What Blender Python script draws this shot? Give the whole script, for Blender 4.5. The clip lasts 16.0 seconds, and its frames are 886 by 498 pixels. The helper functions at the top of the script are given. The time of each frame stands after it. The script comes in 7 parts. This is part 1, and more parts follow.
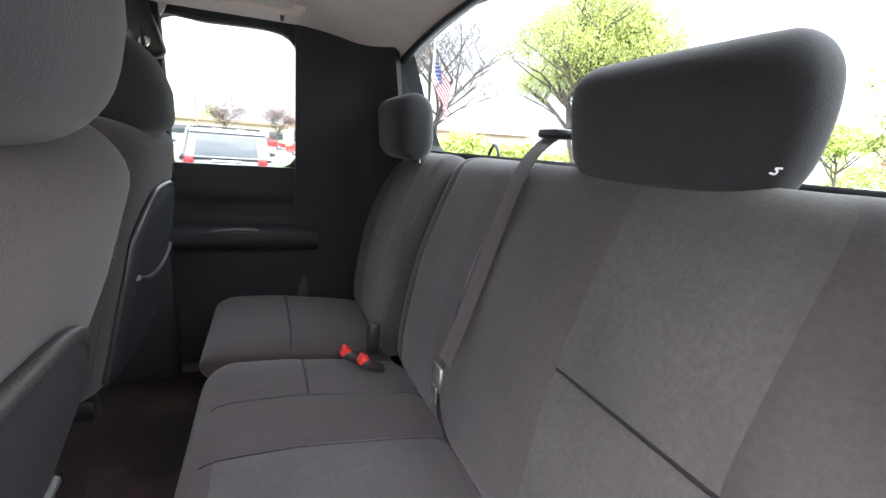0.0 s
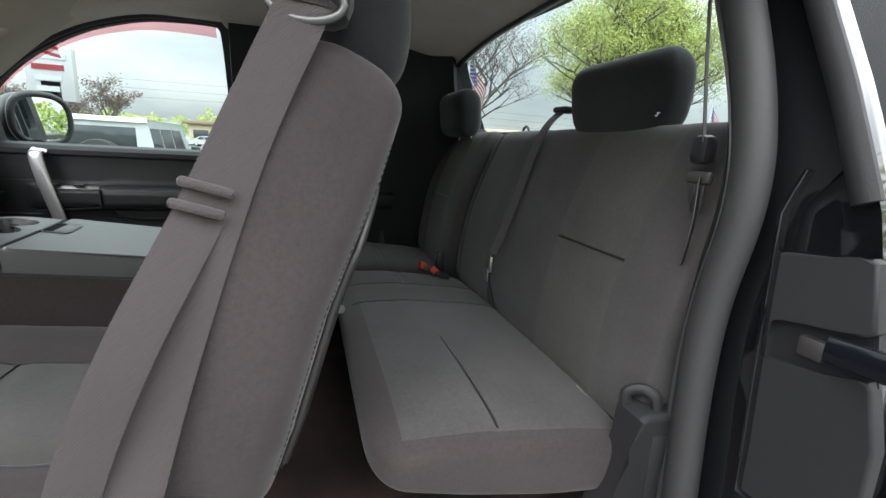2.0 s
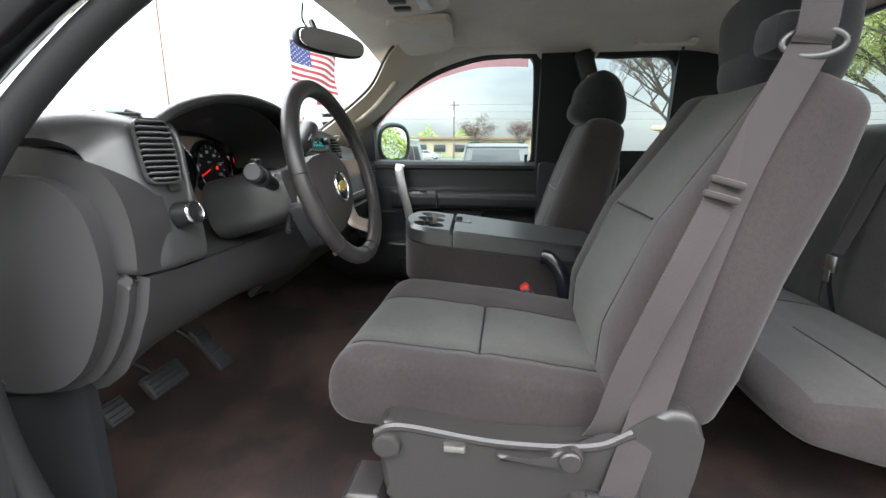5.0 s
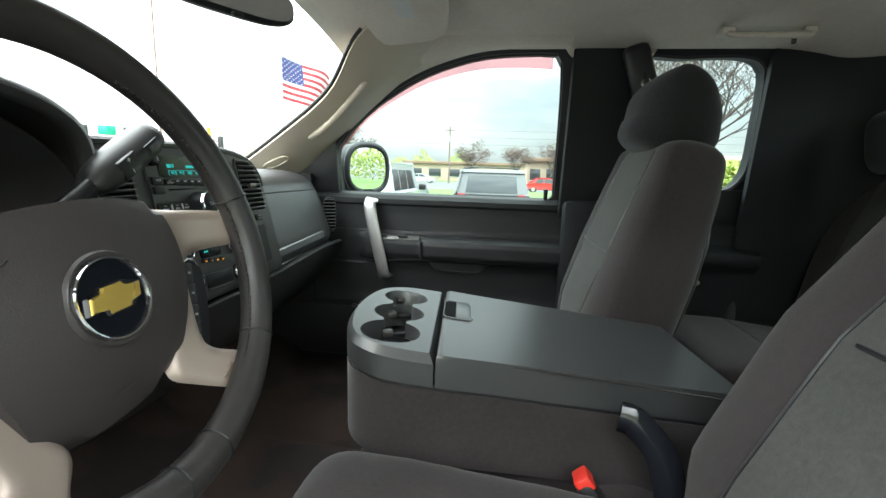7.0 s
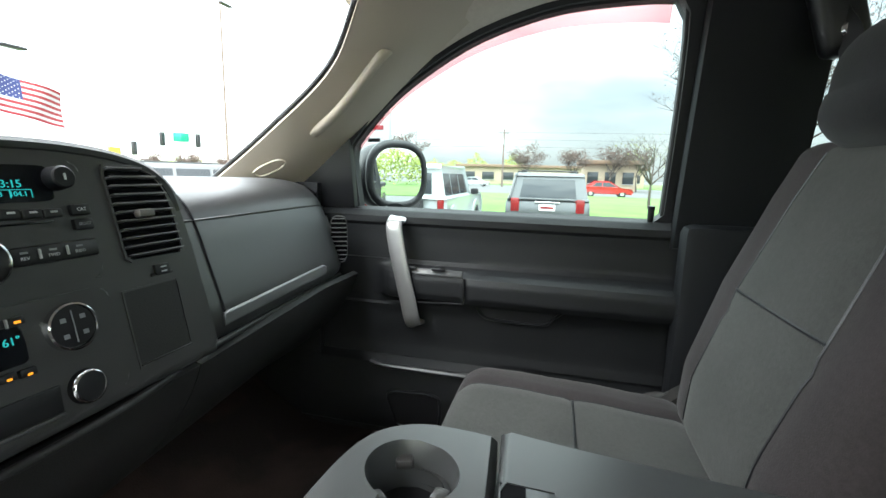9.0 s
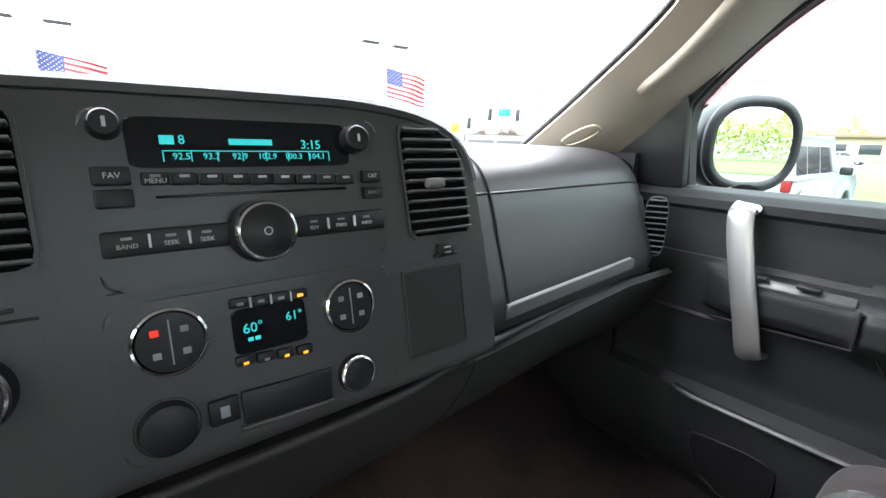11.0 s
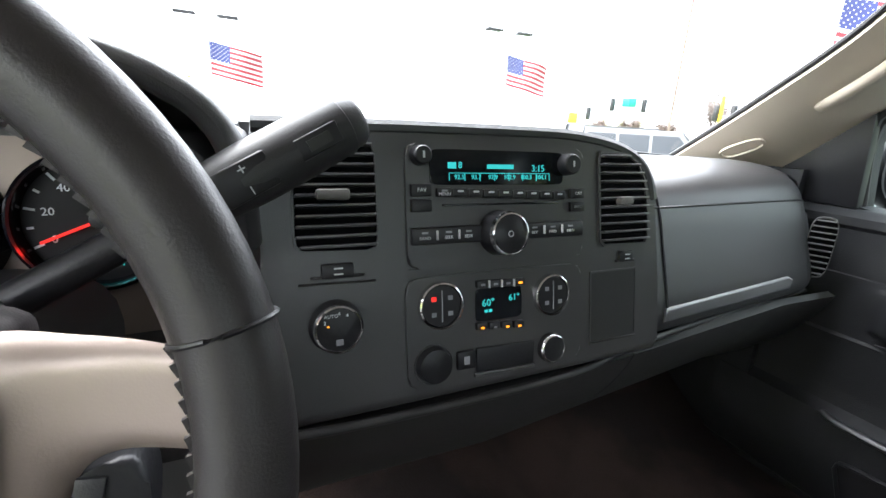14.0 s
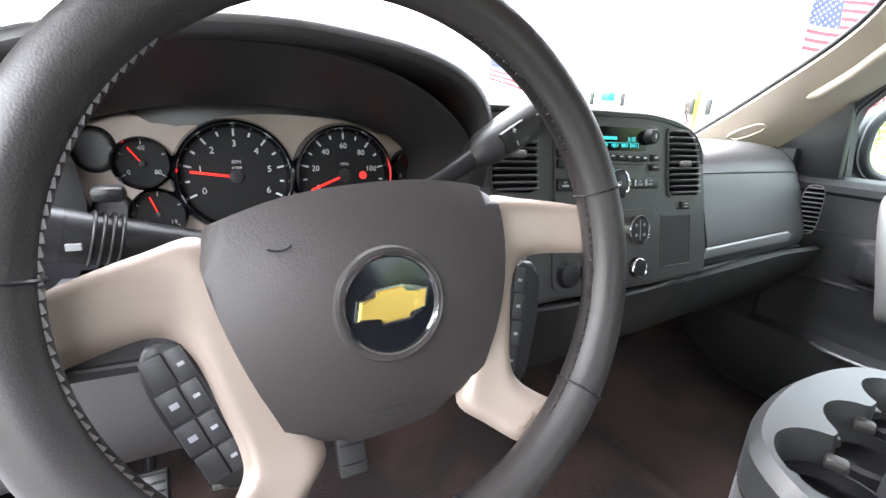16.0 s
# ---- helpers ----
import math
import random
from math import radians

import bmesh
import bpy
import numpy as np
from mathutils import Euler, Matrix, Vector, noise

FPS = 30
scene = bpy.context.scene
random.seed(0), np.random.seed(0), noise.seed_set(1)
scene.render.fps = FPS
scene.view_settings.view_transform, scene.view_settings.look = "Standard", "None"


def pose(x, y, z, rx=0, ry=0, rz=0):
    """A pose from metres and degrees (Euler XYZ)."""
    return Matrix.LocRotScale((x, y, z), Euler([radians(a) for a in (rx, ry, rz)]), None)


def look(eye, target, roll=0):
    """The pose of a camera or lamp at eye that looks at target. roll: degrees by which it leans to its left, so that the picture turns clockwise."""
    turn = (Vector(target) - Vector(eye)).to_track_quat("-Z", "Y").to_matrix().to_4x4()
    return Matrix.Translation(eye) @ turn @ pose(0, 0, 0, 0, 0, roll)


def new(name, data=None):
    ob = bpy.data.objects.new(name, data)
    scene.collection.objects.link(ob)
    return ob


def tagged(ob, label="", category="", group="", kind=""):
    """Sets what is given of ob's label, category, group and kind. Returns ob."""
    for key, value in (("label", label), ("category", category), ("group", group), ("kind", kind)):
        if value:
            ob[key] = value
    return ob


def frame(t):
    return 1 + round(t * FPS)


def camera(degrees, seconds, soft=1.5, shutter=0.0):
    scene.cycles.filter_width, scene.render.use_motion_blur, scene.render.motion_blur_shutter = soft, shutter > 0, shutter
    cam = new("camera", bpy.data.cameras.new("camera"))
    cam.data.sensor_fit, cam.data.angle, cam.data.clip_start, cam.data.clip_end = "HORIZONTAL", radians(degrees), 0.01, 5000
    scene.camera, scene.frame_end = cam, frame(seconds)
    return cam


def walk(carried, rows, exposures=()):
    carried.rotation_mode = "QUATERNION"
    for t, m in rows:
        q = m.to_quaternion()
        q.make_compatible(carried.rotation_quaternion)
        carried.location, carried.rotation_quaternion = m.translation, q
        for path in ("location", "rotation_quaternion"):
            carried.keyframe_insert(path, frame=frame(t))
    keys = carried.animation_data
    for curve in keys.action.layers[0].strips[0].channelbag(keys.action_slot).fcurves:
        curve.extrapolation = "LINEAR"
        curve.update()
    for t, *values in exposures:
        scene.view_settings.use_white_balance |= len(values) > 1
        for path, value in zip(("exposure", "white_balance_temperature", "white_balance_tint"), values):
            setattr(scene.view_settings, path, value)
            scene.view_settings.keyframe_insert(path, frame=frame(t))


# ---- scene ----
cam = camera(90.0, 16.0)
PATH = [
    (0, (-0.668, 0.947, 1.704), (1.141, 0.218, 1.262), 4.2),
    (0.5, (-0.816, 1.02, 1.684), (0.987, 0.255, 1.282), 4.2),
    (1, (-0.94, 1.082, 1.669), (0.841, 0.273, 1.249), 4.1),
    (1.5, (-1.038, 1.122, 1.645), (0.737, 0.3, 1.227), 4.6),
    (2, (-1.117, 1.16, 1.62), (0.744, 0.573, 1.179), 3.3),
    (2.5, (-1.24, 1.208, 1.59), (0.702, 1.121, 1.119), 0.4),
    (3, (-1.338, 1.273, 1.568), (0.591, 1.479, 1.081), -0.8),
    (3.5, (-1.406, 1.374, 1.59), (0.521, 1.612, 1.112), -0.6),
    (4, (-1.439, 1.487, 1.601), (0.488, 1.739, 1.128), -0.4),
    (4.2, (-1.43, 1.514, 1.609), (0.496, 1.77, 1.137), -0.3),
    (6.3, (-0.923, 1.58, 1.618), (1.024, 1.859, 1.253), 1.6),
    (6.5, (-0.852, 1.597, 1.62), (1.096, 1.868, 1.262), 1.8),
    (7, (-0.692, 1.613, 1.636), (1.264, 1.859, 1.298), 1.8),
    (7.5, (-0.561, 1.614, 1.645), (1.4, 1.851, 1.329), 1.9),
    (8, (-0.457, 1.631, 1.664), (1.502, 1.88, 1.348), 0.5),
    (8.2, (-0.417, 1.64, 1.663), (1.542, 1.892, 1.348), 0.5),
    (10.3, (-0.055, 1.746, 1.63), (1.5, 2.926, 1.194), 1.3),
    (10.5, (-0.058, 1.759, 1.633), (1.415, 3.034, 1.182), 0.6),
    (11, (-0.097, 1.781, 1.64), (1.115, 3.296, 1.154), 1.7),
    (11.5, (-0.133, 1.8, 1.647), (0.876, 3.447, 1.128), 2.0),
    (12, (-0.162, 1.81, 1.648), (0.726, 3.522, 1.118), 2.6),
    (12.5, (-0.171, 1.811, 1.645), (0.699, 3.533, 1.119), 2.8),
    (13, (-0.173, 1.807, 1.648), (0.665, 3.54, 1.105), 3.4),
    (13.5, (-0.194, 1.785, 1.662), (0.62, 3.528, 1.115), 3.4),
    (14, (-0.235, 1.75, 1.673), (0.582, 3.489, 1.117), 3.5),
    (14.5, (-0.294, 1.72, 1.677), (0.541, 3.447, 1.112), 3.8),
    (15, (-0.367, 1.693, 1.668), (0.49, 3.412, 1.111), 3.8),
    (15.5, (-0.44, 1.67, 1.659), (0.434, 3.378, 1.093), 3.7),
    (16, (-0.5, 1.658, 1.649), (0.388, 3.356, 1.076), 3.3),
]
EXPOSURES = [(0, 1.7, 6500, 26), (0.5, 1.85, 6500, 25), (1, 1.4, 6500, 25), (1.5, 0.7, 6500, 21), (2, 0.3, 6500, 12), (2.5, 0.8, 6500, 14), (3, 1.15, 6500, 18), (4.2, 0.55, 6500, 16), (6.3, 0.75, 6500, 7), (7, 0.85, 6500, 5), (8.2, 0.8, 6450, 5), (10.3, 1.15, 6350, 14), (12, 1.6, 6350, 15), (13, 1.65, 6350, 15), (14, 1.3, 6350, 15), (15, 1.35, 6350, 15), (15.5, 1.9, 6350, 16), (16, 2.05, 6350, 17)]
walk(cam, [(t, look(eye, target, roll)) for t, eye, target, roll in PATH], EXPOSURES)

# ---- light ----
world = bpy.data.worlds.new("overcast_sky")
scene.world = world
world.use_nodes = True
wn, wl = world.node_tree.nodes, world.node_tree.links
wn.clear()
w_out = wn.new("ShaderNodeOutputWorld")
w_bg = wn.new("ShaderNodeBackground")
w_sky = wn.new("ShaderNodeTexSky")
w_sky.sky_type, w_sky.sun_disc = "NISHITA", False
w_sky.sun_elevation, w_sky.sun_rotation = radians(48), radians(-35)
w_sky.air_density, w_sky.dust_density = 1.0, 4.0
w_co = wn.new("ShaderNodeTexCoord")
w_map = wn.new("ShaderNodeMapping")
w_map.inputs["Scale"].default_value = (1.0, 1.0, 3.2)
w_noise = wn.new("ShaderNodeTexNoise")
w_noise.inputs["Scale"].default_value, w_noise.inputs["Detail"].default_value = 2.6, 6.0
w_ramp = wn.new("ShaderNodeValToRGB")
w_ramp.color_ramp.elements[0].position, w_ramp.color_ramp.elements[0].color = 0.32, (5.6, 6.1, 6.5, 1)
w_ramp.color_ramp.elements[1].position, w_ramp.color_ramp.elements[1].color = 0.66, (10.5, 10.8, 10.8, 1)
w_dot = wn.new("ShaderNodeVectorMath")
w_dot.operation = "DOT_PRODUCT"
w_dot.inputs[1].default_value = (-0.80, 0.33, 0.50)
w_glow = wn.new("ShaderNodeMapRange")
w_glow.inputs["From Min"].default_value, w_glow.inputs["From Max"].default_value = -0.80, 0.30
w_glow.inputs["To Min"].default_value, w_glow.inputs["To Max"].default_value = 0.40, 1.8
w_mul = wn.new("ShaderNodeVectorMath")
w_mul.operation = "SCALE"
w_mix = wn.new("ShaderNodeMixRGB")
w_mix.inputs["Fac"].default_value = 0.86
wl.new(w_co.outputs["Generated"], w_map.inputs["Vector"])
wl.new(w_map.outputs["Vector"], w_noise.inputs["Vector"])
wl.new(w_noise.outputs["Fac"], w_ramp.inputs["Fac"])
wl.new(w_co.outputs["Generated"], w_dot.inputs[0])
wl.new(w_dot.outputs["Value"], w_glow.inputs["Value"])
w_sep = wn.new("ShaderNodeSeparateXYZ")
w_rise = wn.new("ShaderNodeMapRange")
w_rise.inputs["From Min"].default_value, w_rise.inputs["From Max"].default_value = 0.0, 0.75
w_rise.inputs["To Min"].default_value, w_rise.inputs["To Max"].default_value = 0.60, 1.75
w_both = wn.new("ShaderNodeMath")
w_both.operation = "MULTIPLY"
wl.new(w_co.outputs["Generated"], w_sep.inputs["Vector"])
wl.new(w_sep.outputs["Z"], w_rise.inputs["Value"])
wl.new(w_rise.outputs["Result"], w_both.inputs[0])
wl.new(w_glow.outputs["Result"], w_both.inputs[1])
wl.new(w_ramp.outputs["Color"], w_mul.inputs[0])
wl.new(w_both.outputs["Value"], w_mul.inputs["Scale"])
wl.new(w_sky.outputs["Color"], w_mix.inputs["Color1"])
wl.new(w_mul.outputs["Vector"], w_mix.inputs["Color2"])
wl.new(w_mix.outputs["Color"], w_bg.inputs["Color"])
w_bg.inputs["Strength"].default_value = 0.30
wl.new(w_bg.outputs["Background"], w_out.inputs["Surface"])

sun = new("sun", bpy.data.lights.new("sun", "SUN"))
sun.data.energy, sun.data.angle, sun.data.color = 0.8, radians(24), (1.0, 0.97, 0.92)
sun.matrix_world = look((0, 0, 20), (9.0, -12.0, 4.0))


# ---- materials ----
def mat(name, color, rough=0.5, metal=0.0, grain=None, bump=0.0, vary=0.0, vary_scale=3.0, spec=0.5, sheen=0.0, coat=0.0, stain=None):
    """grain: noise scale of the fine relief; vary: share by which the colour drifts at a large scale; stain: a second colour in patches."""
    m = bpy.data.materials.new(name)
    m.use_nodes = True
    nt = m.node_tree
    b = nt.nodes["Principled BSDF"]
    b.inputs["Base Color"].default_value = (*color, 1)
    b.inputs["Roughness"].default_value = rough
    b.inputs["Metallic"].default_value = metal
    b.inputs["Specular IOR Level"].default_value = spec
    b.inputs["Sheen Weight"].default_value = sheen
    b.inputs["Coat Weight"].default_value = coat
    co = nt.nodes.new("ShaderNodeTexCoord")
    if vary or stain:
        n = nt.nodes.new("ShaderNodeTexNoise")
        n.inputs["Scale"].default_value, n.inputs["Detail"].default_value = vary_scale, 5
        nt.links.new(co.outputs["Object"], n.inputs["Vector"])
        r = nt.nodes.new("ShaderNodeValToRGB")
        lo = [c * (1 - vary) for c in color] if not stain else stain
        r.color_ramp.elements[0].position, r.color_ramp.elements[1].position = (0.3, 0.7) if not stain else (0.40, 0.56)
        r.color_ramp.elements[0].color = (*lo, 1)
        r.color_ramp.elements[1].color = (*[min(1, c * (1 + vary)) for c in color], 1)
        nt.links.new(n.outputs["Fac"], r.inputs["Fac"])
        nt.links.new(r.outputs["Color"], b.inputs["Base Color"])
        rr = nt.nodes.new("ShaderNodeMapRange")
        rr.inputs["To Min"].default_value, rr.inputs["To Max"].default_value = max(0, rough - 0.08), min(1, rough + 0.08)
        nt.links.new(n.outputs["Fac"], rr.inputs["Value"])
        nt.links.new(rr.outputs["Result"], b.inputs["Roughness"])
    if grain:
        g = nt.nodes.new("ShaderNodeTexNoise")
        g.inputs["Scale"].default_value, g.inputs["Detail"].default_value = grain, 3
        nt.links.new(co.outputs["Object"], g.inputs["Vector"])
        bp = nt.nodes.new("ShaderNodeBump")
        bp.inputs["Strength"].default_value, bp.inputs["Distance"].default_value = bump, 0.002
        nt.links.new(g.outputs["Fac"], bp.inputs["Height"])
        nt.links.new(bp.outputs["Normal"], b.inputs["Normal"])
    return m


def weave(name, color, rough=0.92, scale=900.0, vary=0.18, sheen=0.12):
    """Woven cloth: a fine crossed relief, with slow patches of wear."""
    m = mat(name, color, rough, vary=vary, vary_scale=7.0, spec=0.2, sheen=sheen)
    nt = m.node_tree
    b = nt.nodes["Principled BSDF"]
    co = nt.nodes.new("ShaderNodeTexCoord")
    w1, w2 = nt.nodes.new("ShaderNodeTexNoise"), nt.nodes.new("ShaderNodeTexNoise")
    w1.inputs["Scale"].default_value, w1.inputs["Detail"].default_value = scale * 0.55, 4.0
    w2.inputs["Scale"].default_value = scale * 0.6
    nt.links.new(co.outputs["Object"], w1.inputs["Vector"])
    nt.links.new(co.outputs["Object"], w2.inputs["Vector"])
    ad = nt.nodes.new("ShaderNodeMath")
    ad.operation = "ADD"
    nt.links.new(w1.outputs["Fac"], ad.inputs[0])
    nt.links.new(w2.outputs["Fac"], ad.inputs[1])
    bp = nt.nodes.new("ShaderNodeBump")
    bp.inputs["Strength"].default_value, bp.inputs["Distance"].default_value = 0.25, 0.0010
    nt.links.new(ad.outputs["Value"], bp.inputs["Height"])
    nt.links.new(bp.outputs["Normal"], b.inputs["Normal"])
    # flecks of lighter and darker yarn
    fl, rng, mul = nt.nodes.new("ShaderNodeTexNoise"), nt.nodes.new("ShaderNodeMapRange"), nt.nodes.new("ShaderNodeVectorMath")
    fl.inputs["Scale"].default_value, fl.inputs["Detail"].default_value, fl.inputs["Roughness"].default_value = scale * 0.16, 6.0, 0.75
    nt.links.new(co.outputs["Object"], fl.inputs["Vector"])
    rng.inputs["From Min"].default_value, rng.inputs["From Max"].default_value = 0.3, 0.7
    rng.inputs["To Min"].default_value, rng.inputs["To Max"].default_value = 1 - 1.05 * vary, 1 + 1.05 * vary
    nt.links.new(fl.outputs["Fac"], rng.inputs["Value"])
    mul.operation = "MULTIPLY"
    nt.links.new(b.inputs["Base Color"].links[0].from_socket, mul.inputs[0])
    nt.links.new(rng.outputs["Result"], mul.inputs[1])
    nt.links.new(mul.outputs["Vector"], b.inputs["Base Color"])
    return m


def glow(name, color, strength):
    m = bpy.data.materials.new(name)
    m.use_nodes = True
    b = m.node_tree.nodes["Principled BSDF"]
    b.inputs["Base Color"].default_value = (*[c * 0.3 for c in color], 1)
    b.inputs["Emission Color"].default_value = (*color, 1)
    b.inputs["Emission Strength"].default_value = strength
    return m


def pane_mat(name, tint=(1, 1, 1), gloss=0.03):
    m = bpy.data.materials.new(name)
    m.use_nodes = True
    nt = m.node_tree
    nt.nodes.clear()
    out = nt.nodes.new("ShaderNodeOutputMaterial")
    tr, gl, mx, lw = (nt.nodes.new(k) for k in ("ShaderNodeBsdfTransparent", "ShaderNodeBsdfGlossy", "ShaderNodeMixShader", "ShaderNodeLayerWeight"))
    tr.inputs["Color"].default_value = (*tint, 1)
    gl.inputs["Roughness"].default_value = 0.02
    lw.inputs["Blend"].default_value = 0.5
    pw, sc = nt.nodes.new("ShaderNodeMath"), nt.nodes.new("ShaderNodeMath")
    pw.operation, pw.inputs[1].default_value = "POWER", 5.0
    sc.operation, sc.inputs[1].default_value = "MULTIPLY_ADD", 0.30
    sc.inputs[2].default_value = gloss * 0.5
    nt.links.new(lw.outputs["Facing"], pw.inputs[0])
    nt.links.new(pw.outputs["Value"], sc.inputs[0])
    nt.links.new(sc.outputs["Value"], mx.inputs["Fac"])
    nt.links.new(tr.outputs["BSDF"], mx.inputs[1])
    nt.links.new(gl.outputs["BSDF"], mx.inputs[2])
    nt.links.new(mx.outputs["Shader"], out.inputs["Surface"])
    return m


CLOTH = weave("seat_cloth_dark", (0.0275, 0.0220, 0.0228))
INSERT = weave("seat_cloth_insert", (0.047, 0.0465, 0.0435))
REAR_CLOTH = weave("seat_cloth_rear", (0.040, 0.0375, 0.0375))
REST_CLOTH = weave("head_restraint_cloth", (0.017, 0.017, 0.019))
LINER = weave("headliner_cloth", (0.57, 0.51, 0.44), scale=500, vary=0.06)
PILLAR_TAN = mat("tan_pillar_plastic", (0.47, 0.41, 0.33), 0.55, grain=500, bump=0.15, vary=0.05)
DASH = mat("dash_plastic", (0.049, 0.048, 0.0485), 0.36, grain=900, bump=0.12, vary=0.12, spec=0.85)
# dash plastic again, darkened to hold the shade on the knee side and dash end
SHADED_KNEE = mat("shaded_knee_plastic", (0.031, 0.0295, 0.0305), 0.42, grain=800, bump=0.15, vary=0.12)
# copy of the dash plastic with the shade below the dash in its colour
SHADED_DASH = mat("shaded_dash_plastic", (0.026, 0.0255, 0.0255), 0.55, grain=700, bump=0.2, vary=0.12)
DASH_SOFT = mat("dash_soft_pad", (0.024, 0.024, 0.0255), 0.37, grain=800, bump=0.15, vary=0.10, spec=1.0)
TRIM = mat("door_trim_plastic", (0.0135, 0.0142, 0.0162), 0.54, grain=500, bump=0.3, vary=0.12, spec=0.38)
REAR_TRIM = mat("rear_trim_plastic", (0.012, 0.013, 0.015), 0.6, grain=500, bump=0.3, vary=0.12, spec=0.22)
GREY_PLASTIC = mat("grey_seat_plastic", (0.027, 0.025, 0.0245), 0.36, grain=450, bump=0.25, vary=0.08)
CONSOLE = mat("console_vinyl", (0.034, 0.035, 0.036), 0.36, grain=900, bump=0.06, spec=0.85)
BLACK = mat("black_plastic", (0.012, 0.012, 0.014), 0.4, grain=300, bump=0.1)
GLOSS = mat("gloss_black", (0.006, 0.007, 0.010), 0.12)
SATIN = mat("satin_taupe_trim", (0.31, 0.25, 0.215), 0.38, metal=0.35, grain=900, bump=0.05, vary=0.04)
SILVER = mat("satin_silver", (0.50, 0.50, 0.50), 0.35, metal=0.8, vary=0.06)
CHROME = mat("chrome", (0.75, 0.75, 0.76), 0.12, metal=1.0)
STEEL = mat("worn_steel", (0.45, 0.44, 0.42), 0.35, metal=1.0, vary=0.2, vary_scale=40)
LEATHER = mat("wheel_leather", (0.028, 0.025, 0.025), 0.38, grain=900, bump=0.12, vary=0.2, vary_scale=12)
AIRBAG = mat("airbag_cover", (0.040, 0.0345, 0.0345), 0.5, grain=700, bump=0.18, vary=0.10)
BELT = weave("belt_webbing", (0.040, 0.0335, 0.0345), 0.7, scale=1500, vary=0.06)
def twill(m, scale, share):
    """Crossing diagonal ribs on a webbing: relief and a slight change of tone."""
    nt = m.node_tree
    b = nt.nodes["Principled BSDF"]
    co, wv, bp = nt.nodes.new("ShaderNodeTexCoord"), nt.nodes.new("ShaderNodeTexWave"), nt.nodes.new("ShaderNodeBump")
    wv.bands_direction = "DIAGONAL"
    wv.inputs["Scale"].default_value, wv.inputs["Distortion"].default_value = scale, 0.4
    nt.links.new(co.outputs["Object"], wv.inputs["Vector"])
    bp.inputs["Strength"].default_value, bp.inputs["Distance"].default_value = 0.28, 0.0010
    nt.links.new(wv.outputs["Fac"], bp.inputs["Height"])
    nt.links.new(bp.outputs["Normal"], b.inputs["Normal"])
    rng, mul = nt.nodes.new("ShaderNodeMapRange"), nt.nodes.new("ShaderNodeVectorMath")
    rng.inputs["To Min"].default_value, rng.inputs["To Max"].default_value = 1 - share, 1 + share
    nt.links.new(wv.outputs["Fac"], rng.inputs["Value"])
    mul.operation = "MULTIPLY"
    nt.links.new(b.inputs["Base Color"].links[0].from_socket, mul.inputs[0])
    nt.links.new(rng.outputs["Result"], mul.inputs[1])
    nt.links.new(mul.outputs["Vector"], b.inputs["Base Color"])


twill(BELT, 170.0, 0.035)
CARPET = mat("carpet", (0.022, 0.017, 0.0165), 0.97, grain=260, bump=0.9, vary_scale=4.6, spec=0.1, stain=(0.047, 0.031, 0.027), vary=0.1)
JAMB = mat("jamb_plastic", (0.015, 0.015, 0.0165), 0.6, grain=450, bump=0.2, vary=0.1, spec=0.25)
WELL = mat("matte_black", (0.004, 0.004, 0.005), 0.9, spec=0.1)
# black vent slats made paler: windshield light on them is in the colour
SLAT = mat("lit_slat_plastic", (0.13, 0.13, 0.132), 0.30)
TAB = mat("vent_tab_plastic", (0.17, 0.16, 0.15), 0.45)
TRIMBAR = mat("dark_silver_trim", (0.24, 0.24, 0.245), 0.42, metal=0.7, vary=0.05)
DARKSTEEL = mat("dark_steel", (0.10, 0.098, 0.098), 0.38, metal=0.7)
GAUGE = mat("gauge_face", (0.007, 0.007, 0.008), 0.55, spec=0.3)
GRIP = mat("lever_grip", (0.030, 0.030, 0.032), 0.45, grain=900, bump=0.12)
RED = mat("red_button", (0.55, 0.03, 0.02), 0.4)
RUBBER = mat("rubber_seal", (0.021, 0.0205, 0.0215), 0.65, grain=200, bump=0.2, vary=0.15)
PAINT = mat("black_paint", (0.0045, 0.005, 0.006), 0.10, coat=1.0)
RED_PAINT = mat("red_paint", (0.22, 0.012, 0.015), 0.2, coat=1.0)
GOLD = mat("gold_badge", (0.72, 0.50, 0.12), 0.28, metal=0.7, vary=0.08)
TEAL = glow("teal_display", (0.04, 0.72, 0.70), 0.32)
AMBER = glow("amber_light", (1.0, 0.34, 0.02), 0.9)
NEEDLE = glow("red_needle", (1.0, 0.03, 0.02), 0.5)
MARK = mat("white_print", (0.62, 0.64, 0.66), 0.5)
DIMMARK = mat("grey_print", (0.30, 0.31, 0.33), 0.5)
GLASS = pane_mat("window_glass", (0.97, 0.99, 0.98))
TINTED = pane_mat("tinted_glass", (0.62, 0.71, 0.69))
VISOR = pane_mat("red_window_visor", (0.90, 0.64, 0.65), 0.05)
LABEL = mat("pale_label", (0.52, 0.52, 0.50), 0.6)
MIRROR = mat("mirror_glass", (0.85, 0.87, 0.88), 0.01, metal=1.0)


# ---- shapes ----
def place(ob, parent=None):
    if parent is not None:
        ob.parent = parent
    return ob


def finish(bm, smooth=40):
    bmesh.ops.recalc_face_normals(bm, faces=bm.faces[:])
    if smooth:
        for f in bm.faces:
            f.smooth = True
        lim = radians(smooth)
        for e in bm.edges:
            if len(e.link_faces) == 2 and e.calc_face_angle(0) > lim:
                e.smooth = False
    return bm


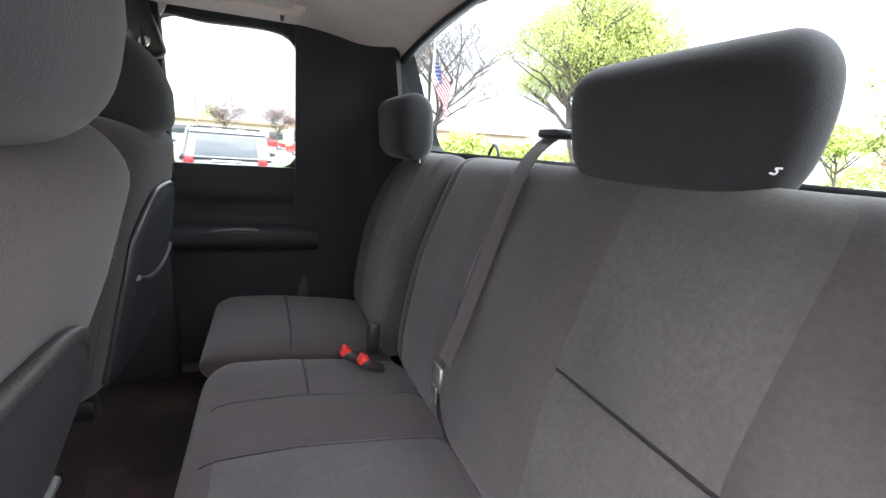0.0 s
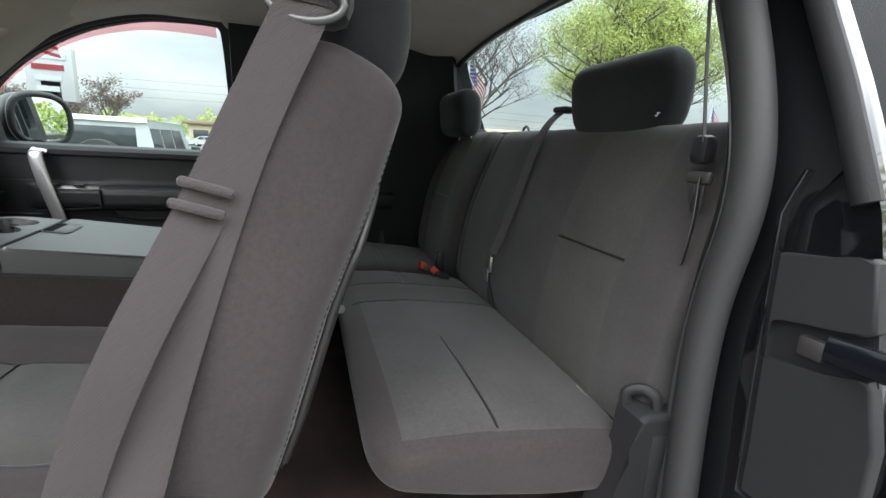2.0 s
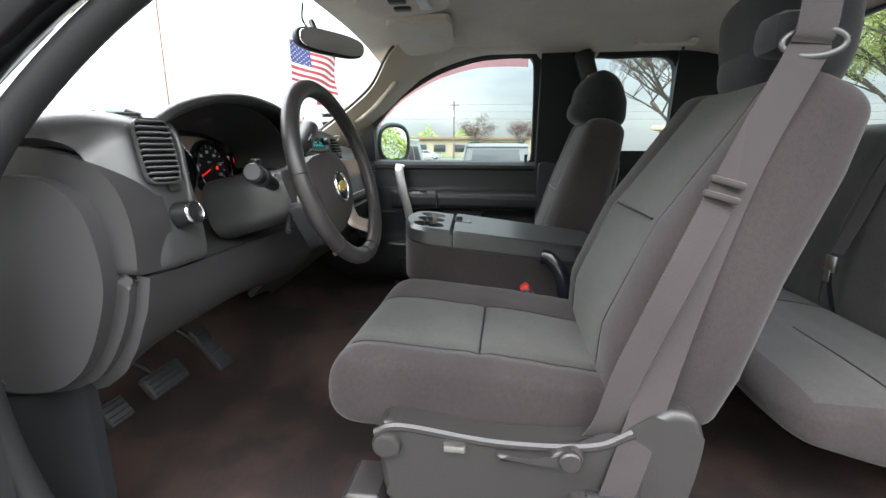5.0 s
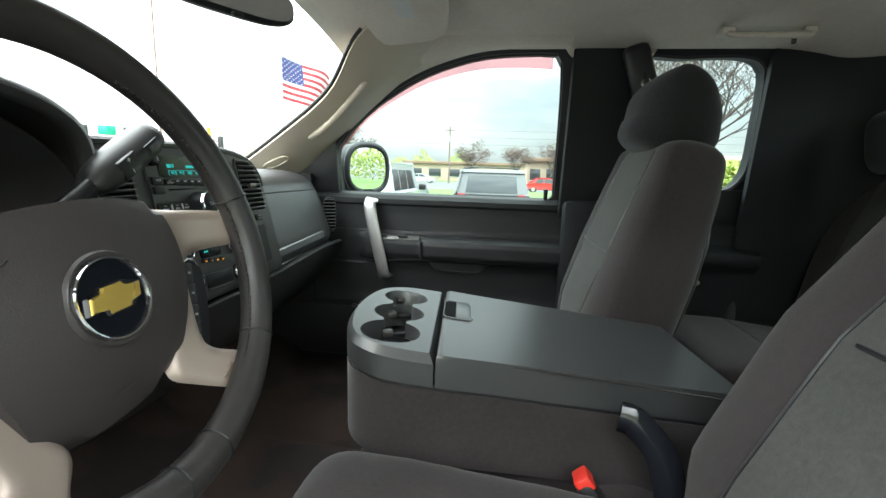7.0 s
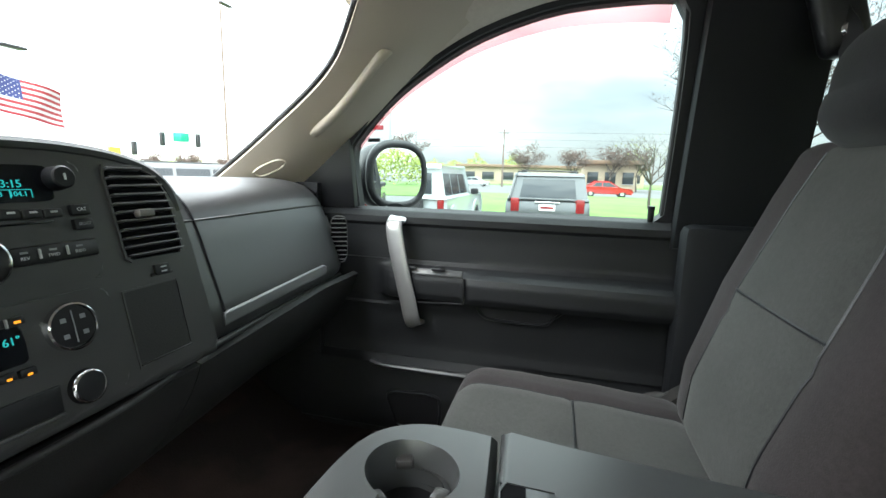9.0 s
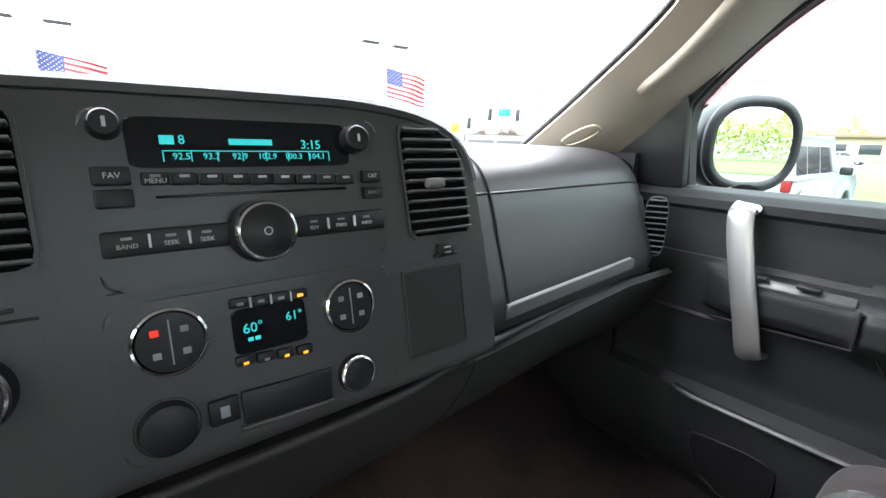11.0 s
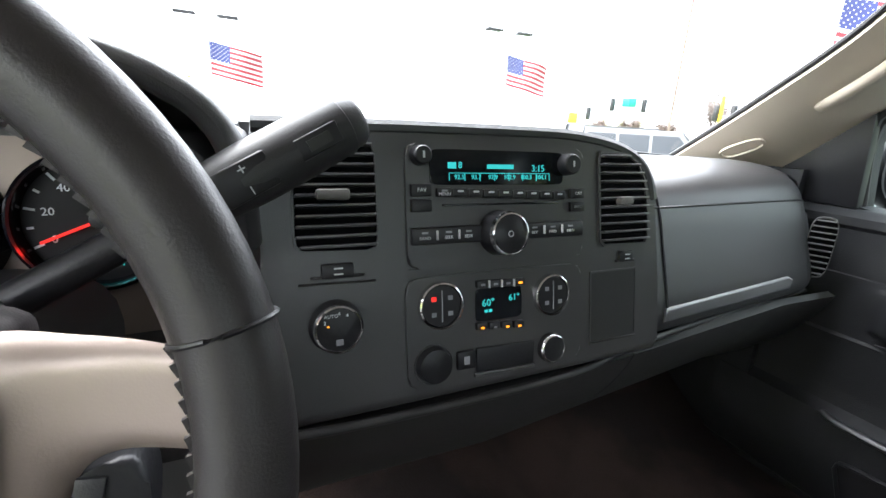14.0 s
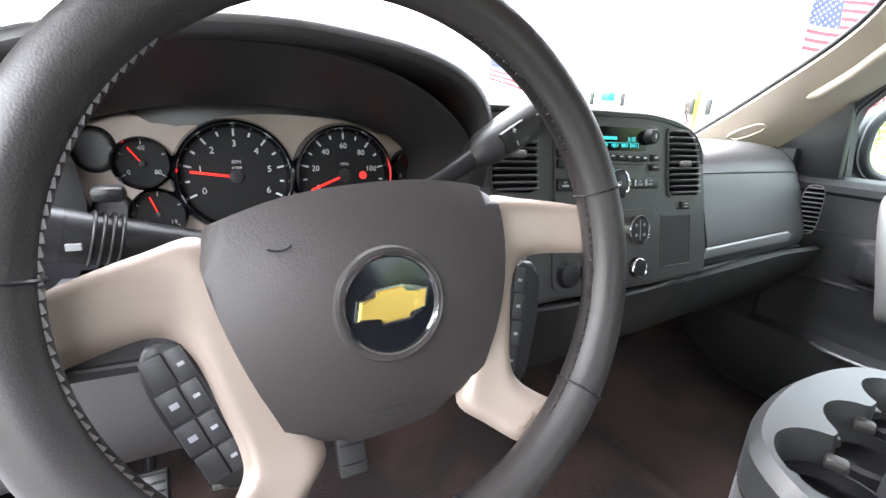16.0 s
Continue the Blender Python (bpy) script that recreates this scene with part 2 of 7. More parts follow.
def part(name, bm, material, parent=None, label="", smooth=40):
    """One mesh object out of a bmesh, in world coordinates or in those of its parent."""
    finish(bm, smooth)
    me = bpy.data.meshes.new(name)
    bm.to_mesh(me)
    bm.free()
    me.materials.append(material)
    ob = new(name, me)
    place(ob, parent)
    if label:
        tagged(ob, label)
    return ob


def thing(name, label, category, at=(0, 0, 0), group="", m=None):
    ob = new(name)
    ob.empty_display_size = 0.05
    ob.matrix_world = m if m is not None else Matrix.Translation(at)
    return tagged(ob, label, category, group)


def single(name, bm, material, label, category, group="", kind="", smooth=40):
    return tagged(part(name, bm, material, None, "", smooth), label, category, group, kind)


def merge(*bms):
    out = bmesh.new()
    for b in bms:
        me = bpy.data.meshes.new("tmp")
        b.to_mesh(me)
        b.free()
        out.from_mesh(me)
        bpy.data.meshes.remove(me)
    return out


def moved(bm, m):
    bm.transform(m)
    return bm


def rbox(c, s, r=0.01, seg=2, m=None):
    """A box of centre c and size s with rounded edges."""
    bm = bmesh.new()
    bmesh.ops.create_cube(bm, size=1)
    bm.transform(Matrix.Diagonal((*s, 1)))
    r = min(r, 0.49 * min(s))
    if r > 0:
        bmesh.ops.bevel(bm, geom=bm.edges[:], offset=r, segments=seg, affect="EDGES", profile=0.5)
    bm.transform(Matrix.Translation(c))
    if m is not None:
        bm.transform(m)
    return bm


def lathe(profile, seg=24, m=None):
    """(radius, height) pairs turned round z; closed at radius 0."""
    bm = bmesh.new()
    rings = []
    for r, h in profile:
        if r <= 1e-6:
            rings.append([bm.verts.new((0, 0, h))])
        else:
            rings.append([bm.verts.new((r * math.cos(2 * math.pi * i / seg), r * math.sin(2 * math.pi * i / seg), h)) for i in range(seg)])
    for a, b in zip(rings, rings[1:]):
        for i in range(seg):
            j = (i + 1) % seg
            if len(a) == 1 and len(b) > 1:
                bm.faces.new((a[0], b[i], b[j]))
            elif len(b) == 1 and len(a) > 1:
                bm.faces.new((a[i], a[j], b[0]))
            elif len(a) > 1:
                bm.faces.new((a[i], a[j], b[j], b[i]))
    if m is not None:
        bm.transform(m)
    return bm


def along(p, q):
    """The pose at p whose z axis points to q."""
    return Matrix.Translation(p) @ (Vector(q) - Vector(p)).to_track_quat("Z", "Y").to_matrix().to_4x4()


def rod(p, q, r0, r1=None, seg=16, soft=0.15):
    r1 = r0 if r1 is None else r1
    h = (Vector(q) - Vector(p)).length
    s = min(soft * min(r0, r1), h * 0.3)
    return lathe([(0, 0), (r0 - s, 0), (r0, s), (r1, h - s), (r1 - s, h), (0, h)], seg, along(p, q))


def spline(pts, n=8):
    """A smooth line (Catmull-Rom) through points of any width."""
    P = [np.array(p, float) for p in pts]
    P = [2 * P[0] - P[1]] + P + [2 * P[-1] - P[-2]]
    out = []
    for i in range(1, len(P) - 2):
        a, b, c, d = P[i - 1:i + 3]
        for k in range(n):
            t = k / n
            out.append(0.5 * (2 * b + (c - a) * t + (2 * a - 5 * b + 4 * c - d) * t * t + (3 * b - a - 3 * c + d) * t ** 3))
    out.append(P[-2])
    return out


def loft(rings, cap=True, closed=False):
    bm = bmesh.new()
    V = [[bm.verts.new(p) for p in ring] for ring in rings]
    n = len(V[0])
    pairs = list(zip(V, V[1:])) + ([(V[-1], V[0])] if closed else [])
    for a, b in pairs:
        for i in range(n):
            j = (i + 1) % n
            bm.faces.new((a[i], a[j], b[j], b[i]))
    if cap and not closed:
        bm.faces.new(V[0][::-1])
        bm.faces.new(V[-1])
    return bm


def tube(pts, rx, ry=None, seg=10, up=(0, 0, 1), closed=False, power=2.0):
    """A rod of oval section along a line; rx across, ry along the side turned to up. rx and ry may be lists."""
    pts = [Vector(p) for p in pts]
    n = len(pts)
    rings = []
    for i, p in enumerate(pts):
        d = (pts[(i + 1) % n] - pts[i - 1]) if closed else (pts[min(i + 1, n - 1)] - pts[max(i - 1, 0)])
        d.normalize()
        u = Vector(up[i]) if isinstance(up, list) else Vector(up)
        u = (u - d * u.dot(d)).normalized()
        s = d.cross(u)
        a = rx[i] if isinstance(rx, (list, tuple)) else rx
        b = a if ry is None else (ry[i] if isinstance(ry, (list, tuple)) else ry)
        ring = []
        for k in range(seg):
            t = 2 * math.pi * (k + 0.5) / seg
            c, q = math.cos(t), math.sin(t)
            ring.append(p + s * a * math.copysign(abs(c) ** (2 / power), c) + u * b * math.copysign(abs(q) ** (2 / power), q))
        rings.append(ring)
    return loft(rings, True, closed)


def sheet(fn, nu, nv, thick=0.0):
    """A curved sheet fn(u, v), u and v from 0 to 1, made solid by thick."""
    bm = bmesh.new()
    V = [[bm.verts.new(fn(i / nu, j / nv)) for j in range(nv + 1)] for i in range(nu + 1)]
    for i in range(nu):
        for j in range(nv):
            bm.faces.new((V[i][j], V[i + 1][j], V[i + 1][j + 1], V[i][j + 1]))
    if thick:
        bmesh.ops.recalc_face_normals(bm, faces=bm.faces[:])
        bmesh.ops.solidify(bm, geom=bm.faces[:], thickness=thick)
    return bm


def prism(outline, fn, d0, d1, r=0.0, seg=2):
    """An outline of (u, v) pairs made solid between depths d0 and d1; fn(u, v, d) gives the place. r rounds the d1 edge."""
    bm = bmesh.new()
    a = [bm.verts.new((u, v, d0)) for u, v in outline]
    b = [bm.verts.new((u, v, d1)) for u, v in outline]
    n = len(a)
    bm.faces.new(a[::-1])
    top = bm.faces.new(b)
    for i in range(n):
        bm.faces.new((a[i], a[(i + 1) % n], b[(i + 1) % n], b[i]))
    if r:
        bmesh.ops.bevel(bm, geom=list(top.edges), offset=r, segments=seg, affect="EDGES", profile=0.5)
        caps = [f for f in bm.faces if len(f.verts) > 4 and all(abs(v.co.z - d1) < 1e-6 for v in f.verts)]
        if caps:
            bmesh.ops.inset_region(bm, faces=caps, thickness=min(0.25 * r, 0.002), depth=0.0, use_even_offset=False)
    bmesh.ops.triangulate(bm, faces=[f for f in bm.faces if len(f.verts) > 4])
    for v in bm.verts:
        v.co = fn(*v.co)
    return bm


def frame_prism(outer, inner, fn, d0, d1):
    """A ring between two outlines of the same count."""
    bm = bmesh.new()
    R = [[bm.verts.new(fn(u, v, d)) for u, v in o] for o, d in ((outer, d0), (outer, d1), (inner, d1), (inner, d0))]
    n = len(outer)
    for k in range(4):
        a, b = R[k], R[(k + 1) % 4]
        for i in range(n):
            j = (i + 1) % n
            bm.faces.new((a[i], a[j], b[j], b[i]))
    return bm


def oval(cx, cy, rx, ry, n=28, power=2.0, start=0.0):
    out = []
    for i in range(n):
        t = start + 2 * math.pi * i / n
        c, s = math.cos(t), math.sin(t)
        out.append((cx + rx * math.copysign(abs(c) ** (2 / power), c), cy + ry * math.copysign(abs(s) ** (2 / power), s)))
    return out


FLAT = lambda u, v, d: (u, v, d)


def words(text, size, m, material, parent, name="lettering", depth=0.0004, align="CENTER"):
    cu = bpy.data.curves.new("text", "FONT")
    cu.body, cu.size, cu.align_x, cu.align_y, cu.extrude = text, size, align, "CENTER", depth
    cu.resolution_u = 2
    tmp = bpy.data.objects.new("text", cu)
    me = bpy.data.meshes.new_from_object(tmp)
    bpy.data.objects.remove(tmp)
    me.transform(m)
    me.materials.append(material)
    ob = new(name, me)
    return place(ob, parent)


def pillow(spine, width, thick, x0, features=None, ns=44, nu=72, power=3.2, endround=0.10, lean=None):
    """A stuffed seat piece: a rounded section swept along a line of (y, z) in the plane x = x0. width and thick are functions of
    the way s along the line; features(xn, s) is the depth of relief on the upper side, xn from -1 to 1. Returns rings and their (xn, s, upper)."""
    pts = [Vector((0, y, z)) for y, z in spine]
    cum = [0]
    for a, b in zip(pts, pts[1:]):
        cum.append(cum[-1] + (b - a).length)
    total = cum[-1]

    def at(s):
        d = s * total
        for i in range(len(pts) - 1):
            if d <= cum[i + 1] + 1e-9:
                return pts[i].lerp(pts[i + 1], (d - cum[i]) / (cum[i + 1] - cum[i]))
        return pts[-1]
    rings, info = [], []
    for i in range(ns + 1):
        s = 0.5 - 0.5 * math.cos(math.pi * i / ns) if endround else i / ns
        p = at(s)
        d = (at(min(1, s + 0.02)) - at(max(0, s - 0.02))).normalized()
        nrm = Vector((0, -d.z, d.y))
        e = min(s, 1 - s) / endround if endround else 1
        k = (1 - (1 - min(1, e)) ** 2.4) ** (1 / 2.4) if e < 1 else 1
        k = max(k, 0.02)
        w, h = width(s) * (0.80 + 0.20 * k), thick(s) * k
        ring, inf = [], []
        for j in range(nu):
            t = 2 * math.pi * j / nu
            c, q = math.cos(t), math.sin(t)
            xn = math.copysign(abs(c) ** (2 / power), c)
            zn = math.copysign(abs(q) ** (2 / power), q)
            rel = 0.0
            if features and q > 0:
                rel = features(xn, s) * min(1, q * 3) * k
            ring.append(Vector((x0 + xn * w, 0, 0)) + p + nrm * (zn * h + rel))
            inf.append((xn, s, q > 0))
        rings.append(ring)
        info.append(inf)
    return rings, info


def pillow_parts(rings, info, pick):
    """Splits a pillow's faces into those that pick(xn, s, upper) chooses and the rest."""
    out = []
    n = len(rings[0])
    for want in (True, False):
        bm = bmesh.new()
        V = {}

        def vert(i, j):
            j %= n
            if (i, j) not in V:
                V[i, j] = bm.verts.new(rings[i][j])
            return V[i, j]
        for i in range(len(rings) - 1):
            for j in range(n):
                a, b = info[i][j], info[i + 1][(j + 1) % n]
                inside = pick(0.5 * (a[0] + b[0]), 0.5 * (a[1] + b[1]), a[2] and b[2])
                if bool(inside) == want:
                    bm.faces.new((vert(i, j), vert(i, j + 1), vert(i + 1, j + 1), vert(i + 1, j)))
        if not want:
            for i in (0, len(rings) - 1):
                ring = [V[i, j] for j in range(n) if (i, j) in V]
                if len(ring) == n:
                    bm.faces.new(ring)
        out.append(bm)
    return out


def seam_across(rings, info, s, xa, xb):
    """A sewn line across a pillow's upper side at the way s."""
    i = min(range(len(rings)), key=lambda k: abs(info[k][0][1] - s))
    pts = sorted(((info[i][j][0], rings[i][j]) for j in range(len(rings[i])) if info[i][j][2] and xa <= info[i][j][0] <= xb), key=lambda q: q[0])
    return tube([tuple(p) for _, p in pts], 0.0026, 0.0026, 6)


def seam_along(rings, info, xn, sa, sb):
    """A sewn line along a pillow's upper side at the share xn of its width."""
    half = [j for j in range(len(info[0])) if info[0][j][2]]
    j = min(half, key=lambda k: abs(info[0][k][0] - xn))
    return tube([tuple(rings[i][j]) for i in range(len(rings)) if sa <= info[i][0][1] <= sb], 0.0022, 0.0022, 6)


def groove(x, at, w=0.02, depth=0.007):
    return -depth * math.exp(-((x - at) / w) ** 2)


def ribbon(pts, width, thick, up, n=8):
    """A strap along a line: width across, its flat side turned to up."""
    return tube(spline(pts, n), width / 2, thick / 2, 10, up, power=5)

# ---- END SHAPES ----

# ---- cab: floor, roof, pillars, windows ----
def tunnel(x, y):
    hump = 0.11 * math.exp(-((x - 0.02) / 0.20) ** 4) * (0.35 + 0.65 / (1 + math.exp(-(y - 1.85) / 0.05)))
    toe = max(0, y - 2.30)
    return 0.93 + hump + 0.9 * toe ** 1.3


def floor_at(u, v):
    x, y = -0.76 + 1.58 * u, 0.42 + 2.40 * v
    return (x, y, tunnel(x, y) + 0.004 * noise.noise((x * 9, y * 9, 0)))


single("floor", sheet(floor_at, 60, 80, 0.02), CARPET, "dark brown cab carpet with dusty stains", "floor", kind="structure")


def roof_at(u, v):
    x, y = -0.74 + 1.48 * u, 0.56 + 1.56 * v
    e = abs(x / 0.74)
    f = max(0, (y - 1.75) / 0.37)
    return (x, y, 2.062 - 0.052 * e ** 3 - 0.030 * f ** 2 - 0.072 * max(0, (0.9 - y) / 0.34) ** 2)


single("ceiling", sheet(roof_at, 40, 40, -0.025), LINER, "grey-tan woven cloth headliner", "ceiling", kind="structure")
single("roof_panel", sheet(lambda u, v: (lambda p: (p[0] * 1.07, 0.50 + 1.66 * v, p[2] + 0.045))(roof_at(u, v)), 30, 30, 0.006), PAINT, "black painted steel roof over the cab", "roof", kind="structure")


def side_x(z):
    return 0.870 - 0.205 * max(0.0, z - 1.57)


def by_angle(poly, c, n):
    """The outline cut by n rays from c."""
    out = []
    for i in range(n):
        t = 2 * math.pi * i / n
        d = (math.cos(t), math.sin(t))
        best = None
        for (ax, ay), (bx, by) in zip(poly, poly[1:] + poly[:1]):
            ex, ey = bx - ax, by - ay
            den = d[0] * ey - d[1] * ex
            if abs(den) < 1e-9:
                continue
            k = ((ax - c[0]) * ey - (ay - c[1]) * ex) / den
            m = ((ax - c[0]) * d[1] - (ay - c[1]) * d[0]) / den
            if k > 0 and -1e-6 <= m <= 1 + 1e-6 and (best is None or k > best):
                best = k
        out.append((c[0] + d[0] * best, c[1] + d[1] * best))
    return out


SIDE = lambda y, z, d: (side_x(z) - d, y, z)
FRONT_WINDOW = [tuple(p) for p in spline([(1.435, 1.552), (1.437, 1.80), (1.446, 1.980), (1.470, 2.006), (1.60, 2.006), (1.72, 1.993), (1.86, 1.952), (1.97, 1.898), (2.08, 1.826), (2.17, 1.740), (2.195, 1.700), (2.195, 1.62), (2.19, 1.548)], 3)]
REAR_WINDOW = [tuple(p) for p in spline([(1.215, 1.60), (1.212, 1.80), (1.215, 1.985), (1.10, 1.995), (0.935, 1.998), (0.875, 1.975), (0.857, 1.92), (0.850, 1.80), (0.846, 1.70), (0.862, 1.636), (0.915, 1.600), (1.05, 1.597)], 4)]
visor_line = [p for p in FRONT_WINDOW if p[1] > 1.70 and p[0] > 1.465]
visor_line = sorted(visor_line, key=lambda p: p[0])
door_side = thing("door_1", "dark grey plastic front passenger door trim, closed", "car door", (0, 0, 0))
tagged(door_side, kind="structure")
part("window_surround", frame_prism(by_angle([(1.40, 1.525), (1.40, 2.045), (1.74, 2.04), (1.90, 1.99), (2.06, 1.90), (2.22, 1.78), (2.36, 1.65), (2.36, 1.515)], (1.75, 1.72), 72), by_angle(FRONT_WINDOW, (1.75, 1.72), 72), SIDE, -0.045, 0.012), TRIM, door_side)
part("red_frame_strip", tube([SIDE(y, z + 0.004, -0.014) for y, z in visor_line], 0.004, 0.010, 8, (1, 0, 0)), RED_PAINT, door_side, "thin strip of red paint above the glass")
part("window_seal", tube([SIDE(y, z, -0.004) for y, z in FRONT_WINDOW], 0.006, 0.006, 8, (1, 0, 0)), RUBBER, door_side)
rear_side = thing("rear_door_trim", "dark grey plastic rear passenger door trim, closed", "car door")
part("window_surround", frame_prism(by_angle([(1.245, 1.50), (1.245, 2.03), (0.62, 2.03), (0.60, 1.50)], (1.04, 1.79), 64), by_angle(REAR_WINDOW, (1.04, 1.79), 64), SIDE, -0.045, 0.020), REAR_TRIM, rear_side)
part("window_seal", tube([SIDE(y, z, 0.012) for y, z in REAR_WINDOW] , 0.008, 0.006, 8, (1, 0, 0), closed=True), RUBBER, rear_side)
single("pillar_trim", merge(prism([(1.20, 1.50), (1.20, 2.03), (1.42, 2.02), (1.42, 1.50)], lambda y, z, d: SIDE(y, z, d), 0.015, 0.045, 0.012), rbox((0.80, 1.31, 1.25), (0.06, 0.20, 0.62), 0.02)), REAR_TRIM, "dark plastic trim of the middle pillar behind the front door", "pillar", kind="structure")


def window(name, outline, fn, label, material=GLASS):
    bm = bmesh.new()
    bm.faces.new([bm.verts.new(fn(u, v)) for u, v in outline])
    bmesh.ops.triangulate(bm, faces=bm.faces[:])
    ob = single(name, bm, material, label, "window", kind="structure", smooth=0)
    ob.visible_shadow = material is TINTED
    return ob


window("window_1", FRONT_WINDOW, lambda y, z: SIDE(y, z, -0.02), "clear side glass of the front passenger door", TINTED)
def visor_drop(y):
    return 0.010 + 0.024 * max(0.0, min(1.0, (2.05 - y) / 0.55))


single("window_visor", loft([[SIDE(y, z + 0.010, -0.032), SIDE(y, z - visor_drop(y), -0.040), SIDE(y, z - visor_drop(y), -0.043), SIDE(y, z + 0.010, -0.035)] for y, z in visor_line]), VISOR, "clear red plastic rain visor over the passenger window", "rain visor")
WTOP = sorted((y, z) for y, z in FRONT_WINDOW if z > 1.78 and y > 1.465)


def header_at(u, v):
    """Trim between the headliner and the top of the passenger door frame."""
    y = 1.432 + 0.538 * u
    zt = float(np.interp(y, [p[0] for p in WTOP], [p[1] for p in WTOP]))
    a, b = Vector(roof_at((0.655 + 0.74) / 1.48, (y - 0.56) / 1.56)), Vector((side_x(zt) - 0.020, y, zt + 0.010))
    p = a.lerp(b, v)
    return (p.x - 0.006 * math.sin(math.pi * v), p.y, p.z - 0.010 * math.sin(math.pi * v))


single("header_trim", sheet(header_at, 24, 8, -0.008), LINER, "grey-tan headliner edge over the passenger door", "trim", kind="structure")
window("window_2", REAR_WINDOW, lambda y, z: SIDE(y, z, -0.02), "clear side glass of the rear passenger door", TINTED)
rear_glass = [(-0.67, 0), (-0.68, 0.5), (-0.67, 0.97), (-0.64, 1.0), (0.66, 1.0), (0.69, 0.97), (0.71, 0.5), (0.71, 0)]
# the rear glass is bowed, its middle set back
REAR = lambda x, v, d=0.0: (x, 0.350 + 0.150 * max(0, v) + 0.115 * (x / 0.70) ** 2 - d, 1.688 + 0.350 * v)
glass = single("window_3", sheet(lambda u, v: REAR(-0.69 + 1.39 * u, v), 24, 4), TINTED, "clear bowed rear window of the cab", "window", kind="structure")
glass.visible_shadow = True

# the wall round the rear window
single("wall_rear", frame_prism(by_angle([(-0.70, -2.1), (-0.70, 0.3), (-0.69, 1.04), (0.80, 1.04), (0.84, -2.1)], (0, 0.5), 80), by_angle(rear_glass, (0, 0.5), 80), REAR, -0.03, 0.05), REAR_TRIM, "dark trim round the rear window of the cab", "wall", kind="structure")
single("rear_header", tube([(x, 0.572, roof_at((x + 0.74) / 1.48, 0.012)[2] - 0.010) for x in np.linspace(-0.66, 0.69, 30)], 0.012, 0.007, 10), BLACK, "dark trim edge of the headliner over the rear window", "trim", kind="structure")
single("rear_window_seal", tube([REAR(x, v, -0.028) for x, v in by_angle(rear_glass, (0, 0.5), 96)], 0.007, 0.005, 8, (0, 1, 0), closed=True), BLACK, "black rubber seal round the rear window", "seal", kind="structure")
for sx, nm in ((1, "corner_trim"),):
    single(nm, sheet(lambda u, v: (sx * (0.845 - 0.09 * v - 0.10 * max(0, 1 - u * 2.2) ** 2), 0.47 + 0.40 * u + 0.13 * v * (1 - u), 1.20 + 0.83 * v), 14, 14, 0.02), REAR_TRIM, "dark plastic trim of the rear cab corner", "pillar", kind="structure")

# rear passenger door panel
def rear_panel(u, v):
    y, z = 0.80 + 0.46 * u, 0.95 + 0.66 * v
    arm = (1 / (1 + math.exp((z - 1.408) / 0.004))) * (1 / (1 + math.exp(-(z - 1.372) / 0.006)))
    belly = 0.45 * (1 / (1 + math.exp((z - 1.372) / 0.006))) * max(0, (z - 1.20) / 0.172)
    dish = 0.014 * math.exp(-(((z - 1.475) / 0.040) ** 4)) * math.exp(-(((y - 1.03) / 0.17) ** 6))
    return (0.850 - 0.048 * arm - 0.048 * belly + dish - 0.01 * v, y, z)


part("door_panel", sheet(rear_panel, 40, 90, 0.02), REAR_TRIM, rear_side)
part("pull_handle", tube(spline([(0.800, 1.12, 1.408), (0.797, 1.09, 1.416), (0.797, 1.00, 1.417), (0.800, 0.97, 1.409)], 5), 0.012, 0.006, 10), GREY_PLASTIC, rear_side)
part("speaker_grille", prism(oval(1.018, 1.328, 0.062, 0.022, 28, 4), lambda y, z, d: (0.838 - d, y, z), 0.0, 0.006, 0.002), GREY_PLASTIC, rear_side)
part("edge_seal", tube(spline([(0.780, 0.800, 2.005), (0.800, 0.800, 1.90), (0.815, 0.798, 1.75), (0.828, 0.800, 1.56), (0.830, 0.825, 1.42), (0.832, 0.840, 1.30), (0.835, 0.845, 1.00)], 6), 0.020, 0.014, 12, (-1, 0, 0)), RUBBER, rear_side)
single("side_panel", sheet(lambda u, v: (0.852, 0.42 + 0.45 * u, 0.90 + 0.36 * v), 6, 6, 0.02), REAR_TRIM, "dark lower trim beside the rear cushion", "panel", kind="structure")
slot = thing("belt_slot", "black belt exit slot in the rear corner trim", "belt slot")
tagged(slot, kind="structure")
part("slot_frame", rbox((0.792, 0.660, 1.71), (0.012, 0.066, 0.19), 0.005), REAR_TRIM, slot)
part("slot_cover", rbox((0.786, 0.660, 1.71), (0.008, 0.042, 0.165), 0.003), GREY_PLASTIC, slot)

single("pillar_cap", prism([tuple(p) for p in spline([(1.445, 2.02), (1.425, 1.995), (1.385, 1.972), (1.30, 1.968), (1.225, 1.972), (1.195, 1.990), (1.180, 2.02)], 4)], lambda y, z, d: (side_x(z) - 0.022 - d, y, z), 0.0, 0.014, 0.006, 3), LINER, "tan trim cap at the top of the middle pillar", "pillar", kind="structure")

# front passenger door panel
PROFILE = [(1.562, 0.874), (1.554, 0.852), (1.540, 0.838), (1.524, 0.838), (1.516, 0.846), (1.49, 0.848), (1.43, 0.846), (1.419, 0.838), (1.410, 0.806), (1.402, 0.790), (1.388, 0.784), (1.352, 0.786), (1.337, 0.796), (1.328, 0.828), (1.300, 0.838), (1.20, 0.842), (1.165, 0.836), (1.150, 0.812), (1.12, 0.806), (1.05, 0.800), (0.97, 0.806), (0.94, 0.83)]


